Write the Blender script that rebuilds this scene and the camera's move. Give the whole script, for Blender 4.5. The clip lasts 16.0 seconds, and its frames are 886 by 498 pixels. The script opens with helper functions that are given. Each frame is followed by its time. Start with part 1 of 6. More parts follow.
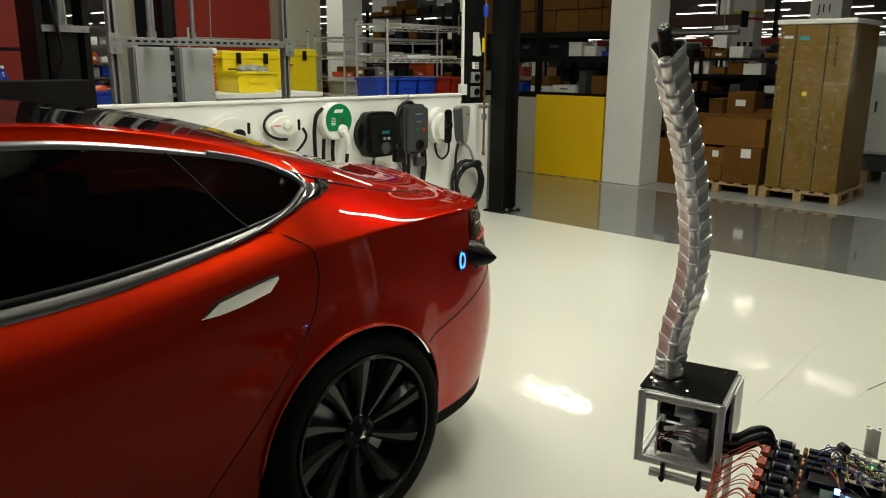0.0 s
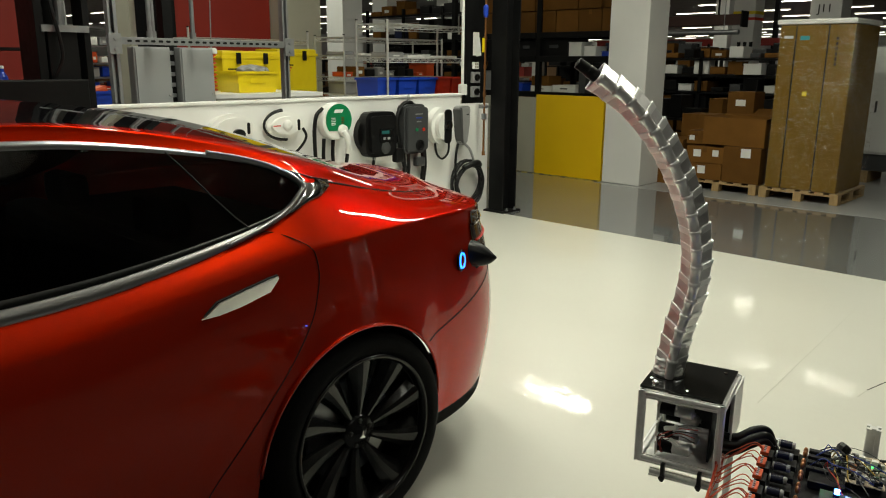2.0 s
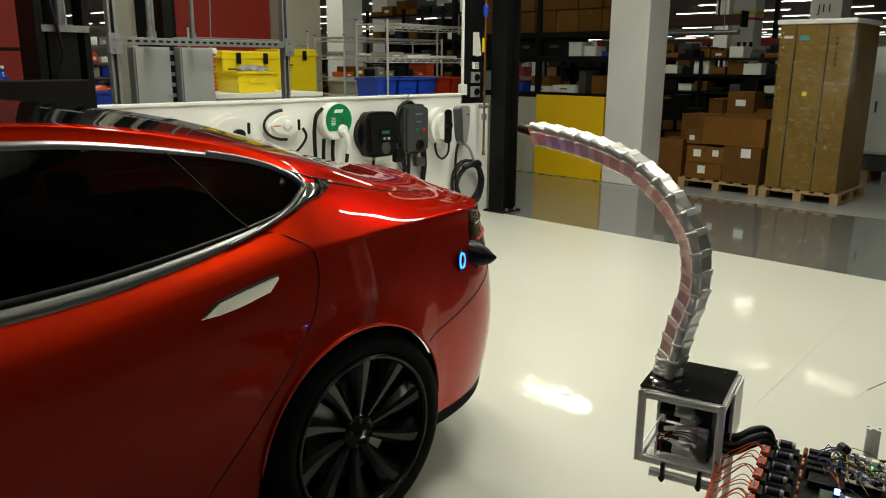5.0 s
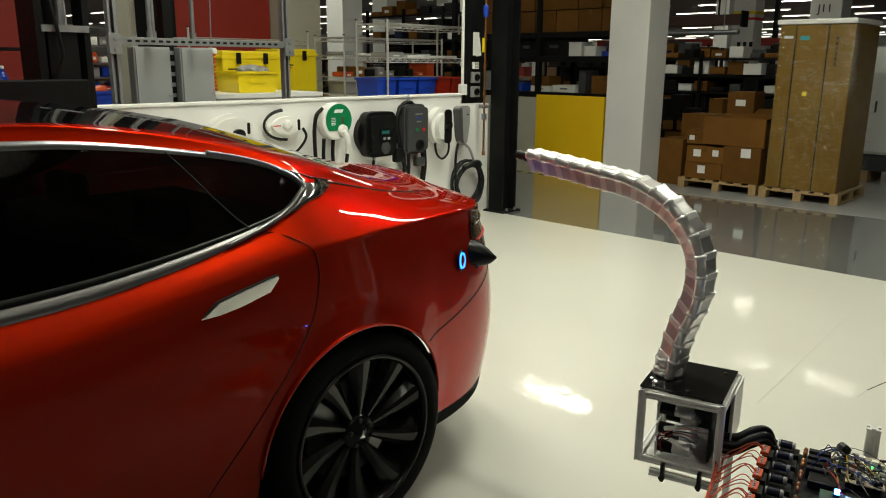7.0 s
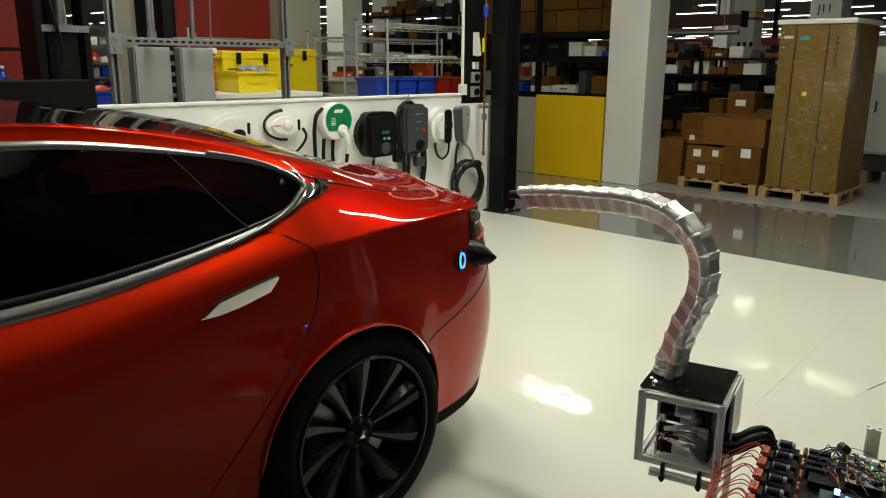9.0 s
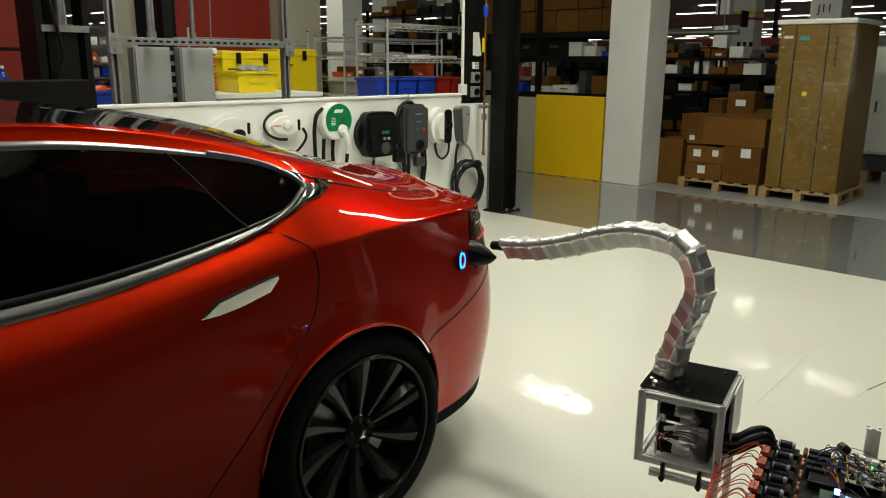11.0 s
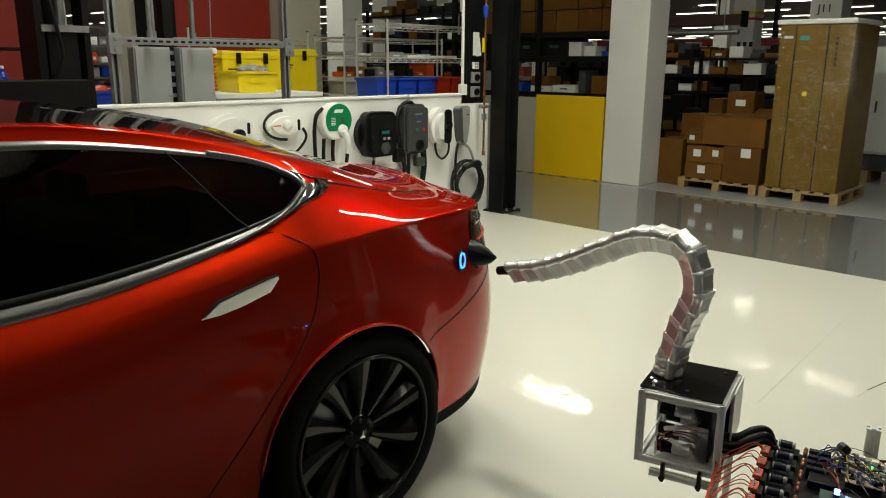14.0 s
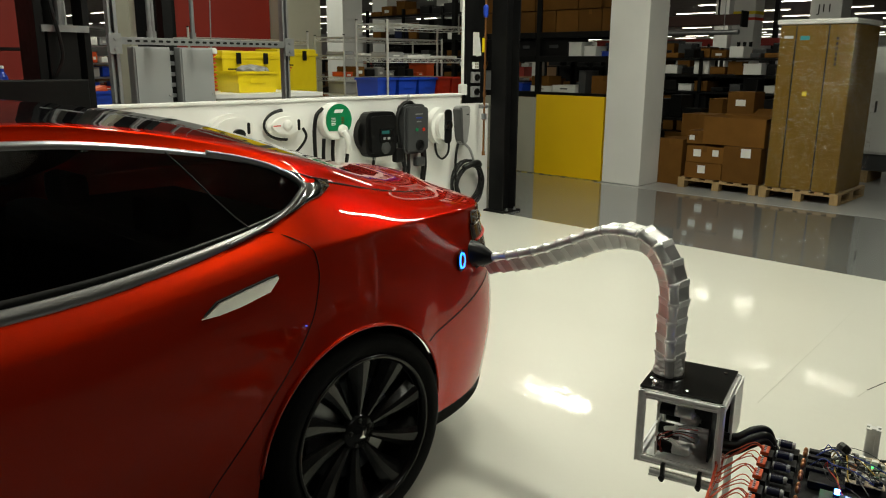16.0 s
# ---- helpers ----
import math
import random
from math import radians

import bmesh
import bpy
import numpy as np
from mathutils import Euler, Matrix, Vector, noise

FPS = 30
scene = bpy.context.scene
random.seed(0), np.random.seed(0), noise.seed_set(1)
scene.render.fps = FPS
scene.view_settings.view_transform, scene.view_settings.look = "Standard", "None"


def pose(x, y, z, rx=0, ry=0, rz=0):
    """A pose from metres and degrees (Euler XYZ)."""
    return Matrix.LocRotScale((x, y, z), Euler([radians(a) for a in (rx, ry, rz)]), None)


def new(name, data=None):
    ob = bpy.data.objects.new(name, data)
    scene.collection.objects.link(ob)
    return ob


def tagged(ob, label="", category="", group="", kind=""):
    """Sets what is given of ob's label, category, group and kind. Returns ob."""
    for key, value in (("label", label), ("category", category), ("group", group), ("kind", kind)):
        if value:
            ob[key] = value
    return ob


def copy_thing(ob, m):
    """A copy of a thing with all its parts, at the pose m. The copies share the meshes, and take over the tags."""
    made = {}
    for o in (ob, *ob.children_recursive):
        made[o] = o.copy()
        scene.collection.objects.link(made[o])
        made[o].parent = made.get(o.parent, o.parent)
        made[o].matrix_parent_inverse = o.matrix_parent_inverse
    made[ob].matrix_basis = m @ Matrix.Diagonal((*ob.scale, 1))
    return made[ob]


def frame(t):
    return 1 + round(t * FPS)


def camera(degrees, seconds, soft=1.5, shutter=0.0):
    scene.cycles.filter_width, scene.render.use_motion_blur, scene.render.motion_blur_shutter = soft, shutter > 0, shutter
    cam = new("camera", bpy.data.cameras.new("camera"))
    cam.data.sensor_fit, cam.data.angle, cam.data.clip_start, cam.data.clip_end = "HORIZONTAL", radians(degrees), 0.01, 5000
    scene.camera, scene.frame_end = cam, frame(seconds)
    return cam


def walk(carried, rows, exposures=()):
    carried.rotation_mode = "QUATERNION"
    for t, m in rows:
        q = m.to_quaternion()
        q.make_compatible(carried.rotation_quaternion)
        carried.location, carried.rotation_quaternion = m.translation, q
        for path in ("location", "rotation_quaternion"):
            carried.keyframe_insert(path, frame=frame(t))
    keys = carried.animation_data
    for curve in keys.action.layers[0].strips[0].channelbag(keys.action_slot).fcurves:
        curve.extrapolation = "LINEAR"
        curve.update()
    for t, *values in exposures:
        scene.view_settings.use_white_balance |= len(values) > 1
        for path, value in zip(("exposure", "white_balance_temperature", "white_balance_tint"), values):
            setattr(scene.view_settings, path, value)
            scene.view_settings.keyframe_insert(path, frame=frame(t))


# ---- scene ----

# ================= camera: fixed on a tripod =================
cam = camera(60.3, 16.0, soft=1.1)
CAM = pose(0, 0, 1.552, 76.3, 0, -46.4) @ pose(0, 0, 0, 0, 0, 0.4)
walk(cam, [(0.0, CAM), (16.0, CAM)], exposures=((0.0, 0.0), (16.0, 0.0)))

# ================= light: an indoor hall with fluorescent strips =================
CEIL = 4.6
world = bpy.data.worlds.new("world")
scene.world = world
world.use_nodes = True
world.node_tree.nodes["Background"].inputs[0].default_value = (0.9, 0.95, 1.0, 1)
world.node_tree.nodes["Background"].inputs[1].default_value = 0.02


def strip_lamp(x, y, power, length=2.4, width=0.18, turn=90.0, color=(0.94, 0.95, 0.78)):
    """The light of one ceiling fixture, just under its tubes."""
    data = bpy.data.lights.new("ceiling_lamp", "AREA")
    data.shape, data.size, data.size_y = "RECTANGLE", length, width
    data.energy, data.color = power, color
    ob = new("ceiling_lamp", data)
    ob.matrix_world = pose(x, y, CEIL - 0.30, 0, 0, turn)
    return ob


LAMPS = []
for lx, ly, pw, ln in ((-1.2, 3.6, 40, 2.4), (2.6, 4.0, 85, 2.4), (5.4, 3.4, 108, 2.4), (2.6, 1.70, 56, 0.6), (5.8, 0.4, 60, 0.6), (10.7, 7.2, 50, 1.6), (14.9, 4.7, 6, 1.4), (18.7, 7.8, 14, 1.6),
                       (18.5, 11.8, 60, 2.4), (23.5, 11.7, 80, 2.4), (3.6, 8.8, 75, 2.4), (-0.8, 9.5, 40, 2.4), (8.2, 12.5, 75, 2.4), (12.0, 17.0, 110, 2.4), (0.5, -1.7, 16, 2.4)):
    strip_lamp(lx, ly, pw, ln)
    LAMPS.append((lx, ly))


# ================= materials =================
def material(name, color, rough=0.5, metal=0.0, color2=None, scale=6.0, mix=0.5, bump=0.0, bump_scale=80.0,
             coat=0.0, coat_rough=0.03, rough_var=0.0, emit=0.0, spec=0.5, stretch=(1, 1, 1), random_tint=0.0, edge=None):
    """A procedural surface: two scales of noise move its colour, gloss and relief."""
    m = bpy.data.materials.new(name)
    m.use_nodes = True
    nt = m.node_tree
    b = nt.nodes["Principled BSDF"]
    b.inputs["Roughness"].default_value = rough
    b.inputs["Metallic"].default_value = metal
    b.inputs["Coat Weight"].default_value = coat
    b.inputs["Coat Roughness"].default_value = coat_rough
    b.inputs["Specular IOR Level"].default_value = spec
    if edge:
        b.inputs["Specular Tint"].default_value = (*edge, 1)
    tc = nt.nodes.new("ShaderNodeTexCoord")
    mp = nt.nodes.new("ShaderNodeMapping")
    mp.inputs["Scale"].default_value = stretch
    nt.links.new(tc.outputs["Object"], mp.inputs["Vector"])
    big = nt.nodes.new("ShaderNodeTexNoise")
    big.inputs["Scale"].default_value, big.inputs["Detail"].default_value = scale, 6
    nt.links.new(mp.outputs[0], big.inputs["Vector"])
    ramp = nt.nodes.new("ShaderNodeValToRGB")
    c2 = color2 or tuple(c * 0.82 for c in color)
    ramp.color_ramp.elements[0].position, ramp.color_ramp.elements[1].position = 0.5 - mix / 2, 0.5 + mix / 2
    ramp.color_ramp.elements[0].color, ramp.color_ramp.elements[1].color = (*c2, 1), (*color, 1)
    nt.links.new(big.outputs["Fac"], ramp.inputs[0])
    out = ramp.outputs[0]
    if random_tint:
        oi = nt.nodes.new("ShaderNodeObjectInfo")
        hs = nt.nodes.new("ShaderNodeHueSaturation")
        mr = nt.nodes.new("ShaderNodeMapRange")
        mr.inputs[3].default_value, mr.inputs[4].default_value = 1 - random_tint, 1 + random_tint
        nt.links.new(oi.outputs["Random"], mr.inputs[0])
        nt.links.new(mr.outputs[0], hs.inputs["Value"])
        nt.links.new(out, hs.inputs["Color"])
        out = hs.outputs[0]
    nt.links.new(out, b.inputs["Base Color"])
    if rough_var:
        rn = nt.nodes.new("ShaderNodeTexNoise")
        rn.inputs["Scale"].default_value, rn.inputs["Detail"].default_value = scale * 2.7, 5
        nt.links.new(mp.outputs[0], rn.inputs["Vector"])
        mr2 = nt.nodes.new("ShaderNodeMapRange")
        mr2.inputs[3].default_value, mr2.inputs[4].default_value = max(0.0, rough - rough_var), rough + rough_var
        nt.links.new(rn.outputs["Fac"], mr2.inputs[0])
        nt.links.new(mr2.outputs[0], b.inputs["Roughness"])
    if bump:
        fn = nt.nodes.new("ShaderNodeTexNoise")
        fn.inputs["Scale"].default_value, fn.inputs["Detail"].default_value = bump_scale, 3
        nt.links.new(mp.outputs[0], fn.inputs["Vector"])
        bp = nt.nodes.new("ShaderNodeBump")
        bp.inputs["Strength"].default_value, bp.inputs["Distance"].default_value = bump, 0.01
        nt.links.new(fn.outputs["Fac"], bp.inputs["Height"])
        nt.links.new(bp.outputs[0], b.inputs["Normal"])
        nt.links.new(bp.outputs[0], b.inputs["Coat Normal"])
    if emit:
        b.inputs["Emission Color"].default_value = (*color, 1)
        b.inputs["Emission Strength"].default_value = emit
    return m


RED = material("red_car_paint", (0.47, 0.0155, 0.0008), 0.38, 0.68, (0.42, 0.0135, 0.0006), 300, 0.6, coat=1.0, coat_rough=0.015, spec=0.0, edge=(0.5, 0.02, 0.002))
HANDLE = material("brushed_handle_metal", (0.92, 0.91, 0.88), 0.30, 1.0, (0.86, 0.85, 0.83), 30)
GLASSBLACK = material("tinted_glass", (0.004, 0.004, 0.005), 0.02, 0.0, (0.003, 0.003, 0.004), 3)
CHROME = material("satin_chrome", (0.44, 0.44, 0.45), 0.28, 1.0, (0.40, 0.40, 0.41), 3)
BRIGHT = material("polished_chrome", (0.85, 0.85, 0.86), 0.08, 1.0)
RUBBER = material("tyre_rubber", (0.006, 0.006, 0.006), 0.85, 0, (0.009, 0.009, 0.009), 40, spec=0.15, bump=0.15, bump_scale=200)
RIM = material("dark_grey_rim", (0.013, 0.013, 0.0135), 0.20, 0.2, (0.010, 0.010, 0.0105), 5)
BLACKPL = material("black_plastic", (0.005, 0.005, 0.0055), 0.36, 0, (0.008, 0.008, 0.008), 25, rough_var=0.1, spec=0.28)
MATTBLACK = material("matt_black_lining", (0.006, 0.006, 0.006), 0.9)
TAILRED = material("tail_lamp_lens", (0.022, 0.003, 0.004), 0.06, 0, (0.008, 0.006, 0.006), 60, coat=1.0)
BLUEGLOW = material("blue_port_ring", (0.02, 0.20, 1.0), 0.3, emit=4.0)
FOIL = material("bright_aluminium_sheet", (0.70, 0.69, 0.69), 0.34, 0.86, (0.60, 0.59, 0.60), 14, rough_var=0.08, bump=0.06, bump_scale=26)
FOILRIB = material("crumpled_foil", (0.97, 0.97, 0.96), 0.30, 0.50, (0.88, 0.88, 0.88), 20, bump=0.03, bump_scale=60)
RIBMETAL = material("polished_rib", (0.97, 0.97, 0.97), 0.22, 0.55, (0.92, 0.92, 0.92), 20)
ALU = material("anodised_aluminium", (0.86, 0.86, 0.85), 0.36, 0.35, (0.70, 0.70, 0.69), 40, rough_var=0.08)
DARKCHROME = material("dark_chrome", (0.34, 0.34, 0.345), 0.16, 1.0, (0.28, 0.28, 0.285), 9)
TEAL = material("teal_tape", (0.02, 0.30, 0.32), 0.5)
BLACKGLOSS = material("black_acrylic", (0.006, 0.006, 0.006), 0.12, 0, (0.01, 0.01, 0.01), 30)
WHITEFLOOR = material("white_epoxy_floor", (0.74, 0.73, 0.66), 0.32, 0, (0.66, 0.65, 0.58), 0.7, 0.7, bump=0.11, bump_scale=9.0, rough_var=0.06, coat=0.6, coat_rough=0.045)
GREYFLOOR = material("grey_epoxy_floor", (0.16, 0.165, 0.165), 0.09, 0, (0.12, 0.123, 0.123), 0.8, 0.6, bump=0.02, bump_scale=3.0, rough_var=0.04, coat=0.5)
WAREFLOOR = material("pale_grey_hall_floor", (0.40, 0.40, 0.40), 0.2, 0, (0.33, 0.33, 0.33), 0.6, 0.6, bump=0.02, bump_scale=3.0, rough_var=0.06)
WHITEWALL = material("white_painted_board", (0.80, 0.80, 0.78), 0.45, 0, (0.74, 0.74, 0.72), 2.5, 0.6, bump=0.03, bump_scale=120)
COLUMN = material("white_painted_column", (0.74, 0.74, 0.72), 0.5, 0, (0.66, 0.66, 0.64), 1.6, 0.5, bump=0.05, bump_scale=60)
YELLOW = material("yellow_board", (0.80, 0.52, 0.0), 0.45, 0, (0.74, 0.46, 0.0), 1.5, 0.5, bump=0.03, bump_scale=80)
BEIGE = material("beige_board", (0.42, 0.41, 0.33), 0.55, 0, (0.36, 0.35, 0.28), 1.6, 0.5)
BLACKSTEEL = material("black_steel", (0.004, 0.004, 0.0045), 0.42, 0, (0.008, 0.008, 0.008), 8, spec=0.16, rough_var=0.12, bump=0.05, bump_scale=40)
DARKWALL = material("dark_hall_wall", (0.06, 0.055, 0.05), 0.8, 0, (0.045, 0.04, 0.038), 1.2)
REDWALL = material("dark_red_wall", (0.30, 0.014, 0.004), 0.55, 0, (0.24, 0.011, 0.003), 1.4, 0.5)
CARD = material("brown_cardboard", (0.165, 0.074, 0.014), 0.85, 0, (0.125, 0.055, 0.010), 5, 0.6, spec=0.15, bump=0.06, bump_scale=60, random_tint=0.22)
WOOD = material("pallet_wood", (0.40, 0.27, 0.12), 0.7, 0, (0.28, 0.18, 0.08), 8, 0.5, stretch=(1, 6, 1), bump=0.1, bump_scale=60, random_tint=0.15)
CEILM = material("hall_ceiling", (0.42, 0.40, 0.36), 0.85, 0, (0.32, 0.30, 0.27), 1.5)
TUBE = material("fluorescent_tube", (1.0, 0.94, 0.80), 0.5, emit=5.0)
GALV = material("galvanised_steel", (0.42, 0.43, 0.44), 0.40, 0.85, (0.32, 0.33, 0.34), 14, rough_var=0.12)
GREYPANEL = material("grey_cabinet_panel", (0.30, 0.31, 0.31), 0.5, 0, (0.27, 0.28, 0.28), 2.0)
WHITEPL = material("white_plastic", (0.80, 0.80, 0.77), 0.3, 0, (0.76, 0.76, 0.73), 9)
PAPER = material("white_paper", (0.78, 0.78, 0.75), 0.7)
GREENPL = material("green_plastic", (0.0, 0.20, 0.07), 0.35, 0, (0.0, 0.16, 0.055), 9)
GREYPL = material("dark_grey_plastic", (0.055, 0.057, 0.06), 0.4, 0, (0.045, 0.046, 0.048), 12)
MIDGREY = material("silver_grey_plastic", (0.32, 0.32, 0.32), 0.35, 0.2, (0.27, 0.27, 0.27), 12)
YELLOWPL = material("yellow_bin_plastic", (0.80, 0.62, 0.01), 0.4, 0, (0.72, 0.54, 0.0), 6)
BLUEPL = material("blue_bin_plastic", (0.008, 0.05, 0.44), 0.4, 0, (0.006, 0.04, 0.36), 6)
REDPL = material("red_bin_plastic", (0.62, 0.03, 0.01), 0.4, 0, (0.54, 0.024, 0.008), 6)
ORANGE = material("orange_plastic", (0.62, 0.075, 0.008), 0.45)
BROWNSTEEL = material("brown_painted_steel", (0.06, 0.018, 0.010), 0.6, 0, (0.045, 0.013, 0.008), 3)
WIRE = material("chromed_wire", (0.62, 0.62, 0.60), 0.34, 0.55, (0.52, 0.52, 0.50), 20)
CRATE = material("yellowish_crate_board", (0.185, 0.108, 0.010), 0.8, 0, (0.145, 0.084, 0.007), 3, 0.6, bump=0.05, bump_scale=50, spec=0.2)
COPPER = material("old_copper_pipe", (0.42, 0.20, 0.07), 0.35, 0.9, (0.3, 0.13, 0.05), 20)


# ================= mesh helpers =================
def part(name, bm, mat, parent=None, label="", smooth=False, m=None):
    """Links a bmesh as one mesh object, under a thing or a part."""
    me = bpy.data.meshes.new(name)
    bm.normal_update()
    bm.to_mesh(me)
    bm.free()
    for k in (mat if isinstance(mat, (list, tuple)) else [mat]):
        me.materials.append(k)
    if smooth:
        for f in me.polygons:
            f.use_smooth = True
    ob = new(name, me)
    if m is not None:
        ob.matrix_basis = m
    if parent is not None:
        ob.parent = parent
    if label:
        ob["label"] = label
    return ob


def thing(name, label, category, m=None, group="", kind=""):
    ob = new(name)
    ob.empty_display_size = 0.1
    if m is not None:
        ob.matrix_basis = m
    return tagged(ob, label, category, group, kind)


def box(x0, y0, z0, x1, y1, z1, bevel=0.0, bm=None, seg=2, m=None):
    bm = bm or bmesh.new()
    mat = Matrix.Translation(((x0 + x1) / 2, (y0 + y1) / 2, (z0 + z1) / 2)) @ Matrix.Diagonal((abs(x1 - x0), abs(y1 - y0), abs(z1 - z0), 1))
    if m is not None:
        mat = m @ mat
    r = bmesh.ops.create_cube(bm, size=1.0, matrix=mat)
    if bevel:
        es = list({e for v in r["verts"] for e in v.link_edges})
        bmesh.ops.bevel(bm, geom=es, offset=bevel, segments=seg, affect="EDGES", profile=0.6)
    return bm


def rod(a, b, r, bm=None, n=12, r2=None):
    bm = bm or bmesh.new()
    a, b = Vector(a), Vector(b)
    d = b - a
    m = Matrix.Translation((a + b) / 2) @ d.to_track_quat("Z", "Y").to_matrix().to_4x4()
    bmesh.ops.create_cone(bm, cap_ends=True, segments=n, radius1=r, radius2=r if r2 is None else r2, depth=d.length, matrix=m)
    return bm


def smooth_path(pts, n=8):
    """A Catmull-Rom curve through the points."""
    P = [Vector(p) for p in pts]
    P = [P[0] * 2 - P[1]] + P + [P[-1] * 2 - P[-2]]
    out = []
    for i in range(1, len(P) - 2):
        p0, p1, p2, p3 = P[i - 1:i + 3]
        for k in range(n):
            t = k / n
            out.append(0.5 * (2 * p1 + (p2 - p0) * t + (2 * p0 - 5 * p1 + 4 * p2 - p3) * t * t + (3 * p1 - p0 - 3 * p2 + p3) * t ** 3))
    out.append(P[-2])
    return out


def tube(pts, r, bm=None, n=8, smooth=6, flat=1.0):
    """A cable or pipe along a smooth path."""
    bm = bm or bmesh.new()
    P = smooth_path(pts, smooth) if smooth > 1 else [Vector(p) for p in pts]
    rings, up = [], Vector((0.13, 0.21, 0.97))
    for i, p in enumerate(P):
        d = (P[min(i + 1, len(P) - 1)] - P[max(i - 1, 0)]).normalized()
        a = d.cross(up)
        a = a.normalized() if a.length > 1e-4 else d.orthogonal().normalized()
        b = d.cross(a).normalized()
        up = -b if b.dot(up) < 0 else b
        a = up.cross(d).normalized()
        rings.append([bm.verts.new(p + (a * math.cos(2 * math.pi * k / n) + up * math.sin(2 * math.pi * k / n) * flat) * r) for k in range(n)])
    for q, w in zip(rings, rings[1:]):
        for k in range(n):
            bm.faces.new((q[k], q[(k + 1) % n], w[(k + 1) % n], w[k]))
    bm.faces.new(rings[0][::-1])
    bm.faces.new(rings[-1])
    return bm


def lathe(profile, bm=None, n=32, m=None, close=False):
    """A body turned round the z axis, from (radius, height) pairs."""
    bm = bm or bmesh.new()
    rings = []
    for r, z in profile:
        ring = []
        for k in range(n):
            v = Vector((r * math.cos(2 * math.pi * k / n), r * math.sin(2 * math.pi * k / n), z))
            ring.append(bm.verts.new(m @ v if m is not None else v))
        rings.append(ring)
    for q, w in zip(rings, rings[1:]):
        for k in range(n):
            bm.faces.new((q[k], q[(k + 1) % n], w[(k + 1) % n], w[k]))
    if close:
        bm.faces.new(rings[0][::-1])
        bm.faces.new(rings[-1])
    return bm


def plate(outline, depth, bm=None, m=None, bevel=0.0):
    """An outline in x and y, given thickness along z."""
    bm = bm or bmesh.new()
    vs = [bm.verts.new(m @ Vector((x, y, 0)) if m is not None else Vector((x, y, 0))) for x, y in outline]
    f = bm.faces.new(vs)
    r = bmesh.ops.extrude_face_region(bm, geom=[f])
    up = Vector((0, 0, depth))
    if m is not None:
        up = m.to_3x3() @ up
    nv = [g for g in r["geom"] if isinstance(g, bmesh.types.BMVert)]
    bmesh.ops.translate(bm, verts=nv, vec=up)
    bmesh.ops.recalc_face_normals(bm, faces=bm.faces)
    if bevel:
        top = set(nv)
        es = [e for e in bm.edges if e.verts[0] in top and e.verts[1] in top]
        bmesh.ops.bevel(bm, geom=es, offset=bevel, segments=2, affect="EDGES")
    return bm


def rounded(w, h, r, n=5):
    """The outline of a rectangle with round corners, about its centre."""
    out = []
    for cx, cy, a in ((w / 2 - r, h / 2 - r, 0), (-w / 2 + r, h / 2 - r, 90), (-w / 2 + r, -h / 2 + r, 180), (w / 2 - r, -h / 2 + r, 270)):
        for k in range(n + 1):
            t = radians(a + 90 * k / n)
            out.append((cx + r * math.cos(t), cy + r * math.sin(t)))
    return out


def ellipse(a, b, n=28):
    return [(a * math.cos(2 * math.pi * k / n), b * math.sin(2 * math.pi * k / n)) for k in range(n)]


# ================= the hall =================
def slab(name, x0, y0, z0, x1, y1, z1, mat, label, category, bevel=0.0):
    return tagged(part(name, box(x0, y0, z0, x1, y1, z1, bevel), mat), label, category, kind="structure")


HX, HY = 84.0, 70.0
slab("floor", 1.72, 0.50, -0.25, 6.22, 5.6, 0.0, WHITEFLOOR, "glossy white epoxy floor of the work bay", "floor")
# both out of view; kept dark to cut bounce and reflections on the flank
slab("floor_bay_west", -7.0, -3.0, -0.25, 1.72, 5.6, -0.001, GREYFLOOR, "unseen glossy floor under the front of the car, dark grey to darken the flank", "floor")
slab("floor_bay_south", 1.72, -3.0, -0.25, 6.22, 0.50, -0.001, GREYFLOOR, "unseen glossy floor along the bay, dark grey to darken the flank", "floor")
slab("floor_aisle", 6.22, -3.0, -0.25, 8.81, 5.6, -0.001, GREYFLOOR, "glossy grey epoxy aisle beside the white bay", "floor")
slab("floor_aisle_north", 6.22, 5.6, -0.25, 8.98, HY, -0.001, GREYFLOOR, "glossy grey epoxy aisle along the boards", "floor")
slab("floor_hall", 8.81, -3.0, -0.25, HX, 5.6, -0.003, WAREFLOOR, "pale grey polished floor of the store hall", "floor")
slab("floor_store", 8.98, 5.6, -0.25, HX, HY, -0.003, WAREFLOOR, "pale grey polished floor behind the boards", "floor")
slab("floor_workshop", -7.0, 5.6, -0.25, 6.22, HY, -0.003, WAREFLOOR, "grey floor of the workshop behind the half wall", "floor")
slab("ceiling", -7.2, -3.2, CEIL, HX, HY, CEIL + 0.2, CEILM, "pale ceiling of the hall", "ceiling")
slab("wall_south", -7.2, -3.2, -0.25, HX, -3.0, CEIL, DARKWALL, "dark wall of the bay", "wall")
slab("wall_west", -7.2, -3.0, -0.25, -7.0, HY, CEIL, DARKWALL, "dark wall behind the car", "wall")
slab("wall_east", HX, -3.2, -0.25, HX + 0.2, HY, CEIL, WHITEWALL, "far pale wall of the hall", "wall")
slab("wall_north", -7.2, HY, -0.25, HX + 0.2, HY + 0.2, CEIL, WHITEWALL, "far pale wall of the workshop", "wall")

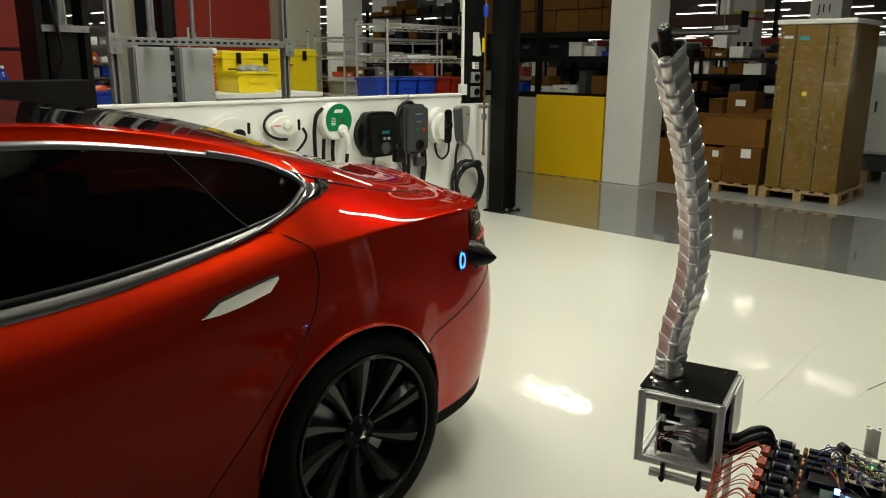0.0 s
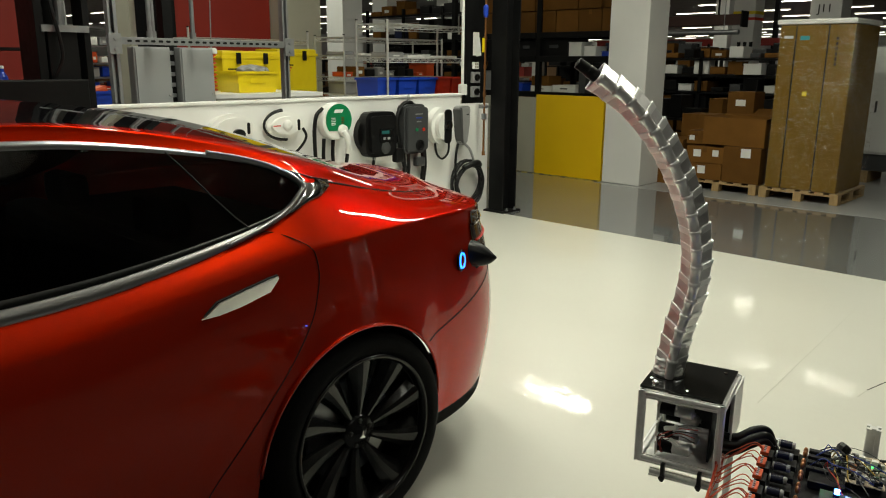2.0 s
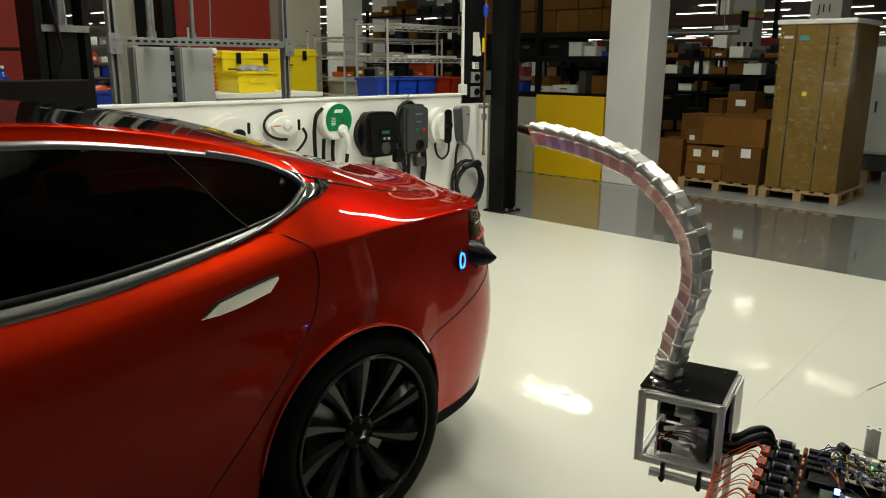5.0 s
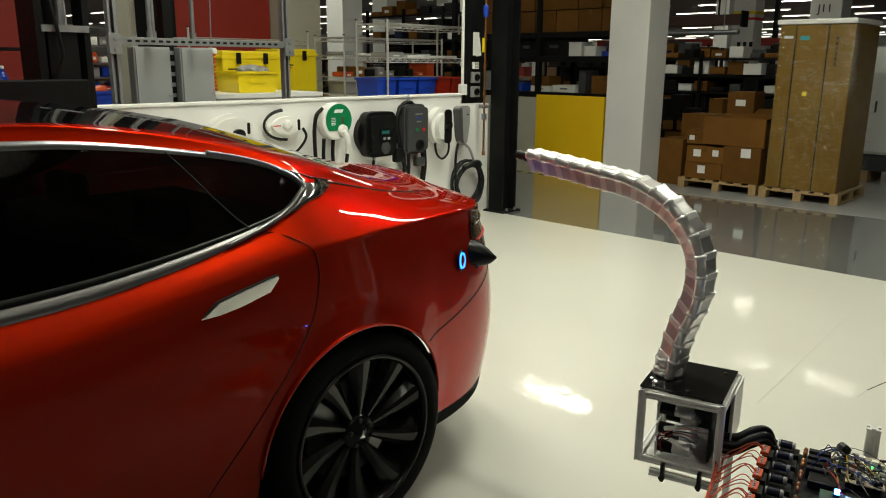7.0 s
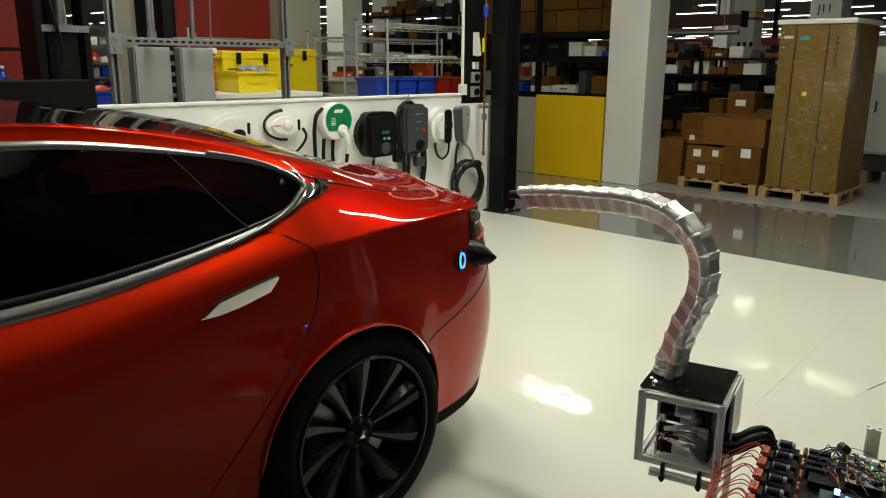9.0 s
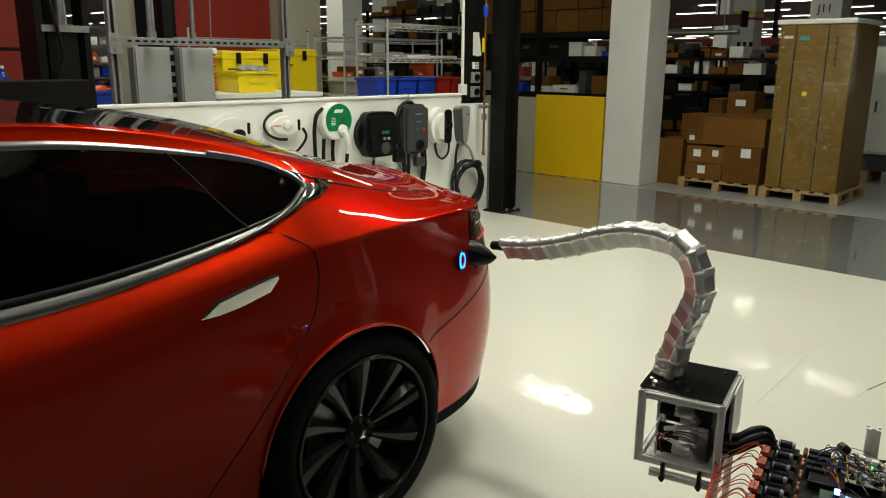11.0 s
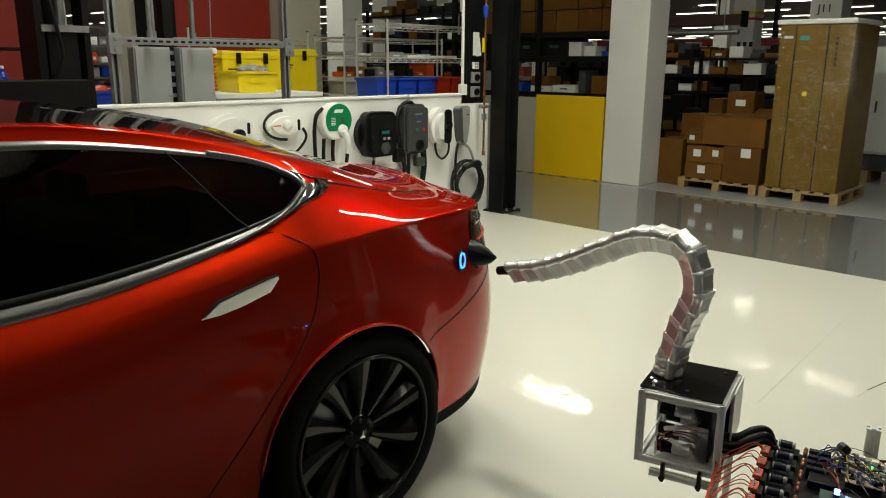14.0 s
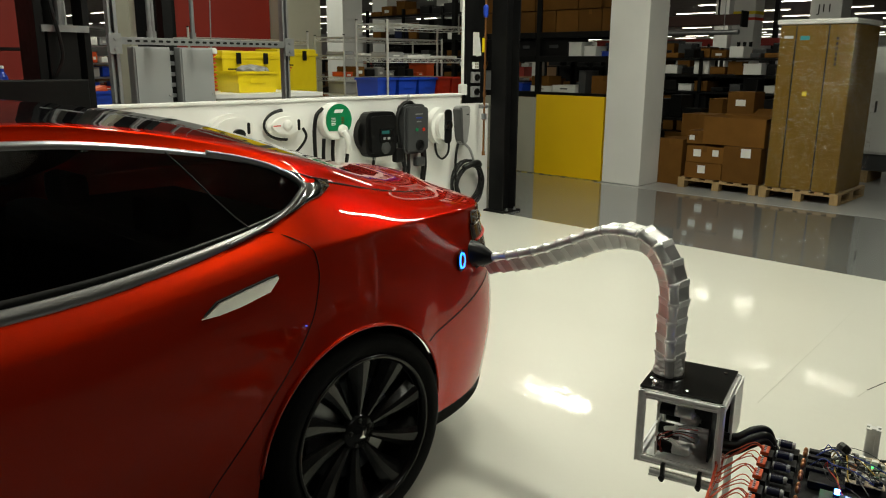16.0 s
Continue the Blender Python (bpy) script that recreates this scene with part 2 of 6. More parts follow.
# half wall behind the chargers
slab("wall_half", -1.5, 5.30, 0.0, 5.81, 5.42, 1.235, WHITEWALL, "low white partition wall that carries chargers", "wall", 0.004)
slab("trim", -1.5, 5.285, 1.235, 5.815, 5.435, 1.255, WHITEWALL, "white top board of the partition", "trim", 0.004)
slab("wall_half_end", 5.813, 5.31, 0.0, 6.26, 5.42, 1.145, WHITEWALL, "lower end of the white partition wall", "wall", 0.004)

# worn joints and scuffs of the white floor
FAINT = material("faint_floor_joint", (0.52, 0.51, 0.45), 0.3, 0, (0.60, 0.59, 0.52), 9)
JOINTS = ((3.45, 1.22, 5.45, 1.34, 0.005), (3.97, 0.89, 4.15, 0.85, 0.006), (3.86, 0.90, 3.97, 0.89, 0.003))
for k, (x0, y0, x1, y1, w) in enumerate(JOINTS):
    L = math.hypot(x1 - x0, y1 - y0)
    tagged(part("trim_joint", box(0, -w / 2, 0.0005, L, w / 2, 0.0012), DARKWALL if k == 1 else FAINT, m=pose(x0, y0, 0, 0, 0, math.degrees(math.atan2(y1 - y0, x1 - x0)))), "thin worn joint line in the white floor", "joint", kind="structure")


# ================= the red car =================
CAR_X, CAR_Y = 1.498, 2.72          # rear axle, centre line; local s points to the tail, the left side to -y
NSUB = 10


def section_curve(rows, n=NSUB):
    """A section line through its stations, evened out a little."""
    c = np.array([tuple(v) for v in smooth_path(rows, n)])
    k = np.array([1, 2, 3, 4, 3, 2, 1], float)
    k /= k.sum()
    for _ in range(2):
        d = np.r_[c[:1].repeat(3, 0) * 2 - c[3:0:-1], c, c[-1:].repeat(3, 0) * 2 - c[-2:-5:-1]]
        c = np.stack([np.convolve(d[:, i], k, "valid") for i in range(3)], 1)
    return c


crease = section_curve([(-3.85, .62, .70), (-3.3, .90, .84), (-2.6, .945, .90), (-1.8, .95, .92), (-1.0, .942, .945), (-.6, .94, .972), (-.3, .94, 1.0), (-.2, .94, 1.01), (-.1, .94, 1.018),
                        (.1, .935, 1.035), (.3, .925, 1.04), (.5, .893, 1.035), (.65, .835, 1.025), (.78, .735, 1.015), (.88, .60, 1.008), (.97, .36, 1.005), (1.0, 0, 1.005)])
belt = section_curve([(-3.8, .52, .76), (-3.2, .72, .93), (-2.5, .82, .97), (-1.8, .87, .955), (-1.0, .865, .965), (-.65, .865, 1.0), (-.35, .86, 1.062), (-.20, .847, 1.113), (-.115, .825, 1.158),
                      (.1, .79, 1.115), (.3, .75, 1.085), (.5, .70, 1.065), (.62, .65, 1.05), (.73, .57, 1.04), (.83, .46, 1.035), (.93, .27, 1.035), (.97, 0, 1.035)])
rail = section_curve([(-3.75, .48, .78), (-3.1, .68, .95), (-2.3, .72, 1.02), (-1.6, .70, 1.33), (-.95, .69, 1.355), (-.65, .69, 1.335), (-.35, .705, 1.287), (-.17, .745, 1.238), (-.085, .785, 1.203),
                      (.12, .70, 1.158), (.32, .65, 1.112), (.5, .60, 1.080), (.62, .55, 1.064), (.72, .48, 1.06), (.82, .38, 1.055), (.92, .22, 1.055), (.955, 0, 1.055)])
edge = section_curve([(-3.7, .45, .80), (-3.0, .6, .97), (-2.1, .62, 1.08), (-1.55, .60, 1.385), (-.9, .60, 1.40), (-.62, .60, 1.38), (-.35, .60, 1.337), (-.21, .605, 1.307), (-.08, .61, 1.272),
                      (.14, .60, 1.206), (.34, .55, 1.145), (.5, .50, 1.106), (.62, .45, 1.086), (.72, .38, 1.075), (.81, .30, 1.075), (.9, .17, 1.07), (.935, 0, 1.068)])
spine = section_curve([(-3.7, 0, .82), (-3.0, 0, .99), (-2.0, 0, 1.14), (-1.5, 0, 1.425), (-.85, 0, 1.437), (-.6, 0, 1.422), (-.33, 0, 1.385), (-.2, 0, 1.361), (-.08, 0, 1.335),
                       (.16, 0, 1.265), (.36, 0, 1.202), (.52, 0, 1.152), (.64, 0, 1.120), (.73, 0, 1.102), (.81, 0, 1.095), (.88, 0, 1.082), (.92, 0, 1.075)])
ARCH_R, ARCH_Z, ARCH_S = 0.382, 0.357, -0.015
FRONT_AXLE = -2.96


def sill_z(s):
    return 0.21 + 0.06 * max(0.0, min(1.0, (s - 0.4) / 0.5)) + 0.06 * max(0.0, min(1.0, (-3.3 - s) / 0.4))


def arch_z(s):
    z = sill_z(s)
    for c in (ARCH_S, FRONT_AXLE):
        if abs(s - c) <= ARCH_R:
            z = max(z, ARCH_Z + math.sqrt(max(0.0, ARCH_R ** 2 - (s - c) ** 2)))
    return z


def at_s(curve, s):
    """A section curve's width and height at s, before it turns round the tail."""
    return np.interp(s, curve[:, 0], curve[:, 1]), np.interp(s, curve[:, 0], curve[:, 2])


def swell(v, s):
    """How far the flank stands out from the line under its crease, by height."""
    tail = max(0.0, min(1.0, (s - 0.35) / 0.4))
    tuck = (1 - v) ** 3 * (0.055 - 0.075 * tail)
    return 0.020 * math.sin(math.pi * min(1.0, v * 1.05)) * (1 + 2.1 * tail) - tuck


def flank(s, z):
    """The outward half width of the flank at s and height z."""
    w, zc = at_s(crease, s)
    v = (z - sill_z(s)) / (zc - sill_z(s))
    return w + swell(max(0.0, min(1.0, v)), s)


car = thing("car", "glossy red electric saloon car with tinted windows, parked in the bay", "car", pose(CAR_X, CAR_Y, 0))


def skin(rows, mat, name, keep=None, smooth=True, label=""):
    """One panel of the car from rows of points, mirrored to the far side."""
    bm = bmesh.new()
    for side in (-1, 1):
        V = [[bm.verts.new((p[0], side * p[1], p[2])) for p in row] for row in rows]
        for j in range(len(rows) - 1):
            for i in range(len(rows[0]) - 1):
                if keep and not keep(rows[j][i], rows[j][i + 1], j):
                    continue
                q = [V[j][i], V[j][i + 1], V[j + 1][i + 1], V[j + 1][i]]
                if side > 0:
                    q.reverse()
                try:
                    bm.faces.new(q)
                except ValueError:
                    pass
    bmesh.ops.remove_doubles(bm, verts=bm.verts, dist=0.0004)
    bmesh.ops.recalc_face_normals(bm, faces=bm.faces)
    return part(name, bm, mat, car, label, smooth)


def normals2(c):
    """The outward plan normal along a section curve."""
    t = np.gradient(c[:, :2], axis=0)
    n = np.c_[-t[:, 1], t[:, 0]]
    n /= np.linalg.norm(n, axis=1)[:, None] + 1e-9
    return n


# columns of the lower shell: along the crease, with extra ones at the arch ends
cols = [tuple(p) for p in crease]
for c in (ARCH_S, FRONT_AXLE):
    for k in range(41):
        a = math.pi * k / 40
        s = c - ARCH_R * math.cos(a)
        w, z = at_s(crease, s)
        cols.append((s, w, z))
    for s in (c - ARCH_R - 0.001, c + ARCH_R + 0.001):
        w, z = at_s(crease, s)
        cols.append((s, w, z))
head = sorted([c for c in cols if c[0] < 0.6])
tailc = [tuple(p) for p in crease if p[0] >= 0.6]
cols = np.array(head + tailc)
nrm = normals2(cols)
nrm = np.where(nrm[:, 1:2] < -0.2, -nrm, nrm)
SHELL_V = [k / 14 for k in range(14)] + [0.96, 0.985, 1.0]
LEV = len(SHELL_V) - 1
raw = []
for v in SHELL_V:
    row = []
    for (s, w, zc), nn in zip(cols, nrm):
        z0 = arch_z(s)
        z = z0 + (zc - z0) * v
        full = (z - sill_z(s)) / (zc - sill_z(s))
        off = swell(full, s) + 0.012 * max(0.0, 1 - abs(math.hypot(s - ARCH_S, z - ARCH_Z) - ARCH_R) / 0.06) * (1 if s < 0.5 else 0)
        row.append((s + nn[0] * off, max(0.0, w + nn[1] * off), z))
    raw.append(row)

SECTIONS = [crease, belt, rail, edge, spine, edge * np.array([1, -1, 1])]


def loft(k, t):
    """The section line t of the way from line k to the next one, on a smooth cross curve."""
    p1, p2 = SECTIONS[k], SECTIONS[k + 1]
    p0 = SECTIONS[k - 1] if k > 1 else p1 * 2 - p2
    p3 = SECTIONS[k + 2]
    if k == 0:
        p3 = p2 * 2 - p1
    return 0.5 * (2 * p1 + (p2 - p0) * t + (2 * p0 - 5 * p1 + 4 * p2 - p3) * t * t + (3 * p1 - p0 - 3 * p2 + p3) * t ** 3)


# where each column of the shell lies along the section lines
turn_i = int(np.argmax(crease[:, 0] >= 0.6))
COLPAR = np.array([np.interp(c[0], crease[:turn_i + 1, 0], np.arange(turn_i + 1)) for c in head] + [turn_i + k for k in range(len(tailc))])


def lofted_row(k, t):
    q = loft(k, t)
    out = np.stack([np.interp(COLPAR, np.arange(len(q)), q[:, c]) for c in range(3)], 1)
    out[:, 1] = np.maximum(0.0, out[:, 1])
    return out


UPPER = [(0, t) for t in (0.03, 0.09, 0.2, 0.4, 0.6, 0.8, 1.0)] + [(1, k / 8) for k in range(1, 9)] + [(2, k / 6) for k in range(1, 7)] + [(3, k / 10) for k in range(1, 11)]
GRID = np.array([[tuple(p) for p in row] for row in raw] + [lofted_row(k, t) for k, t in UPPER])
ROW_BELT, ROW_RAIL, ROW_EDGE = LEV + 7, LEV + 15, LEV + 21


def soften(line, sigma):
    """Rounds one cross line of the body by a Gaussian of sigma metres along it; its ends stay."""
    d = np.r_[0, np.cumsum(np.linalg.norm(np.diff(line, axis=0), axis=1))]
    step = 0.006
    u = np.arange(0, d[-1] + step, step)
    f = np.stack([np.interp(u, d, line[:, c]) for c in range(3)], 1)
    h = min(len(f) - 2, int(3 * sigma / step) + 1)
    g = np.exp(-0.5 * (np.arange(-h, h + 1) * step / sigma) ** 2)
    g /= g.sum()
    pad = np.r_[2 * f[0] - f[h:0:-1], f, 2 * f[-1] - f[-2:-h - 2:-1]]
    f = np.stack([np.convolve(pad[:, c], g, "valid") for c in range(3)], 1)
    return np.stack([np.interp(d, u, f[:, c]) for c in range(3)], 1)


for i in range(len(cols)):
    sig = np.interp(cols[i][0], (-3.0, -0.9, -0.40, -0.15, 0.1, 0.6), (0.10, 0.095, 0.050, 0.014, 0.006, 0.005))
    GRID[:ROW_BELT + 1, i] = soften(GRID[:ROW_BELT + 1, i], sig)
# the deck behind the rear screen is one even sheet
for _ in range(24):
    mid = GRID[ROW_BELT - 3:-1, 1:-1]
    avg = (GRID[ROW_BELT - 4:-2, 1:-1] + GRID[ROW_BELT - 2:, 1:-1] + GRID[ROW_BELT - 3:-1, :-2] + GRID[ROW_BELT - 3:-1, 2:]) / 4
    wgt = np.clip((cols[1:-1, 0] - 0.06) / 0.3, 0, 1)[None, :, None] * 0.6
    GRID[ROW_BELT - 3:-1, 1:-1] = mid + (avg - mid) * wgt
shell = [[tuple(p) for p in row] for row in GRID[:LEV + 1]]


def on_side(s, z, out=0.0):
    """A place on the near flank at s and height z, pushed out sideways."""
    i = int(np.clip(np.searchsorted(cols[:len(head), 0], s), 1, len(head) - 1))
    u = (s - cols[i - 1][0]) / max(1e-6, cols[i][0] - cols[i - 1][0])
    w = []
    for q in (i - 1, i):
        c = GRID[:ROW_BELT + 1, q]
        w.append(np.interp(z, c[:, 2], c[:, 1]))
    return Vector((s, -(w[0] + (w[1] - w[0]) * min(1.0, max(0.0, u)) + out), z))


def grid_normals(P):
    """Outward normals of the whole near half of the body, so that panels meet without a break."""
    n = np.zeros_like(P)
    f = np.cross(P[1:, 1:] - P[:-1, :-1], P[1:, :-1] - P[:-1, 1:])
    for a in (slice(None, -1), slice(1, None)):
        for b in (slice(None, -1), slice(1, None)):
            n[a, b] += f
    n[-1, :, 1] = 0
    n[:, -1, 1] = 0
    n /= np.linalg.norm(n, axis=2)[:, :, None] + 1e-12
    return n if n[5, 20, 1] > 0 else -n


NORM = grid_normals(GRID)


def panel(j0, j1, mat, name, keep=None, label="", sides=(-1, 1)):
    """One panel of the body: the grid's rows j0 to j1 on both sides, with the body's own normals."""
    verts, norms, faces, index = [], [], [], {}
    for side in sides:
        for j in range(j0, j1):
            for i in range(GRID.shape[1] - 1):
                if keep and not keep(GRID[j, i], GRID[j, i + 1], j - j0):
                    continue
                q = []
                for a, b in ((j, i), (j, i + 1), (j + 1, i + 1), (j + 1, i)):
                    p, m = GRID[a, b], NORM[a, b]
                    key = (side if p[1] > 1e-4 else 0, a, b)
                    if key not in index:
                        index[key] = len(verts)
                        verts.append((p[0], side * p[1], p[2]))
                        norms.append((m[0], side * m[1], m[2]))
                    q.append(index[key])
                if len(set(q)) == 4:
                    faces.append(q if side < 0 else q[::-1])
    me = bpy.data.meshes.new(name)
    me.from_pydata(verts, [], faces)
    me.materials.append(mat)
    me.polygons.foreach_set("use_smooth", [True] * len(faces))
    me.normals_split_custom_set_from_vertices(norms)
    ob = new(name, me)
    ob.parent = car
    if label:
        ob["label"] = label
    return ob


def bumper_line(s):
    """Height of the joint between quarter panel and bumper."""
    return 0.588 + (s - 0.28) * 0.38


TIP = -0.12
panel(0, LEV, RED, "body_side", label="glossy red flank with dark reflections", keep=lambda a, b, j: not (min(a[0], b[0]) > 0.30 and a[2] < bumper_line(a[0])))
panel(0, LEV, RED, "rear_bumper", label="red rear bumper", keep=lambda a, b, j: min(a[0], b[0]) > 0.30 and a[2] < bumper_line(a[0]) and (j > 0 or min(a[0], b[0]) < 0.38))
panel(0, LEV, RUBBER, "diffuser", label="black lower edge of the bumper", keep=lambda a, b, j: min(a[0], b[0]) >= 0.38 and j <= 0)
panel(LEV, ROW_BELT, RED, "shoulder", label="red shoulder panel")
for near in ((-1,), (1,)):
    panel(ROW_BELT, ROW_RAIL, GLASSBLACK, "side_window", label="black tinted side glass", keep=lambda a, b, j: -1.9 < a[0] and b[0] < TIP + 0.015, sides=near)
    panel(ROW_BELT, ROW_RAIL, RED, "rear_quarter", label="red panel behind the side glass", keep=lambda a, b, j: b[0] >= TIP + 0.015, sides=near)
    panel(ROW_BELT, ROW_RAIL, RED, "front_wing", keep=lambda a, b, j: a[0] <= -1.9, sides=near)
panel(ROW_RAIL, ROW_EDGE, RED, "roof_rail", label="red roof rail")
panel(ROW_EDGE, len(GRID) - 1, GLASSBLACK, "roof_glass", label="black glass roof and rear screen", keep=lambda a, b, j: -2.3 < a[0] and b[0] < 0.30)
panel(ROW_EDGE, len(GRID) - 1, RED, "tailgate", label="red tailgate above the rear bumper", keep=lambda a, b, j: b[0] >= 0.30)
panel(ROW_EDGE, len(GRID) - 1, RED, "bonnet", label="red bonnet", keep=lambda a, b, j: a[0] <= -2.3)


# ---------- glass that one can look through ----------
def see_through(name, tint):
    m = bpy.data.materials.new(name)
    m.use_nodes = True
    nt = m.node_tree
    nt.nodes.remove(nt.nodes["Principled BSDF"])
    tr, gl, fr, mx = (nt.nodes.new(k) for k in ("ShaderNodeBsdfTransparent", "ShaderNodeBsdfGlossy", "ShaderNodeFresnel", "ShaderNodeMixShader"))
    tr.inputs[0].default_value = (*tint, 1)
    gl.inputs["Roughness"].default_value = 0.02
    gl.inputs[0].default_value = (0.75, 0.75, 0.75, 1)
    fr.inputs["IOR"].default_value = 1.40
    nt.links.new(fr.outputs[0], mx.inputs[0])
    nt.links.new(tr.outputs[0], mx.inputs[1])
    nt.links.new(gl.outputs[0], mx.inputs[2])
    nt.links.new(mx.outputs[0], nt.nodes["Material Output"].inputs[0])
    return m


TINT = see_through("tinted_side_glass", (0.24, 0.25, 0.25))
for o in car.children:
    if o.name.startswith("side_window"):
        o.data.materials[0] = TINT


# ---------- trim round the side windows ----------
def ribbon(t0, t1, out, mat, name, keep, label=""):
    """A raised band along the glass, between two shares of the way from belt to rail."""
    ts = [t0, t0 + (t1 - t0) * 0.12, t0 + (t1 - t0) * 0.5, t0 + (t1 - t0) * 0.88, t1]
    rows = []
    for t, o in zip(ts, (0.0, 0.8, 1.0, 0.8, 0.0)):
        q = loft(1, t).copy()
        q[:, 1] += out * o
        q[:, 2] += out * 0.3 * o
        rows.append([tuple(p) for p in q])
    return skin(rows, mat, name, keep, label=label)


near_glass = lambda a, b, j: -2.2 < a[0] and b[0] < TIP - 0.03
ribbon(-0.01, 0.082, 0.007, CHROME, "belt_trim", near_glass, "satin chrome strip under the side glass")
ribbon(0.082, 0.125, 0.004, BLACKPL, "glass_seal", near_glass)
ribbon(0.94, 1.04, 0.006, CHROME, "roof_trim", near_glass, "satin chrome strip over the side glass")


def loft_point(k, s, t, out=0.0):
    """A place on the upper skin: s along, t of the way from section line k to the next, pushed out sideways."""
    q = loft(k, t)
    i = np.interp(s, q[:, 0], np.arange(len(q)))
    p = [np.interp(i, np.arange(len(q)), q[:, c]) for c in range(3)]
    return Vector((p[0], -(p[1] + out), p[2] + out * 0.4))


loop = [(-.42, .02), (-.32, .03), (-.24, .05), (-.18, .10), (-.145, .22), (-.128, .38), (-.124, .55), (-.132, .72), (-.155, .88), (-.20, .97), (-.28, 1.0), (-.38, 1.0)]
part("trim_bow", tube([loft_point(1, s, t, 0.004) for s, t in loop], 0.012, n=10, flat=0.7), CHROME, car, "satin chrome bow round the rear end of the glass", smooth=True)
# the dark-chrome corner piece between the bow and the quarter panel
outer = [(1, -.14, 1.03), (1, -.06, 1.04), (1, .035, 1.02), (1, .008, .62), (1, -.025, .28), (0, -.060, .97), (0, -.115, .90), (0, -.19, .95)]
inner = [(1, -.20, .97), (1, -.165, .91), (1, -.140, .80), (1, -.126, .60), (1, -.128, .38), (1, -.148, .20), (1, -.18, .10), (1, -.24, .04)]
bm = bmesh.new()
rows = []
for u, o in ((0.0, 0.0), (0.04, 0.008), (0.5, 0.010), (0.97, 0.008), (1.0, -0.003)):
    rows.append([bm.verts.new(loft_point(*a, o).lerp(loft_point(*c, o), u)) for a, c in zip(inner, outer)])
for p, q in zip(rows, rows[1:]):
    for k in range(len(p) - 1):
        bm.faces.new((p[k], p[k + 1], q[k + 1], q[k]))
bmesh.ops.recalc_face_normals(bm, faces=bm.faces)
part("trim_corner", bm, DARKCHROME, car, "chrome corner piece behind the side glass", smooth=True)
for s0, s1, w in ((-0.50, -0.335, 0.006),):
    part("window_divider", tube([loft_point(1, s0 + (s1 - s0) * k / 6, 0.96 - 0.86 * k / 6, 0.001) for k in range(7)], w, n=6, flat=0.4), MATTBLACK, car)


# ---------- shut lines ----------
gap = [on_side(s, z, 0.0005 if z < 1.0 else 0.0045) for s, z in (
    (-0.30, 1.078), (-0.265, 1.068), (-0.235, 1.055), (-0.200, 1.034), (-0.182, 1.015), (-0.172, 0.99), (-0.166, 0.94), (-0.177, 0.88), (-0.205, 0.80),
    (-0.275, 0.70), (-0.36, 0.60), (-0.45, 0.49), (-0.55, 0.37), (-0.60, 0.26))]
part("door_gap", tube(gap, 0.0016, n=6), MATTBLACK, car, "dark gap between door and quarter panel")
part("tailgate_gap", tube([loft_point(1, s, t, 0.0005) for s, t in ((-0.02, 0.93), (.10, .86), (.22, .78), (.34, .7), (.46, .62), (.56, .6), (.64, .6))], 0.0035, n=6), MATTBLACK, car)


def shell_point(i, z, out=0.0):
    """A place on the lower shell, by column and height."""
    col = np.array([shell[j][i] for j in range(LEV + 1)])
    x, w = np.interp(z, col[:, 2], col[:, 0]), np.interp(z, col[:, 2], col[:, 1])
    return Vector((x + nrm[i][0] * out, -(w + nrm[i][1] * out), z))


gap = [shell_point(i, bumper_line(cols[i][0]) + 0.006, 0.0005) for i in range(len(cols)) if 0.30 < cols[i][0] < 0.93][::2]
part("bumper_gap", tube(gap, 0.0020, n=6, smooth=2), MATTBLACK, car)


# ---------- door handle ----------
def handle_plate(grow, out0, out1, name, mat, label=""):
    """A slanted blade on the door, with a pointed front end and a cut rear end."""
    outline = [(-.555 - grow, .889 - grow), (-.535 - grow * .5, .902 + grow), (-.505, .925 + grow), (-.42, .943 + grow), (-.345, .958 + grow), (-.315 + grow, .963 + grow),
               (-.312 + grow, .955), (-.338 + grow, .917 - grow * .5), (-.355, .910 - grow), (-.43, .897 - grow), (-.50, .889 - grow)]
    bm = bmesh.new()
    f = [bm.verts.new(on_side(s, z, out1 + (z - .922 - .22 * (s + .435)) * 0.36)) for s, z in outline]
    b = [bm.verts.new(on_side(s, z, out0)) for s, z in outline]
    bm.faces.new(f)
    for k in range(len(outline)):
        bm.faces.new((f[k], b[k], b[(k + 1) % len(outline)], f[(k + 1) % len(outline)]))
    bmesh.ops.recalc_face_normals(bm, faces=bm.faces)
    return part(name, bm, mat, car, label)


handle_plate(0.003, -0.004, 0.003, "handle_gap", MATTBLACK)
handle_plate(0.0, -0.004, 0.009, "door_handle", HANDLE, "flush polished metal door handle")

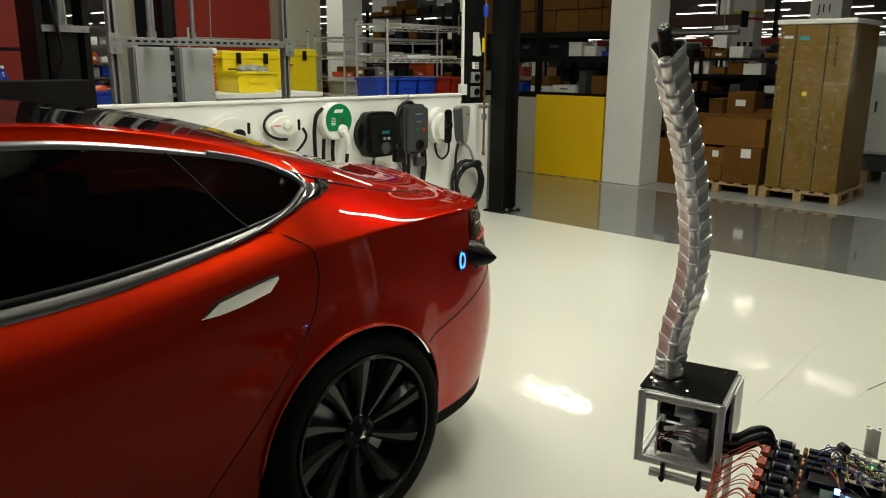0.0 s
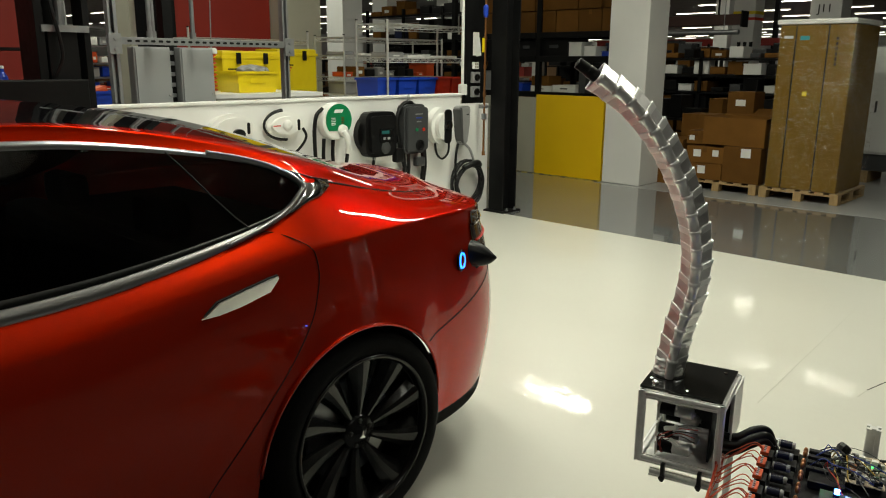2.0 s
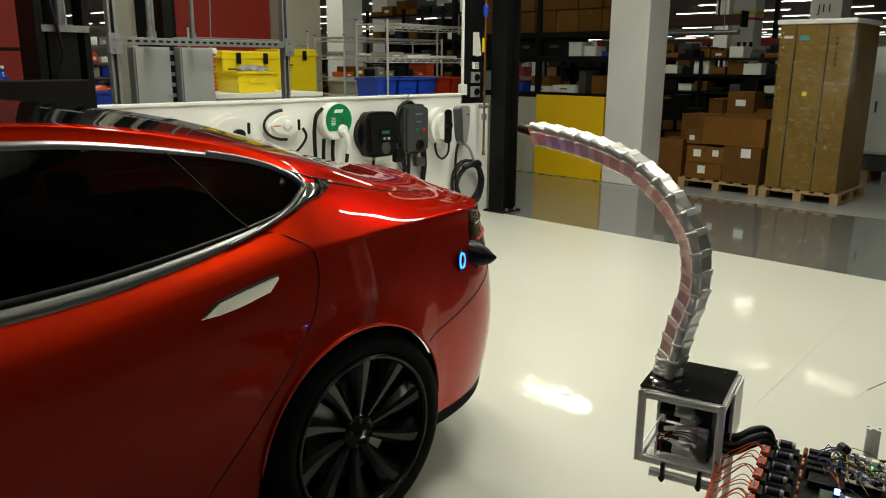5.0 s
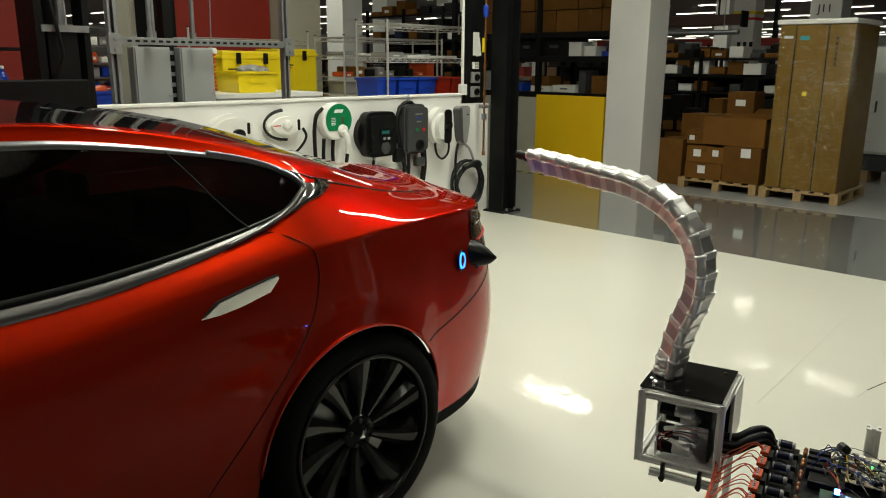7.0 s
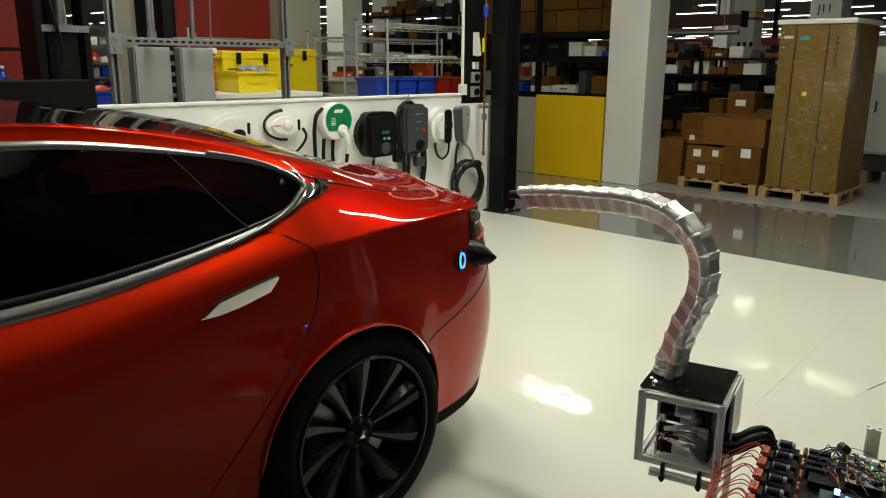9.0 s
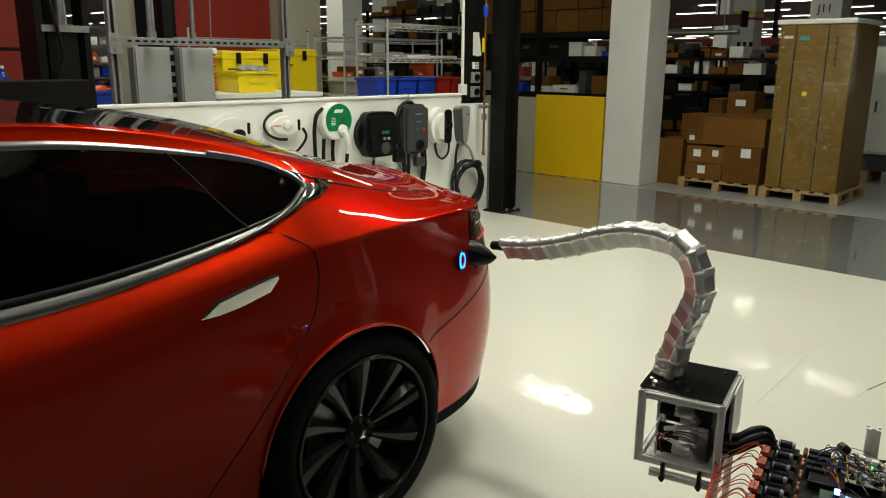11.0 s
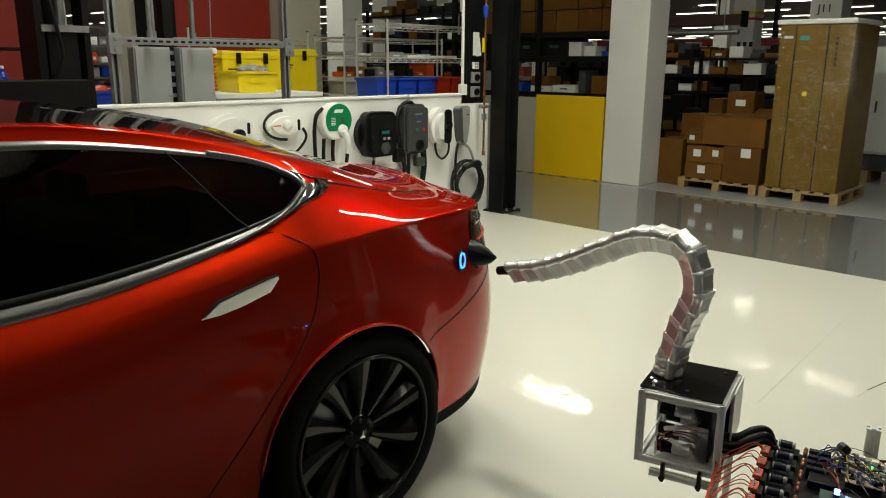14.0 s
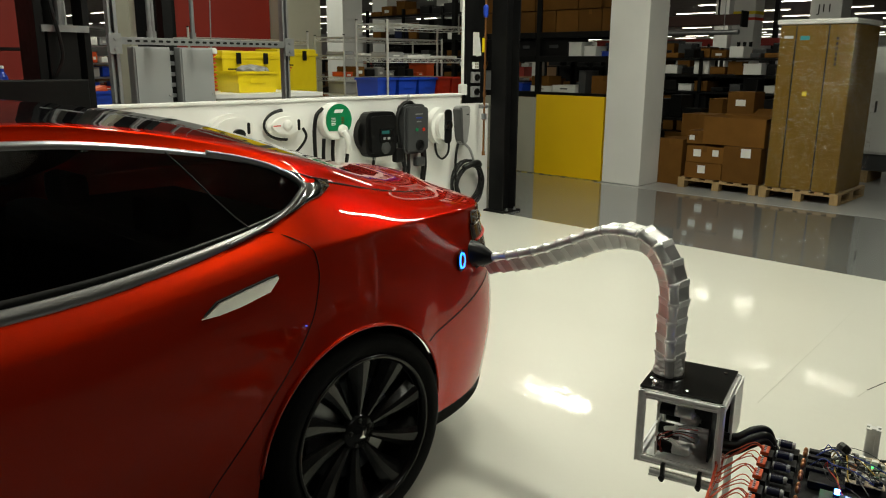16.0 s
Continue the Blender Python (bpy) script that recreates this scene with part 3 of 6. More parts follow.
# ---------- wheels ----------
def wheel_at(s, side):
    w = part("wheel", lathe([(0.001, -0.10), (0.10, -0.10), (0.12, -0.115), (0.24, -0.125), (0.252, -0.20)], n=40), BLACKPL, car, "large dark multi-spoke wheel",
             m=pose(s, side * 0.952, 0.352, -90 * side, 0, 0))
    part("tyre", lathe([(.255, -.215), (.31, -.232), (.340, -.218), (.351, -.19), (.352, -.05), (.348, -.022), (.338, .002), (.318, .011), (.296, .010), (.283, .003), (.276, -.01), (.255, -.02)], n=72), RUBBER, w, "low black tyre", smooth=True)
    part("rim", lathe([(.279, .0), (.279, .007), (.272, .010), (.265, .006), (.259, -.012), (.254, -.06), (.250, -.12)], n=72), RIM, w, "dark grey rim", smooth=True)
    part("brake_disc", lathe([(0.06, -0.088), (0.175, -0.088), (0.178, -0.098), (0.06, -0.098)], n=40), GALV, w)
    for k in range(10):
        a0 = 2 * math.pi * (k + 0.35) / 10
        bm = bmesh.new()
        rows = []
        for i in range(7):
            u = i / 6
            r = 0.052 + 0.211 * u
            a = a0 + 0.07 * u * u
            half = (0.013 + 0.042 * u ** 1.3) / r
            z = -0.040 + 0.030 * u ** 1.5
            row = []
            for q, dz in ((-1.0, -0.020), (-0.45, -0.002), (0.15, 0.002), (0.55, -0.008), (1.0, -0.035)):
                t = a + half * q
                row.append(bm.verts.new((r * math.cos(t), r * math.sin(t), z + dz * (0.45 + 0.55 * u))))
            rows.append(row)
        for p, q in zip(rows, rows[1:]):
            for j in range(4):
                bm.faces.new((p[j], q[j], q[j + 1], p[j + 1]))
        r = bmesh.ops.extrude_face_region(bm, geom=bm.faces[:])
        bmesh.ops.translate(bm, verts=[g for g in r["geom"] if isinstance(g, bmesh.types.BMVert)], vec=(0, 0, -0.018))
        bmesh.ops.recalc_face_normals(bm, faces=bm.faces)
        part("spoke", bm, RIM, w)
    hub = part("hub", lathe([(0.066, -0.06), (0.064, -0.040), (0.050, -0.030), (0.030, -0.028), (0.028, -0.022), (0.001, -0.020)], n=32), RIM, w, smooth=True)
    part("cap_mark", plate([(-0.012, 0.014), (0.012, 0.014), (0.010, 0.009), (0.003, 0.008), (0.0, -0.016), (-0.003, 0.008), (-0.010, 0.009)], 0.002, m=pose(0, 0, -0.0215, 0, 0, 170)), BRIGHT, hub, "small bright mark on the cap")
    for k in range(5):
        t = 2 * math.pi * (k + 0.3) / 5
        part("wheel_nut", lathe([(0.0095, -0.05), (0.0095, -0.030), (0.006, -0.026), (0.001, -0.026)], n=6, m=pose(0.044 * math.cos(t), 0.044 * math.sin(t), 0)), BLACKPL, hub)


for s in (0.0, FRONT_AXLE):
    for side in (-1, 1):
        wheel_at(s, side)
        bm = bmesh.new()
        rows = []
        cs = s + (ARCH_S if s == 0 else 0)
        for w in (0.99, 0.80, 0.60):
            ring = []
            for k in range(-4, 29):
                a = math.pi * max(0, min(24, k)) / 24
                q, z = cs + (ARCH_R - 0.002) * math.cos(a), ARCH_Z + (ARCH_R - 0.002) * math.sin(a) - 0.035 * max(0, -k, k - 24)
                ring.append(bm.verts.new((q, side * (min(w, flank(q, z) - 0.004) if w > 0.9 else w), z)))
            rows.append(ring)
        for p, q in zip(rows, rows[1:]):
            for k in range(32):
                bm.faces.new((p[k], p[k + 1], q[k + 1], q[k]))
        bm.faces.new(rows[-1])
        part("wheel_liner", bm, MATTBLACK, car, "black wheel arch liner")
# rounded lip of the near rear arch
part("arch_lip", tube([on_side(ARCH_S + ARCH_R * math.cos(a), ARCH_Z + ARCH_R * math.sin(a), 0.006) for a in [math.pi * k / 30 for k in range(31)]], 0.006, n=8, smooth=1), RED, car, smooth=True)

# ---------- underside and cabin ----------
part("floor_pan", box(-3.35, -0.60, 0.17, 0.86, 0.60, 0.26, 0.02), MATTBLACK, car, "black underside")
part("floor_pan", box(-2.55, -0.86, 0.17, -0.42, 0.86, 0.26, 0.02), MATTBLACK, car)
for side in (-1, 1):
    part("door_lining", box(-2.5, side * 0.80, 0.26, -0.30, side * 0.84, 0.945, 0.01), MATTBLACK, car, "black door lining")
    part("front_seat", box(-1.55, side * 0.18, 0.26, -1.40, side * 0.66, 1.02, 0.05), MATTBLACK, car, "black leather seat")
    part("head_rest", box(-1.45, side * 0.28, 1.03, -1.34, side * 0.54, 1.21, 0.04), MATTBLACK, car)
    part("rear_head_rest", box(-0.42, side * 0.26, 1.0, -0.33, side * 0.52, 1.13, 0.035), MATTBLACK, car)
part("rear_seat", box(-0.52, -0.72, 0.26, -0.36, 0.72, 1.0, 0.05), MATTBLACK, car, "black rear bench")
part("parcel_shelf", box(-0.36, -0.74, 0.93, 0.25, 0.74, 0.97, 0.01), MATTBLACK, car)

# ---------- tail lamp and charge port ----------
lamp_rows = []
for j in range(10, LEV + 1):
    row = []
    for i, (s, w, zc) in enumerate(cols):
        p = shell[min(j, LEV)][i]
        row.append((p[0] + nrm[i][0] * 0.005, p[1] + nrm[i][1] * 0.005, p[2] - (0.012 if j == LEV else 0)))
    lamp_rows.append(row)
skin(lamp_rows, TAILRED, "tail_lamp", keep=lambda a, b, j: min(a[0], b[0]) > 0.585 and a[1] > 0.30, label="dark red wrap-round tail lamp")

for z, m2 in ((0.965, BRIGHT), (0.905, REDPL)):
    run = [shell_point(i, z, 0.0085) for i in range(len(head), len(cols)) if cols[i][1] > 0.34]
    part("lamp_strip", tube(run, 0.004, n=6, smooth=1), m2, car, "bright strip of the tail lamp")

PS, PZ = 0.497, 0.853
pw = flank(PS, PZ)
slope = (flank(PS + 0.03, PZ) - flank(PS - 0.03, PZ)) / 0.06
port_n = Vector((0.42, -0.90, 0.06)).normalized()
port_m = Matrix.Translation((PS, -pw, PZ)) @ port_n.to_track_quat("Z", "Y").to_matrix().to_4x4()
port = part("charge_port", lathe([(0.001, -0.012), (0.028, -0.012), (0.032, 0.004), (0.038, 0.006), (0.041, 0.001)], n=28, m=Matrix.Scale(1.0, 4)), BLACKPL, car, "black charge port, open", m=port_m)
part("light_ring", lathe([(0.023, 0.003), (0.025, 0.0085), (0.029, 0.0085), (0.030, 0.003)], n=32), BLUEGLOW, port, "glowing blue ring round the port")
part("socket", lathe([(0.001, -0.002), (0.020, -0.002), (0.0215, 0.005), (0.024, 0.005), (0.024, -0.012)], n=24), GREYPL, port)
# the flap stands out from the body like a beak
rows = []
bm = bmesh.new()
for i in range(9):
    u = i / 8
    c = Vector((0.572, -0.850, 0.866)).lerp(Vector((0.630, -0.968, 0.846)), u)
    hz = 0.046 * (1 - u ** 3.0) + 0.004
    hx = 0.042 * (1 - u ** 2.2) + 0.004
    rows.append([bm.verts.new(c + Vector((hx * math.cos(2 * math.pi * k / 14), 0.3 * hx * math.cos(2 * math.pi * k / 14), hz * math.sin(2 * math.pi * k / 14) + (0.004 if u > 0.9 else 0)))) for k in range(14)])
for p, q in zip(rows, rows[1:]):
    for k in range(14):
        bm.faces.new((p[k], p[(k + 1) % 14], q[(k + 1) % 14], q[k]))
bm.faces.new(rows[0])
bm.faces.new(rows[-1])
bmesh.ops.recalc_face_normals(bm, faces=bm.faces)
part("port_flap", bm, BLACKPL, car, "black open charge port flap", smooth=True)

# ---------- the nose, which closes the body ----------
bm = bmesh.new()
rows = []
for i in range(7):
    u = i / 6
    rows.append([bm.verts.new((-3.86 - 0.20 * math.sin(u * math.pi / 2) + 0.10 * (abs(k - 8) / 8) ** 2 * u, (k - 8) / 8 * 0.66 * (1 - 0.10 * u), 0.74 - 0.50 * u)) for k in range(17)])
for p, q in zip(rows, rows[1:]):
    for k in range(16):
        bm.faces.new((p[k], p[k + 1], q[k + 1], q[k]))
r = bmesh.ops.extrude_face_region(bm, geom=bm.faces[:])
bmesh.ops.translate(bm, verts=[g for g in r["geom"] if isinstance(g, bmesh.types.BMVert)], vec=(0.10, 0, 0))
bmesh.ops.recalc_face_normals(bm, faces=bm.faces)
part("front_bumper", bm, RED, car, "red front bumper", smooth=True)
part("nose_plate", box(-4.075, -0.30, 0.48, -4.02, 0.30, 0.58, 0.02), BLACKPL, car, "black nose panel")


# ================= things of the hall =================
def carton(x0, y0, z0, dx, dy, dz, label, group="", open_top=False, stickers=(), turn=0.0):
    """A cardboard box with tape, flaps and paper labels; the face with the labels looks to -x."""
    t = thing("cardboard_box", label, "box", pose(x0 + dx / 2, y0 + dy / 2, z0, 0, 0, turn), group)
    hx, hy = dx / 2 - 0.004, dy / 2 - 0.004
    if open_top:
        bm = bmesh.new()
        for a in ((-hx, -hy, 0, hx, hy, 0.01), (-hx, -hy, 0.01, -hx + 0.008, hy, dz), (hx - 0.008, -hy, 0.01, hx, hy, dz), (-hx + 0.008, -hy, 0.01, hx - 0.008, -hy + 0.008, dz), (-hx + 0.008, hy - 0.008, 0.01, hx - 0.008, hy, dz)):
            box(*a, bm=bm)
        part("body", bm, CARD, t)
        part("flap", box(-hx, 0, -0.004, hx, dy * 0.45, 0.003), CARD, t, m=pose(0, -hy, dz, 160, 0, 0))
        part("flap", box(-hx, -dy * 0.45, -0.004, hx, 0, 0.003), CARD, t, m=pose(0, hy, dz, 28, 0, 0))
        part("flap", box(0, -hy, -0.004, dx * 0.42, hy, 0.003), CARD, t, m=pose(hx, 0, dz, 0, -22, 0))
    else:
        part("body", box(-hx, -hy, 0, hx, hy, dz, 0.006), CARD, t)
        part("tape", box(-hx - 0.001, -0.025, dz - 0.07, hx + 0.001, 0.025, dz + 0.0012), CARD, t)
    for sy, sz, w, h in stickers:
        part("paper_label", box(-hx - 0.003, sy - w / 2, sz - h / 2, -hx - 0.0005, sy + w / 2, sz + h / 2), PAPER, t, "white paper label")
    return t


def pallet(x0, y0, dx, dy, h=0.13):
    t = thing("pallet", "pale wooden pallet on the hall floor", "pallet", pose(x0, y0, 0), "pallets")
    for k in range(3):
        yy = (dy - 0.09) * k / 2
        part("bottom_board", box(0, yy, 0, dx, yy + 0.09, 0.018), WOOD, t)
        for i in range(3):
            xx = (dx - 0.12) * i / 2
            part("block", box(xx, yy, 0.018, xx + 0.12, yy + 0.09, h - 0.038), WOOD, t)
    for i in range(3):
        xx = (dx - 0.12) * i / 2
        part("stringer", box(xx, 0, h - 0.038, xx + 0.12, dy, h - 0.02), WOOD, t)
    n = 6
    for k in range(n):
        yy = (dy - 0.1) * k / (n - 1)
        part("top_board", box(0, yy, h - 0.02, dx, yy + 0.1, h), WOOD, t)
    return t


# ---------- boards, column and floor marks ----------
slab("wall_beige", 9.0, 6.735, 0.0, 9.05, 9.4, 1.08, BEIGE, "low beige board wall beside the aisle", "wall", 0.004)
slab("wall_yellow", 8.98, 5.60, 0.0, 9.05, 6.725, 1.125, YELLOW, "low bright yellow board wall beside the aisle", "wall", 0.004)
slab("column", 8.95, 4.99, 0.0, 9.45, 5.555, CEIL, COLUMN, "square white painted column beside the aisle", "column", 0.012)
slab("trim_floor", 8.80, -1.6, -0.002, 8.90, 4.70, 0.003, WAREFLOOR, "pale painted line along the aisle", "trim")
HAZ = material("striped_floor_tape", (0.45, 0.36, 0.05), 0.5, 0, (0.03, 0.03, 0.03), 9, 0.05)
slab("trim_tape", 8.90, 5.56, -0.001, 8.965, 9.4, 0.004, HAZ, "yellow and black floor tape under the boards", "trim")

# ---------- the black steel post ----------
post = thing("steel_post", "black steel H-section post with a base plate", "post", pose(6.34, 5.16, 0))
part("flange", box(-0.11, -0.10, 0.02, -0.09, 0.10, CEIL, 0.003), BLACKSTEEL, post)
part("flange", box(0.09, -0.10, 0.02, 0.11, 0.10, CEIL, 0.003), BLACKSTEEL, post)
part("web", box(-0.09, -0.012, 0.02, 0.09, 0.012, CEIL), BLACKSTEEL, post)
part("base_plate", box(-0.15, -0.14, 0.0, 0.15, 0.14, 0.02, 0.004), BLACKSTEEL, post)
for sx in (-1, 1):
    for sy in (-1, 1):
        part("anchor_bolt", lathe([(0.016, 0.02), (0.016, 0.035), (0.008, 0.036), (0.008, 0.05)], n=8, close=True, m=pose(sx * 0.065, sy * 0.12, 0)), GALV, post)
pipe = thing("copper_pipe", "thin copper air pipe with brass fittings on the black post", "pipe", pose(6.06, 5.20, 0))
part("tube", rod((0, 0, 0.62), (0, 0, 2.9), 0.011), COPPER, pipe)
for z in (0.62, 0.98, 1.22, 1.50, 1.78):
    part("fitting", rod((0, 0, z), (0, 0, z + 0.04), 0.017), COPPER, pipe)
part("valve", box(-0.02, -0.02, 0.99, 0.02, 0.02, 1.05, 0.005), GALV, pipe)
part("tap", rod((-0.05, 0, 1.12), (0.06, 0, 1.12), 0.012), GALV, pipe, "steel stop tap")
part("bracket", box(-0.02, -0.005, 1.10, 0.04, 0.06, 1.14, 0.003), GALV, pipe)
part("tag", box(-0.05, -0.004, 1.66, -0.015, 0.0, 1.80), YELLOWPL, pipe, "yellow tag")
part("regulator", lathe([(0.02, 2.0), (0.025, 2.02), (0.025, 2.10), (0.015, 2.12)], n=14, close=True), BLUEPL, pipe, "blue regulator")

# sockets and conduit at the end of the partition
cond = thing("conduit", "white electric conduit with a switch box above the partition", "conduit", pose(5.90, 5.36, 0))
part("duct", box(-0.013, -0.01, 1.34, 0.013, 0.01, CEIL, 0.003), WHITEPL, cond)
part("switch_box", box(-0.045, -0.03, 1.235, 0.04, 0.02, 1.345, 0.006), WHITEPL, cond, "white switch box")
part("duct_low", box(-0.013, -0.01, 1.262, 0.013, 0.0, 1.34), WHITEPL, cond)
for z, k in ((1.265, 0), (1.41, 1), (1.53, 2)):
    sk = thing("wall_socket", "grey industrial wall socket beside the black post" if k < 2 else "pale multiple wall socket beside the black post", "socket", pose(6.08, 5.345, z), "sockets")
    part("plate", box(-0.055, -0.02, -0.055, 0.055, 0.02, 0.055, 0.006) if k < 2 else box(-0.035, -0.015, -0.035, 0.035, 0.02, 0.035, 0.005), MIDGREY if k < 2 else WHITEPL, sk)
    if k < 2:
        part("socket_ring", lathe([(0.036, 0.0), (0.036, 0.014), (0.028, 0.014), (0.026, 0.004), (0.001, 0.004)], n=20, m=pose(0, -0.02, 0, 90)), BLACKPL, sk)
    else:
        for sx in (-1, 1):
            for sz in (-1, 1):
                part("outlet", box(sx * 0.015 - 0.009, -0.018, sz * 0.015 - 0.009, sx * 0.015 + 0.009, -0.0145, sz * 0.015 + 0.009), BEIGE, sk)
slab("mullion", 5.96, 5.37, 1.147, 6.25, 5.42, CEIL, BLACKSTEEL, "dark steel mullion beside the post", "wall")
sheet = thing("paper_sheet", "white paper sheets hung beside the black post", "paper", pose(6.09, 5.355, 1.63))
part("sheet", box(-0.05, -0.006, 0.0, 0.05, -0.003, 0.23), PAPER, sheet, m=pose(0, 0, 0, 0, 0, 4))
part("sheet", box(0.0, -0.012, -0.01, 0.075, -0.009, 0.17), PAPER, sheet, m=pose(0, 0, 0, 0, -8, 0))

# ---------- stacked cartons and the tall wrapped crate ----------
pallet(9.30, 3.60, 1.0, 1.02)
G = "cartons on the pallet"
carton(9.33, 4.06, 0.132, 0.5, 0.50, 0.205, "flat brown cardboard box with a white label", G, stickers=((0.02, 0.12, 0.10, 0.10),))
carton(9.32, 4.05, 0.339, 0.5, 0.50, 0.205, "flat brown cardboard box with white labels", G, stickers=((0.10, 0.12, 0.10, 0.09), (-0.14, 0.13, 0.08, 0.08)), turn=1)
carton(9.31, 3.58, 0.132, 0.5, 0.475, 0.44, "brown cardboard box with a white label", G, stickers=((-0.05, 0.37, 0.12, 0.11),))
carton(9.36, 3.56, 0.576, 0.55, 0.80, 0.34, "large open cardboard box with raised flaps", G, True, turn=-2)
carton(9.45, 4.37, 0.556, 0.4, 0.25, 0.17, "small brown cardboard box", G, stickers=((0.05, 0.08, 0.07, 0.06),))
carton(9.86, 4.06, 0.132, 0.42, 0.50, 0.42, "brown cardboard box at the back of the pallet", G)
carton(9.95, 4.50, 0.002, 0.45, 0.46, 0.90, "tall brown cardboard box behind the pallet", G)
carton(9.95, 3.98, 0.556, 0.34, 0.36, 0.66, "brown cardboard box with a white label", G, stickers=((0.0, 0.52, 0.13, 0.08),))
carton(9.45, 4.66, 0.0, 0.42, 0.36, 0.60, "low brown cardboard box beside the column", G)

pallet(9.28, 2.655, 1.0, 0.90)
crate = thing("wrapped_crate", "tall cardboard crate with black straps in clear film, on a pallet", "crate", pose(9.30, 2.70, 0.132))
part("carton", box(0, 0, 0, 0.9, 0.80, 1.87, 0.008), CRATE, crate, "tall brown cardboard")
for y in (0.27, 0.62):
    part("strap", box(-0.004, y - 0.007, 0.005, 0.904, y + 0.007, 1.874), BLACKPL, crate, "black strap")
part("lid_cover", box(-0.03, -0.02, 1.872, 0.92, 0.84, 1.93, 0.02), WHITEPL, crate, "white foam cover")
for y, z, w, h in ((0.70, 1.72, 0.10, 0.03), (0.52, 1.70, 0.10, 0.045), (0.46, 1.08, 0.05, 0.05)):
    part("sticker", box(-0.005, y - w / 2, z, -0.0015, y + w / 2, z + h), PAPER if y > 0.65 else TEAL if z > 1.2 else YELLOWPL, crate)
for k in range(6):
    part("print_mark", box(-0.003, 0.16, 1.42 + 0.055 * k, -0.001, 0.185, 1.455 + 0.055 * k), BLACKPL, crate, "dark printed mark")


def film_material():
    m = bpy.data.materials.new("clear_stretch_film")
    m.use_nodes = True
    nt = m.node_tree
    b = nt.nodes["Principled BSDF"]
    tr, mx = nt.nodes.new("ShaderNodeBsdfTransparent"), nt.nodes.new("ShaderNodeMixShader")
    ns, tc, mp = nt.nodes.new("ShaderNodeTexNoise"), nt.nodes.new("ShaderNodeTexCoord"), nt.nodes.new("ShaderNodeMapping")
    mp.inputs["Scale"].default_value = (3, 3, 14)
    mp.inputs["Rotation"].default_value = (0.35, 0.2, 0)
    ns.inputs["Scale"].default_value, ns.inputs["Detail"].default_value = 3.5, 6
    bp = nt.nodes.new("ShaderNodeBump")
    bp.inputs["Strength"].default_value, bp.inputs["Distance"].default_value = 0.9, 0.02
    nt.nodes.remove(b)
    b = nt.nodes.new("ShaderNodeBsdfGlossy")
    b.inputs["Roughness"].default_value = 0.07
    b.inputs[0].default_value = (0.95, 0.95, 0.95, 1)
    nt.links.new(tc.outputs["Object"], mp.inputs[0])
    nt.links.new(mp.outputs[0], ns.inputs["Vector"])
    nt.links.new(ns.outputs["Fac"], bp.inputs["Height"])
    nt.links.new(bp.outputs[0], b.inputs["Normal"])
    wr, rp = nt.nodes.new("ShaderNodeTexNoise"), nt.nodes.new("ShaderNodeMapRange")
    wr.inputs["Scale"].default_value, wr.inputs["Detail"].default_value, wr.inputs["Distortion"].default_value = 4.0, 5, 1.2
    rp.inputs[1].default_value, rp.inputs[2].default_value, rp.inputs[3].default_value, rp.inputs[4].default_value = 0.54, 0.70, 0.02, 0.40
    nt.links.new(mp.outputs[0], wr.inputs["Vector"])
    nt.links.new(wr.outputs["Fac"], rp.inputs[0])
    nt.links.new(rp.outputs[0], mx.inputs[0])
    nt.links.new(tr.outputs[0], mx.inputs[1])
    nt.links.new(b.outputs[0], mx.inputs[2])
    nt.links.new(mx.outputs[0], nt.nodes["Material Output"].inputs[0])
    return m


FILM = film_material()
bm = bmesh.new()
ring0 = [(-0.012, -0.05), (-0.012, 0.812), (0.912, 0.812), (0.93, -0.05)]
rows = []
for i in range(26):
    z = -0.05 + 1.93 * i / 25
    row = []
    for (x0, y0), (x1, y1) in zip(ring0, ring0[1:] + ring0[:1]):
        for k in range(8):
            u = k / 8
            d = 0.010 * noise.noise(Vector((x0 + (x1 - x0) * u, y0 + (y1 - y0) * u, z * 2)) * 4)
            row.append(bm.verts.new((x0 + (x1 - x0) * u + d * (1 if x0 > 0.5 else -1) * 0.7, y0 + (y1 - y0) * u - abs(d) * (y0 < 0), z)))
    rows.append(row)
for p, q in zip(rows, rows[1:]):
    for k in range(len(p)):
        bm.faces.new((p[k], p[(k + 1) % len(p)], q[(k + 1) % len(p)], q[k]))
part("film", bm, FILM, crate, "shiny clear stretch film")
grey = thing("narrow_cabinet", "narrow dark grey cabinet beside the tall crate", "cabinet", pose(9.98, 3.535, 0.0))
part("body", box(0, 0, 0.05, 0.42, 0.13, 1.56, 0.006), GREYPL, grey)
part("door", box(-0.014, 0.008, 0.07, -0.001, 0.122, 1.54, 0.003), GREYPL, grey)
part("plinth", box(0.03, 0.01, 0.0, 0.40, 0.12, 0.049), BLACKPL, grey)
leaf = thing("foam_block", "white foam packing block on the narrow cabinet", "foam block", pose(9.98, 3.535, 1.562))
part("block", box(0, 0, 0, 0.40, 0.11, 0.40, 0.02), WHITEPL, leaf, m=pose(0, 0.02, 0, 0, 0, 0))
part("recess", box(-0.012, 0.045, 0.06, -0.0005, 0.105, 0.34, 0.006), WHITEPL, leaf)

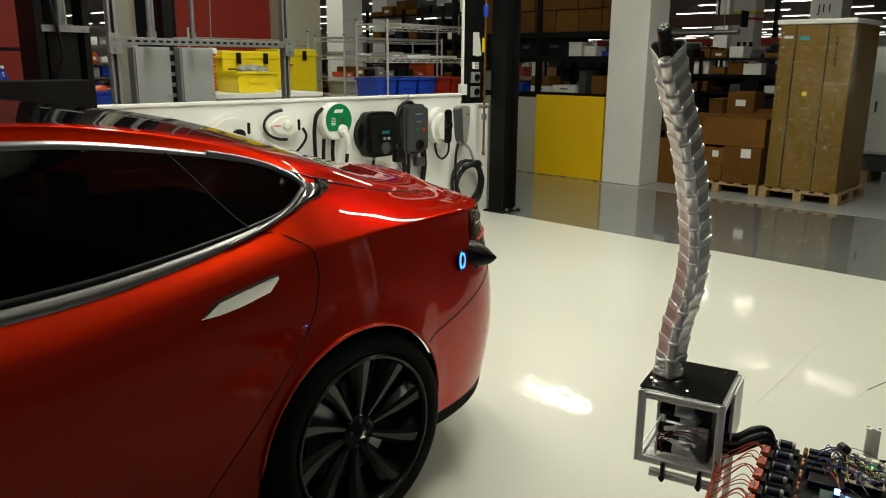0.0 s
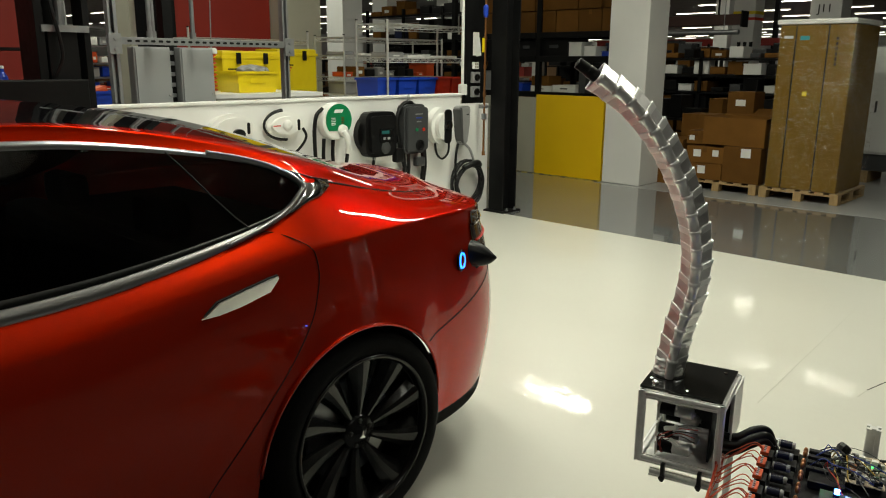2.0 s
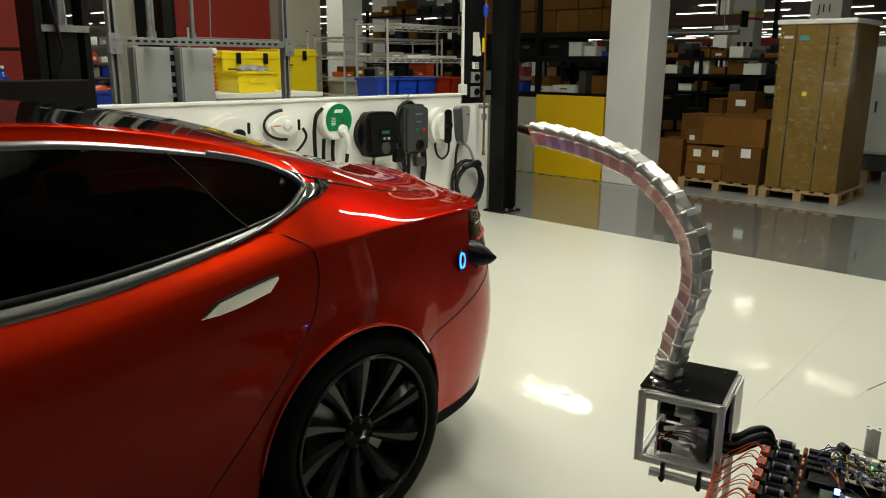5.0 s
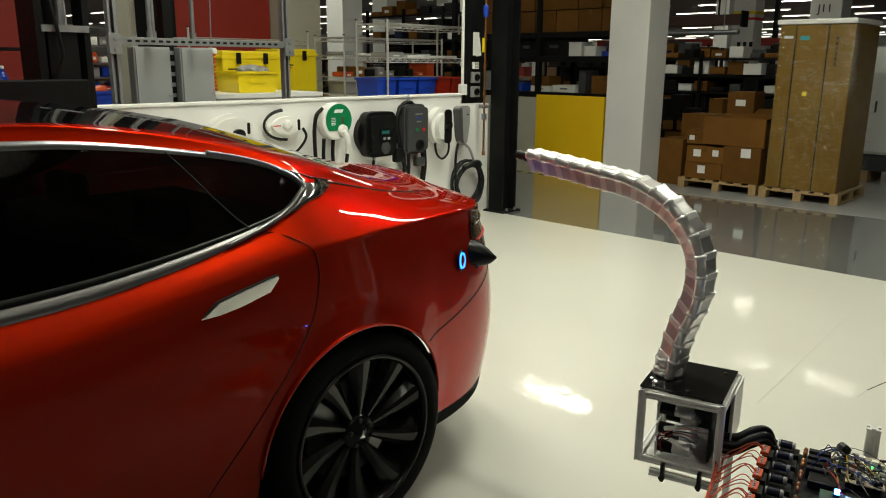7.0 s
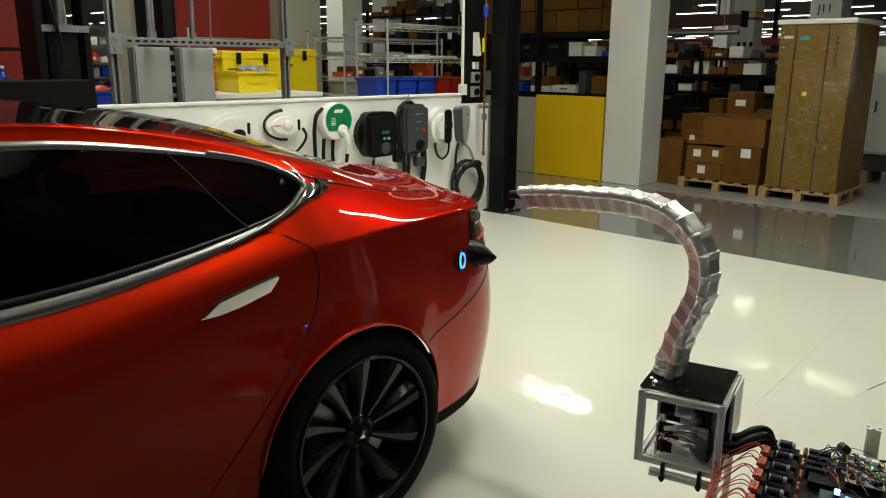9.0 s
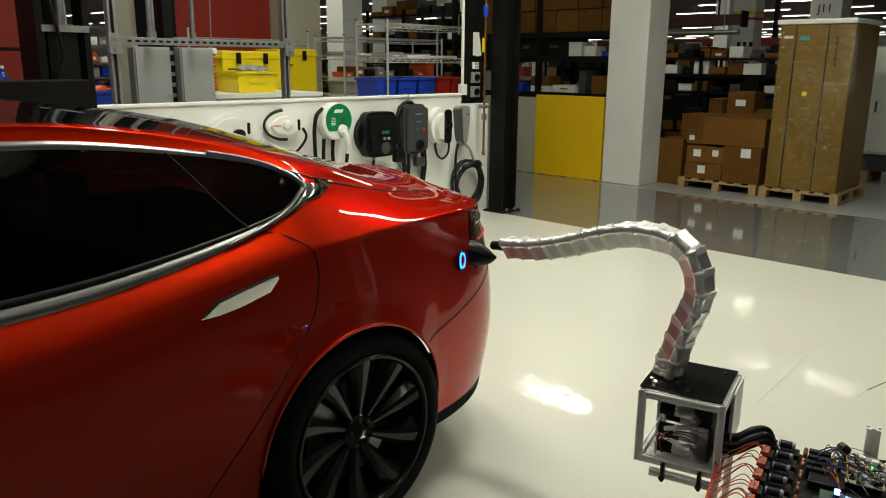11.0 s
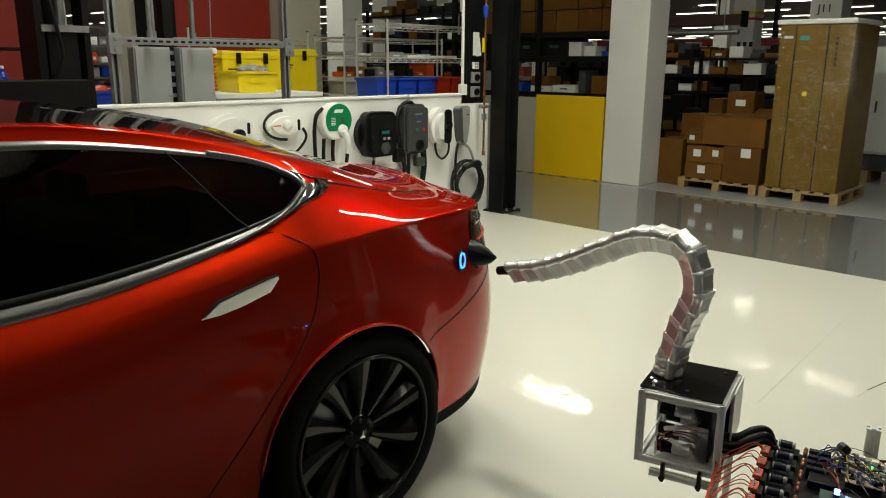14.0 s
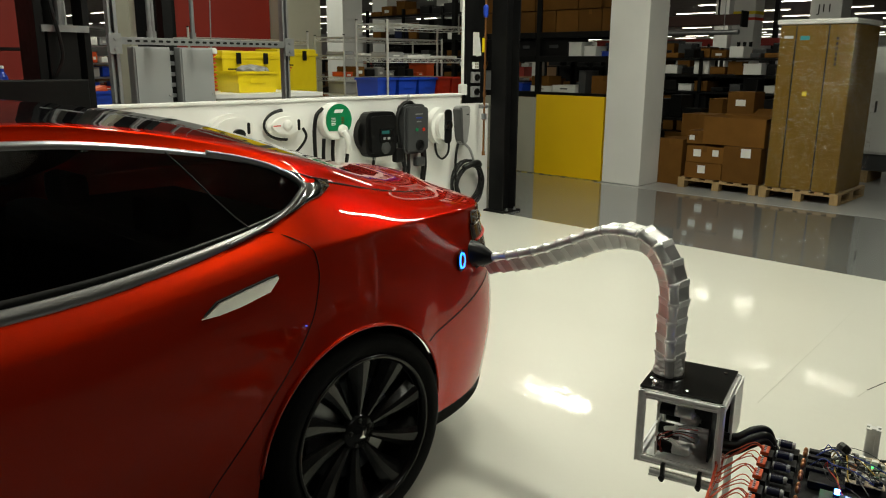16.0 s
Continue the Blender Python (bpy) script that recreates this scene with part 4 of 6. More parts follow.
cab = thing("white_cabinet", "tall white metal cabinet in the store hall", "cabinet", pose(11.5, 1.3, 0.0))
part("body", box(0, 0, 0.39, 0.7, 1.85, 1.80, 0.01), WHITEWALL, cab)
for y0 in (0.03, 0.95):
    d = part("door", box(-0.018, y0, 0.42, -0.002, y0 + 0.88, 1.77, 0.004), WHITEWALL, cab)
    part("handle", box(-0.04, y0 + 0.70, 0.95, -0.019, y0 + 0.725, 1.10, 0.004), GREYPL, d)
part("plinth", box(0.06, 0.08, 0.16, 0.66, 1.78, 0.388), GREYPL, cab)
for y in (0.1, 0.9, 1.66):
    part("skid", box(0.0, y, 0.0, 0.7, y + 0.1, 0.158), WOOD, cab)

# ---------- pallet rack behind the boards ----------
rack = thing("pallet_rack", "dark steel storage rack with brown cartons on top", "rack", pose(9.72, 5.75, 0))
for y in (0.0, 1.53, 3.3):
    for x in (0.0, 0.95):
        part("upright", box(x, y - 0.04, 0, x + 0.07, y + 0.04, 3.2, 0.004), BLACKSTEEL, rack)
for z in (1.05, 1.58, 1.93):
    for x in (-0.01, 0.96):
        part("beam", box(x, 0.045, z, x + 0.05, 1.485, z + 0.085, 0.004), BLACKSTEEL, rack)
        part("beam", box(x, 1.575, z, x + 0.05, 3.255, z + 0.085, 0.004), BLACKSTEEL, rack)
    part("shelf_board", box(0.04, 0.045, z + 0.04, 0.955, 3.25, z + 0.075), BLACKSTEEL, rack)
rnd = random.Random(11)
y = 5.80
for k in range(7):
    w = 0.40 + rnd.uniform(-0.02, 0.02)
    for lev in range(3):
        if y + w < 9.0:
            carton(9.74 + rnd.uniform(-.02, .03), y, 2.008 + 0.325 * lev, 0.55, w - 0.012, 0.315, "brown cardboard carton with a small dark mark on the rack", "cartons on the rack")
    y += w
for yy, zz, dx, dy, dz, mm, nm, lab in (
        (6.55, 1.655, 0.3, 0.22, 0.20, PAPER, "parts_bag", "white plastic bag of parts on the rack"), (6.30, 1.655, 0.3, 0.20, 0.14, WHITEPL, "parts_tray", "white parts tray on the rack"),
        (6.78, 1.655, 0.55, 0.52, 0.26, BLACKPL, "black_case", "black equipment case on the rack"), (7.35, 1.655, 0.5, 0.42, 0.25, BLACKPL, "black_case", "black equipment case on the rack"),
        (5.85, 1.655, 0.35, 0.35, 0.07, BLUEPL, "blue_tray", "blue plastic tray on the rack"), (7.85, 1.655, 0.5, 0.4, 0.27, PAPER, "white_carton", "white carton on the rack"),
        (6.62, 1.127, 0.4, 0.42, 0.10, WHITEPL, "drawer_unit", "white drawer unit with a dark label on the rack"), (7.08, 1.127, 0.4, 0.38, 0.08, WHITEPL, "drawer_unit", "low white drawer unit on the rack"),
        (7.62, 1.127, 0.3, 0.2, 0.12, BLUEPL, "blue_tray", "blue plastic tray on the rack"), (6.45, 1.127, 0.35, 0.12, 0.32, GREYPL, "grey_canister", "grey canister on the rack"),
        (8.05, 1.127, 0.4, 0.35, 0.30, MIDGREY, "grey_case", "grey case on the rack"), (7.9, 1.30, 0.01, 0.10, 0.13, PAPER, "paper_note", "white paper note"), (7.66, 1.30, 0.01, 0.12, 0.14, PAPER, "paper_note", "white paper note")):
    if nm == "paper_note":
        continue
    o = thing(nm, lab, "storage", pose(9.80, yy, zz))
    part("body", box(0, 0, 0, dx, dy, dz, min(0.012, dz / 5)), mm, o)
    part("lid", box(-0.004, -0.004, dz + 0.0005, dx + 0.004, dy + 0.004, dz + 0.012, 0.003), mm, o)
    if nm in ("drawer_unit", "black_case"):
        part("handle", box(-0.012, dy * 0.35, dz * 0.5, -0.0005, dy * 0.65, dz * 0.68, 0.002), GREYPL, o)
carton(9.80, 7.12, 1.22, 0.35, 0.33, 0.15, "flat yellowish cardboard box on the rack", "cartons on the rack")
carton(9.80, 5.90, 1.127, 0.4, 0.45, 0.26, "brown cardboard box on the rack", "cartons on the rack")
carton(10.05, 6.95, 1.655, 0.3, 0.3, 0.25, "brown cardboard box on the rack", "cartons on the rack")


# ================= chargers on the partition =================
WY = 5.298          # face of the partition


def charger(name, label, x, z):
    return thing(name, label, "wall charger", pose(x, WY, z, 90, 0, 0), "chargers on the partition")   # local x along the wall, y up, z out


def hang(points, parent, r=0.011, mat=None):
    return part("cable", tube(points, r, n=8), mat or BLACKPL, parent, "black charging cable", smooth=True)


c = charger("oval_charger", "white oval wall charger half hidden by the car", 3.16, 1.05)
part("shell", plate(ellipse(0.19, 0.115), 0.09, bevel=0.03), WHITEPL, c, smooth=False)
part("slot", plate(rounded(0.025, 0.09, 0.012), 0.004, m=pose(0.115, 0, 0.09)), BLACKPL, c)
part("holster", plate(ellipse(0.05, 0.04), 0.03, m=pose(0.02, -0.04, 0.088)), BLACKPL, c)
c = charger("oval_charger", "white oval wall charger with a black slot and cable", 3.64, 1.055)
part("shell", plate(ellipse(0.185, 0.105), 0.10, bevel=0.035), WHITEPL, c)
part("slot", plate(rounded(0.025, 0.09, 0.012), 0.004, m=pose(0.10, 0.0, 0.1)), BLACKPL, c)
part("boss", lathe([(0.045, 0.0), (0.040, 0.012), (0.015, 0.014), (0.001, 0.010)], n=20, m=pose(-0.01, 0.0, 0.10)), WHITEPL, c, smooth=True)
part("red_mark", plate(rounded(0.07, 0.008, 0.003), 0.002, m=pose(-0.11, 0, 0.1)), REDPL, c)
hang([(0.02 + 0.20 * math.cos(a), 0.118 * math.sin(a), 0.03) for a in [math.pi * (0.55 + 0.12 * k) for k in range(9)]], c, 0.016)
hang([(0.16, -0.03, 0.07), (0.185, -0.10, 0.08), (0.14, -0.18, 0.07), (0.05, -0.26, 0.05)], c)

c = charger("round_charger", "round charger with a green face and white rim", 4.15, 1.06)
part("shell", lathe([(0.155, 0.0), (0.16, 0.05), (0.155, 0.085), (0.145, 0.092), (0.001, 0.092)], n=36), WHITEPL, c)
part("green_face", plate([(x, y) for x, y in ellipse(0.138, 0.138, 36) if y > -0.10], 0.006, m=pose(0.012, 0.012, 0.092)), GREENPL, c, "green front panel")
part("mark", plate([(-0.045, -0.014), (0.045, -0.014), (0.06, 0.014), (-0.03, 0.014)], 0.002, m=pose(0.0, 0.088, 0.098)), WHITEPL, c, "white mark")
for k in range(5):
    part("text_bar", plate(rounded(0.045, 0.006, 0.002), 0.002, m=pose(-0.05, 0.03 - 0.014 * k, 0.098)), WHITEPL, c)
for k in range(3):
    part("button", plate(rounded(0.03, 0.012, 0.004), 0.003, m=pose(0.05, 0.03 - 0.02 * k, 0.098)), COPPER, c)
part("holster", lathe([(0.05, 0.092), (0.045, 0.12), (0.03, 0.125), (0.001, 0.118)], n=20, m=pose(0.045, -0.075, 0)), WHITEPL, c, smooth=True)
part("plug_grip", tube([(0.04, -0.08, 0.12), (0.06, -0.14, 0.14), (0.08, -0.22, 0.13), (0.085, -0.27, 0.11)], 0.026, n=10), WHITEPL, c, "white plug grip", smooth=True)
hang([(0.085, -0.27, 0.11), (0.09, -0.34, 0.09), (0.08, -0.45, 0.06), (0.0, -0.55, 0.05)], c, 0.016)
hang([(-0.12, 0.11, 0.04), (-0.19, 0.06, 0.05), (-0.215, -0.05, 0.05), (-0.21, -0.2, 0.04), (-0.2, -0.45, 0.04)], c, 0.017)
for dx in (-0.12, -0.02):
    hang([(dx, -0.14, 0.05), (dx - 0.01, -0.30, 0.05), (dx + 0.01, -0.5, 0.05)], c, 0.016)

c = charger("square_charger", "bulky black wall charger with rounded corners and a small screen", 4.62, 0.925)
part("coil_back", plate(ellipse(0.225, 0.20), 0.09, bevel=0.03), BLACKPL, c, "coiled black cable behind the body")
part("shell", plate(rounded(0.37, 0.40, 0.08), 0.13, m=pose(0.0, 0.0, 0.03), bevel=0.035), BLACKPL, c, smooth=False)
part("panel", plate(rounded(0.17, 0.13, 0.02), 0.006, m=pose(0.03, -0.01, 0.16)), BLACKGLOSS, c)
part("screen", plate(rounded(0.09, 0.03, 0.005), 0.004, m=pose(0.01, 0.02, 0.166)), material("dim_teal_screen", (0.02, 0.10, 0.10), 0.2), c, "small teal screen")
for k in range(2):
    part("digit_bar", plate(rounded(0.03, 0.022, 0.004), 0.003, m=pose(0.0 + 0.05 * k, -0.035, 0.166)), MIDGREY, c)
part("dial", lathe([(0.055, 0.158), (0.05, 0.17), (0.001, 0.17)], n=20, m=pose(0.02, -0.12, 0)), GREYPL, c)
part("foot_plate", plate(rounded(0.11, 0.03, 0.01), 0.03, m=pose(-0.02, -0.215, 0.10)), WHITEPL, c)
part("plug_grip", box(0.16, -0.27, 0.08, 0.25, -0.14, 0.16, 0.02), BLACKPL, c)
hang([(-0.05, -0.2, 0.08), (-0.06, -0.32, 0.07), (-0.04, -0.5, 0.06)], c, 0.014)

c = charger("tall_charger", "dark grey upright wall charger with green and red buttons", 5.07, 0.945)
part("hoop", tube([(-0.08, -0.4, 0.05), (-0.19, 0.0, 0.05), (-0.15, 0.19, 0.05), (-0.04, 0.25, 0.05), (0.05, 0.2, 0.05)], 0.022, n=10), BLACKPL, c, "thick black cable loop", smooth=True)
part("shell", plate(rounded(0.28, 0.46, 0.05), 0.11, bevel=0.02), GREYPL, c)
part("face", plate(rounded(0.26, 0.40, 0.03), 0.008, m=pose(0.02, 0.0, 0.11)), GREYPL, c)
for x, mm in ((0.0, GREENPL), (0.09, REDPL)):
    part("button", lathe([(0.016, 0.118), (0.016, 0.126), (0.001, 0.127)], n=14, m=pose(x, -0.005, 0)), mm, c)
for k in range(3):
    part("text_bar", plate(rounded(0.10 - 0.02 * k, 0.010, 0.003), 0.002, m=pose(0.03, 0.14 - 0.035 * k, 0.118)), MIDGREY if k != 1 else BLUEPL, c)
part("lock", lathe([(0.055, 0.118), (0.05, 0.132), (0.035, 0.132), (0.033, 0.122), (0.001, 0.122)], n=20, m=pose(0.04, -0.15, 0)), BLACKPL, c)
part("hook", tube([(-0.05, 0.22, 0.05), (-0.05, 0.30, 0.06), (-0.06, 0.31, 0.07)], 0.012, n=8), GALV, c)
part("plug_grip", box(0.03, -0.36, 0.03, 0.14, -0.27, 0.10, 0.02), GREYPL, c)
for dx in (-0.12, -0.06, 0.13, 0.16):
    hang([(dx, -0.2, 0.06), (dx + 0.01, -0.36, 0.06), (dx - 0.01, -0.55, 0.05)], c, 0.017)

c = charger("white_charger", "rounded white wall charger with a black centre band", 5.455, 0.95)
part("shell", plate(ellipse(0.15, 0.18), 0.13, bevel=0.05), WHITEPL, c, smooth=False)
part("band", plate(rounded(0.10, 0.33, 0.045), 0.012, m=pose(0.03, 0.0, 0.125)), BLACKPL, c, "glossy black band")
part("holster", lathe([(0.05, 0.135), (0.048, 0.15), (0.03, 0.152), (0.001, 0.145)], n=20, m=pose(0.03, 0.01, 0)), BLACKGLOSS, c)
hang([(-0.08, -0.16, 0.06), (-0.06, -0.27, 0.07), (0.02, -0.32, 0.07), (0.10, -0.26, 0.07), (0.12, -0.14, 0.06)], c, 0.011)

c = charger("slim_charger", "slim silver-grey tapered wall charger with a coiled black cable", 5.79, 0.93)
part("shell", plate([(-0.085, 0.19), (-0.04, 0.205), (0.045, 0.205), (0.085, 0.19), (0.08, 0.02), (0.05, -0.15), (0.02, -0.19), (-0.02, -0.19), (-0.045, -0.15), (-0.075, 0.02)], 0.09, bevel=0.02), MIDGREY, c)
part("side_cover", plate([(-0.095, 0.17), (-0.065, 0.19), (-0.04, -0.16), (-0.065, -0.10)], 0.10), GREYPL, c)
part("badge", plate(rounded(0.035, 0.012, 0.004), 0.002, m=pose(0.03, 0.12, 0.09)), BLACKPL, c)
coil = thing("coiled_cable", "black charging cable coiled in hanging loops on the partition", "cable", pose(5.86, WY, 0.36, 90, 0, 0))
rnd = random.Random(3)
for k in range(5):
    a0, rr_, dz = rnd.uniform(0, 6.28), 0.235 + rnd.uniform(-0.03, 0.02), 0.03 + 0.02 * k
    part("loop", tube([((rr_ * 0.92 + 0.01 * math.sin(3 * q)) * math.cos(q + a0) + rnd.uniform(-.004, .004), (rr_ * 0.95) * math.sin(q + a0) - 0.01 * k, dz) for q in [2 * math.pi * i / 12 for i in range(13)]], 0.013, n=8), BLACKPL, coil, smooth=True)
part("lead", tube([(-0.14, 0.40, 0.05), (-0.19, 0.28, 0.07), (-0.20, 0.05, 0.08), (-0.12, -0.15, 0.08)], 0.013, n=8), BLACKPL, coil, smooth=True)
part("lead", tube([(-0.06, 0.40, 0.06), (0.0, 0.33, 0.09), (0.05, 0.2, 0.10), (0.0, 0.18, 0.1)], 0.013, n=8), MIDGREY, coil, smooth=True)
part("plug_grip", tube([(-0.13, 0.16, 0.12), (-0.04, 0.19, 0.15), (0.05, 0.20, 0.15), (0.12, 0.17, 0.12)], 0.03, n=10), BLACKPL, coil, "black plug grip", smooth=True)
part("cable_tie", rod((-0.17, 0.03, 0.09), (-0.12, 0.08, 0.09), 0.012), WHITEPL, coil)
hk = charger("oval_charger", "white oval wall charger with a green face seen through the car", 1.72, 1.04)
part("shell", plate(ellipse(0.17, 0.17), 0.09, bevel=0.03), WHITEPL, hk)
part("green_face", plate(rounded(0.10, 0.16, 0.02), 0.006, m=pose(0.0, 0.02, 0.09)), GREENPL, hk)


# ================= workshop behind the partition =================
def strut(a, b, name, parent, w=0.041, mat=None):
    """A slotted steel channel between two points along one axis."""
    bm = bmesh.new()
    h = w / 2
    out = [(-h, -h), (h, -h), (h, h), (h * 0.45, h), (h * 0.45, h - 0.006), (h - 0.004, h - 0.006), (h - 0.004, -h + 0.004), (-h + 0.004, -h + 0.004), (-h + 0.004, h - 0.006), (-h * 0.45, h - 0.006), (-h * 0.45, h), (-h, h)]
    a, b = Vector(a), Vector(b)
    plate(out, (b - a).length, bm, Matrix.Translation(a) @ (b - a).to_track_quat("Z", "Y").to_matrix().to_4x4())
    return part(name, bm, mat or GALV, parent)


fr = thing("strut_frame", "galvanised steel channel frame standing behind the partition", "frame", pose(0, 0, 0))
for x in (2.40, 3.84):
    strut((x, 5.50, 0), (x, 5.50, CEIL), "upright", fr, 0.055)
    strut((x + 0.045, 5.56, 0), (x + 0.045, 5.56, CEIL), "back_upright", fr, 0.04)
bm = bmesh.new()
rl = part("cross_rail", box(2.36, 5.445, 1.665, 3.88, 5.472, 1.715, 0.002, bm=bm), GALV, fr, "slotted cross rail")
for k in range(22):
    part("slot", plate(rounded(0.034, 0.016, 0.007, 3), 0.002, m=pose(2.50 + 0.058 * k, 5.445, 1.69, 90)), BLACKPL, rl)
for x in (2.395, 3.85):
    part("bracket", box(x - 0.045, 5.436, 1.60, x + 0.045, 5.444, 1.74, 0.003), GALV, fr)
    for dz in (-0.03, 0.04):
        part("bolt", lathe([(0.012, 0.0), (0.012, 0.01), (0.001, 0.011)], n=8, m=pose(x, 5.436, 1.66 + dz, 90)), GALV, fr)
for x in (2.68, 2.705, 3.02):
    cp = thing("conduit_pipe", "galvanised conduit pipe rising from the rail", "pipe", pose(x, 5.50, 1.717))
    part("tube", rod((0, 0, 0), (0, 0, CEIL - 1.717), 0.016), GALV, cp)
    part("coupling", rod((0, 0, 0.0), (0, 0, 0.045), 0.023), GALV, cp)
for x0, x1 in ((2.60, 2.885), (2.965, 3.245)):
    cb = thing("electrical_cabinet", "plain grey electrical cabinet behind the partition", "cabinet", pose(x0, 5.62, 0), "grey cabinets")
    part("body", box(0, 0, 0.9, x1 - x0, 0.10, 1.655, 0.006), GREYPANEL, cb)
    d = part("door", box(0.008, -0.016, 0.91, x1 - x0 - 0.008, -0.001, 1.645, 0.004), GREYPANEL, cb)
    part("lock", rod((x1 - x0 - 0.03, -0.024, 1.3), (x1 - x0 - 0.03, -0.016, 1.3), 0.008), GALV, d)
    part("leg", box(0.03, 0.02, 0.0, x1 - x0 - 0.03, 0.08, 0.898), BLACKSTEEL, cb)
fg = thing("cable_tray", "dark vertical cable channel between the grey cabinets", "cable tray", pose(2.888, 5.70, 0))
part("channel", box(0, 0, 0.0, 0.075, 0.1, 2.4, 0.004), BLACKSTEEL, fg)
for k in range(5):
    part("clip", box(0.01, -0.012, 1.28 + 0.08 * k, 0.065, -0.0005, 1.31 + 0.08 * k, 0.003), GALV, fg)

tb = thing("work_table", "white topped work table behind the partition", "table", pose(3.50, 6.05, 0))
part("top", box(0, 0, 1.235, 1.15, 0.8, 1.275, 0.005), WHITEPL, tb)
part("apron", box(0.02, 0.02, 1.10, 1.13, 0.05, 1.233), WHITEPL, tb)
for x in (0.03, 1.07):
    for y in (0.06, 0.72):
        part("leg", box(x, y, 0, x + 0.05, y + 0.05, 1.233), GALV, tb)


def open_bin(name, x, y, z, dx, dy, dz, mat, label, cat="bin", group=""):
    """A stacking bin with tapering walls, a lip and a lower front."""
    o = thing(name, label, cat, pose(x, y, z), group)
    bm = bmesh.new()
    for a in ((0.0, 0.0, 0.0, dx, dy, 0.006), (0, 0, 0.006, dx, 0.006, dz), (0, dy - 0.006, 0.006, dx, dy, dz), (0, 0.006, 0.006, 0.006, dy - 0.006, dz), (dx - 0.006, 0.006, 0.006, dx, dy - 0.006, dz)):
        box(*a, bm=bm)
    for v in bm.verts:
        k = 0.90 + 0.10 * v.co.z / dz
        v.co.x, v.co.y = dx / 2 + (v.co.x - dx / 2) * k, dy / 2 + (v.co.y - dy / 2) * k
    part("body", bm, mat, o)
    lip = bmesh.new()
    for a in ((-0.012, -0.012, dz - 0.022, dx + 0.012, 0.0, dz), (-0.012, dy, dz - 0.022, dx + 0.012, dy + 0.012, dz), (-0.012, 0, dz - 0.022, 0, dy, dz), (dx, 0, dz - 0.022, dx + 0.012, dy, dz)):
        box(*a, bm=lip)
    part("lip", lip, mat, o)
    part("label_holder", box(dx * 0.3, -0.010 + 0.05 * dy * 0.5, dz * 0.45, dx * 0.7, 0.002, dz * 0.65), mat, o)
    return o


open_bin("yellow_bin", 3.80, 6.18, 1.277, 0.43, 0.36, 0.19, YELLOWPL, "bright yellow plastic parts bin on the white table")
bagm = bmesh.new()
bmesh.ops.create_icosphere(bagm, subdivisions=3, radius=0.13, matrix=pose(0, 0, 0) @ Matrix.Diagonal((1.25, 0.8, 0.45, 1)))
for v in bagm.verts:
    v.co *= 1 + 0.25 * noise.noise(v.co * 14)
bag = thing("clear_bag", "crumpled clear plastic bag in the yellow bin", "bag", pose(4.08, 6.36, 1.47))
part("bag", bagm, MIDGREY, bag)
for x0, y0, x1, z1, nm in ((4.14, 7.0, 4.90, 1.66, 0), (5.20, 7.6, 5.76, 1.70, 1)):
    yb = thing("yellow_case", "large yellow equipment case with dark latches", "case", pose(x0, y0, 0.8))
    part("body", box(0, 0, 0, x1 - x0, 0.45, z1 - 0.80, 0.02), YELLOWPL, yb)
    part("rim", box(-0.012, -0.012, z1 - 0.88, x1 - x0 + 0.012, 0.462, z1 - 0.85, 0.004), YELLOWPL, yb)
    for u in (0.2, 0.62):
        part("latch", box((x1 - x0) * u, -0.03, z1 - 0.93, (x1 - x0) * u + 0.05, -0.013, z1 - 0.82, 0.004), BLACKPL, yb)
    for k in range(4):
        part("text_bar", box(0.06, -0.003, z1 - 0.99 - 0.03 * k, 0.22 - 0.02 * k, -0.0005, z1 - 0.975 - 0.03 * k), ORANGE if k else BLACKPL, yb, "printed bar")
    bs = thing("case_stand", "dark steel stand under the yellow case", "stand", pose(x0, y0, 0))
    part("top", box(0, 0, 0.75, x1 - x0, 0.45, 0.798), BLACKSTEEL, bs)
    for u in (0.02, x1 - x0 - 0.07):
        part("leg", box(u, 0.05, 0, u + 0.05, 0.4, 0.748), BLACKSTEEL, bs)
hose = thing("orange_hose", "orange coiled air hose hanging behind the table", "hose", pose(3.97, 6.9, 0))
part("coil", tube([(0.035 * math.cos(k * 0.9), 0.035 * math.sin(k * 0.9), 1.25 + 0.0052 * k) for k in range(74)], 0.007, n=6, smooth=2), ORANGE, hose)
part("hook", tube([(0, 0, 1.62), (0.0, 0, 1.7), (0.02, 0, 2.2)], 0.006, n=6), GALV, hose)
part("knot", box(-0.05, -0.03, 1.62, 0.05, 0.03, 1.68, 0.02), WHITEPL, hose)
slab("wall_red", 4.38, 8.6, 0.0, 5.80, 8.7, CEIL, REDWALL, "dark red painted wall in the workshop", "wall")
slab("wall_red_west", 0.4, 7.2, 0.0, 2.40, 7.3, CEIL, REDWALL, "dark red painted wall beside the lift", "wall")
slab("column_west", 5.82, 8.35, 0.0, 6.42, 8.9, CEIL, BEIGE, "greyish beige column in the workshop", "column", 0.01)
slab("column_dark", 4.13, 8.3, 0.0, 4.36, 8.8, CEIL, BLACKSTEEL, "dark steel column in the workshop", "column", 0.01)
slab("column_mid", 4.15, 9.0, 0.0, 4.34, 9.4, CEIL, BEIGE, "grey concrete column in the workshop", "column", 0.01)



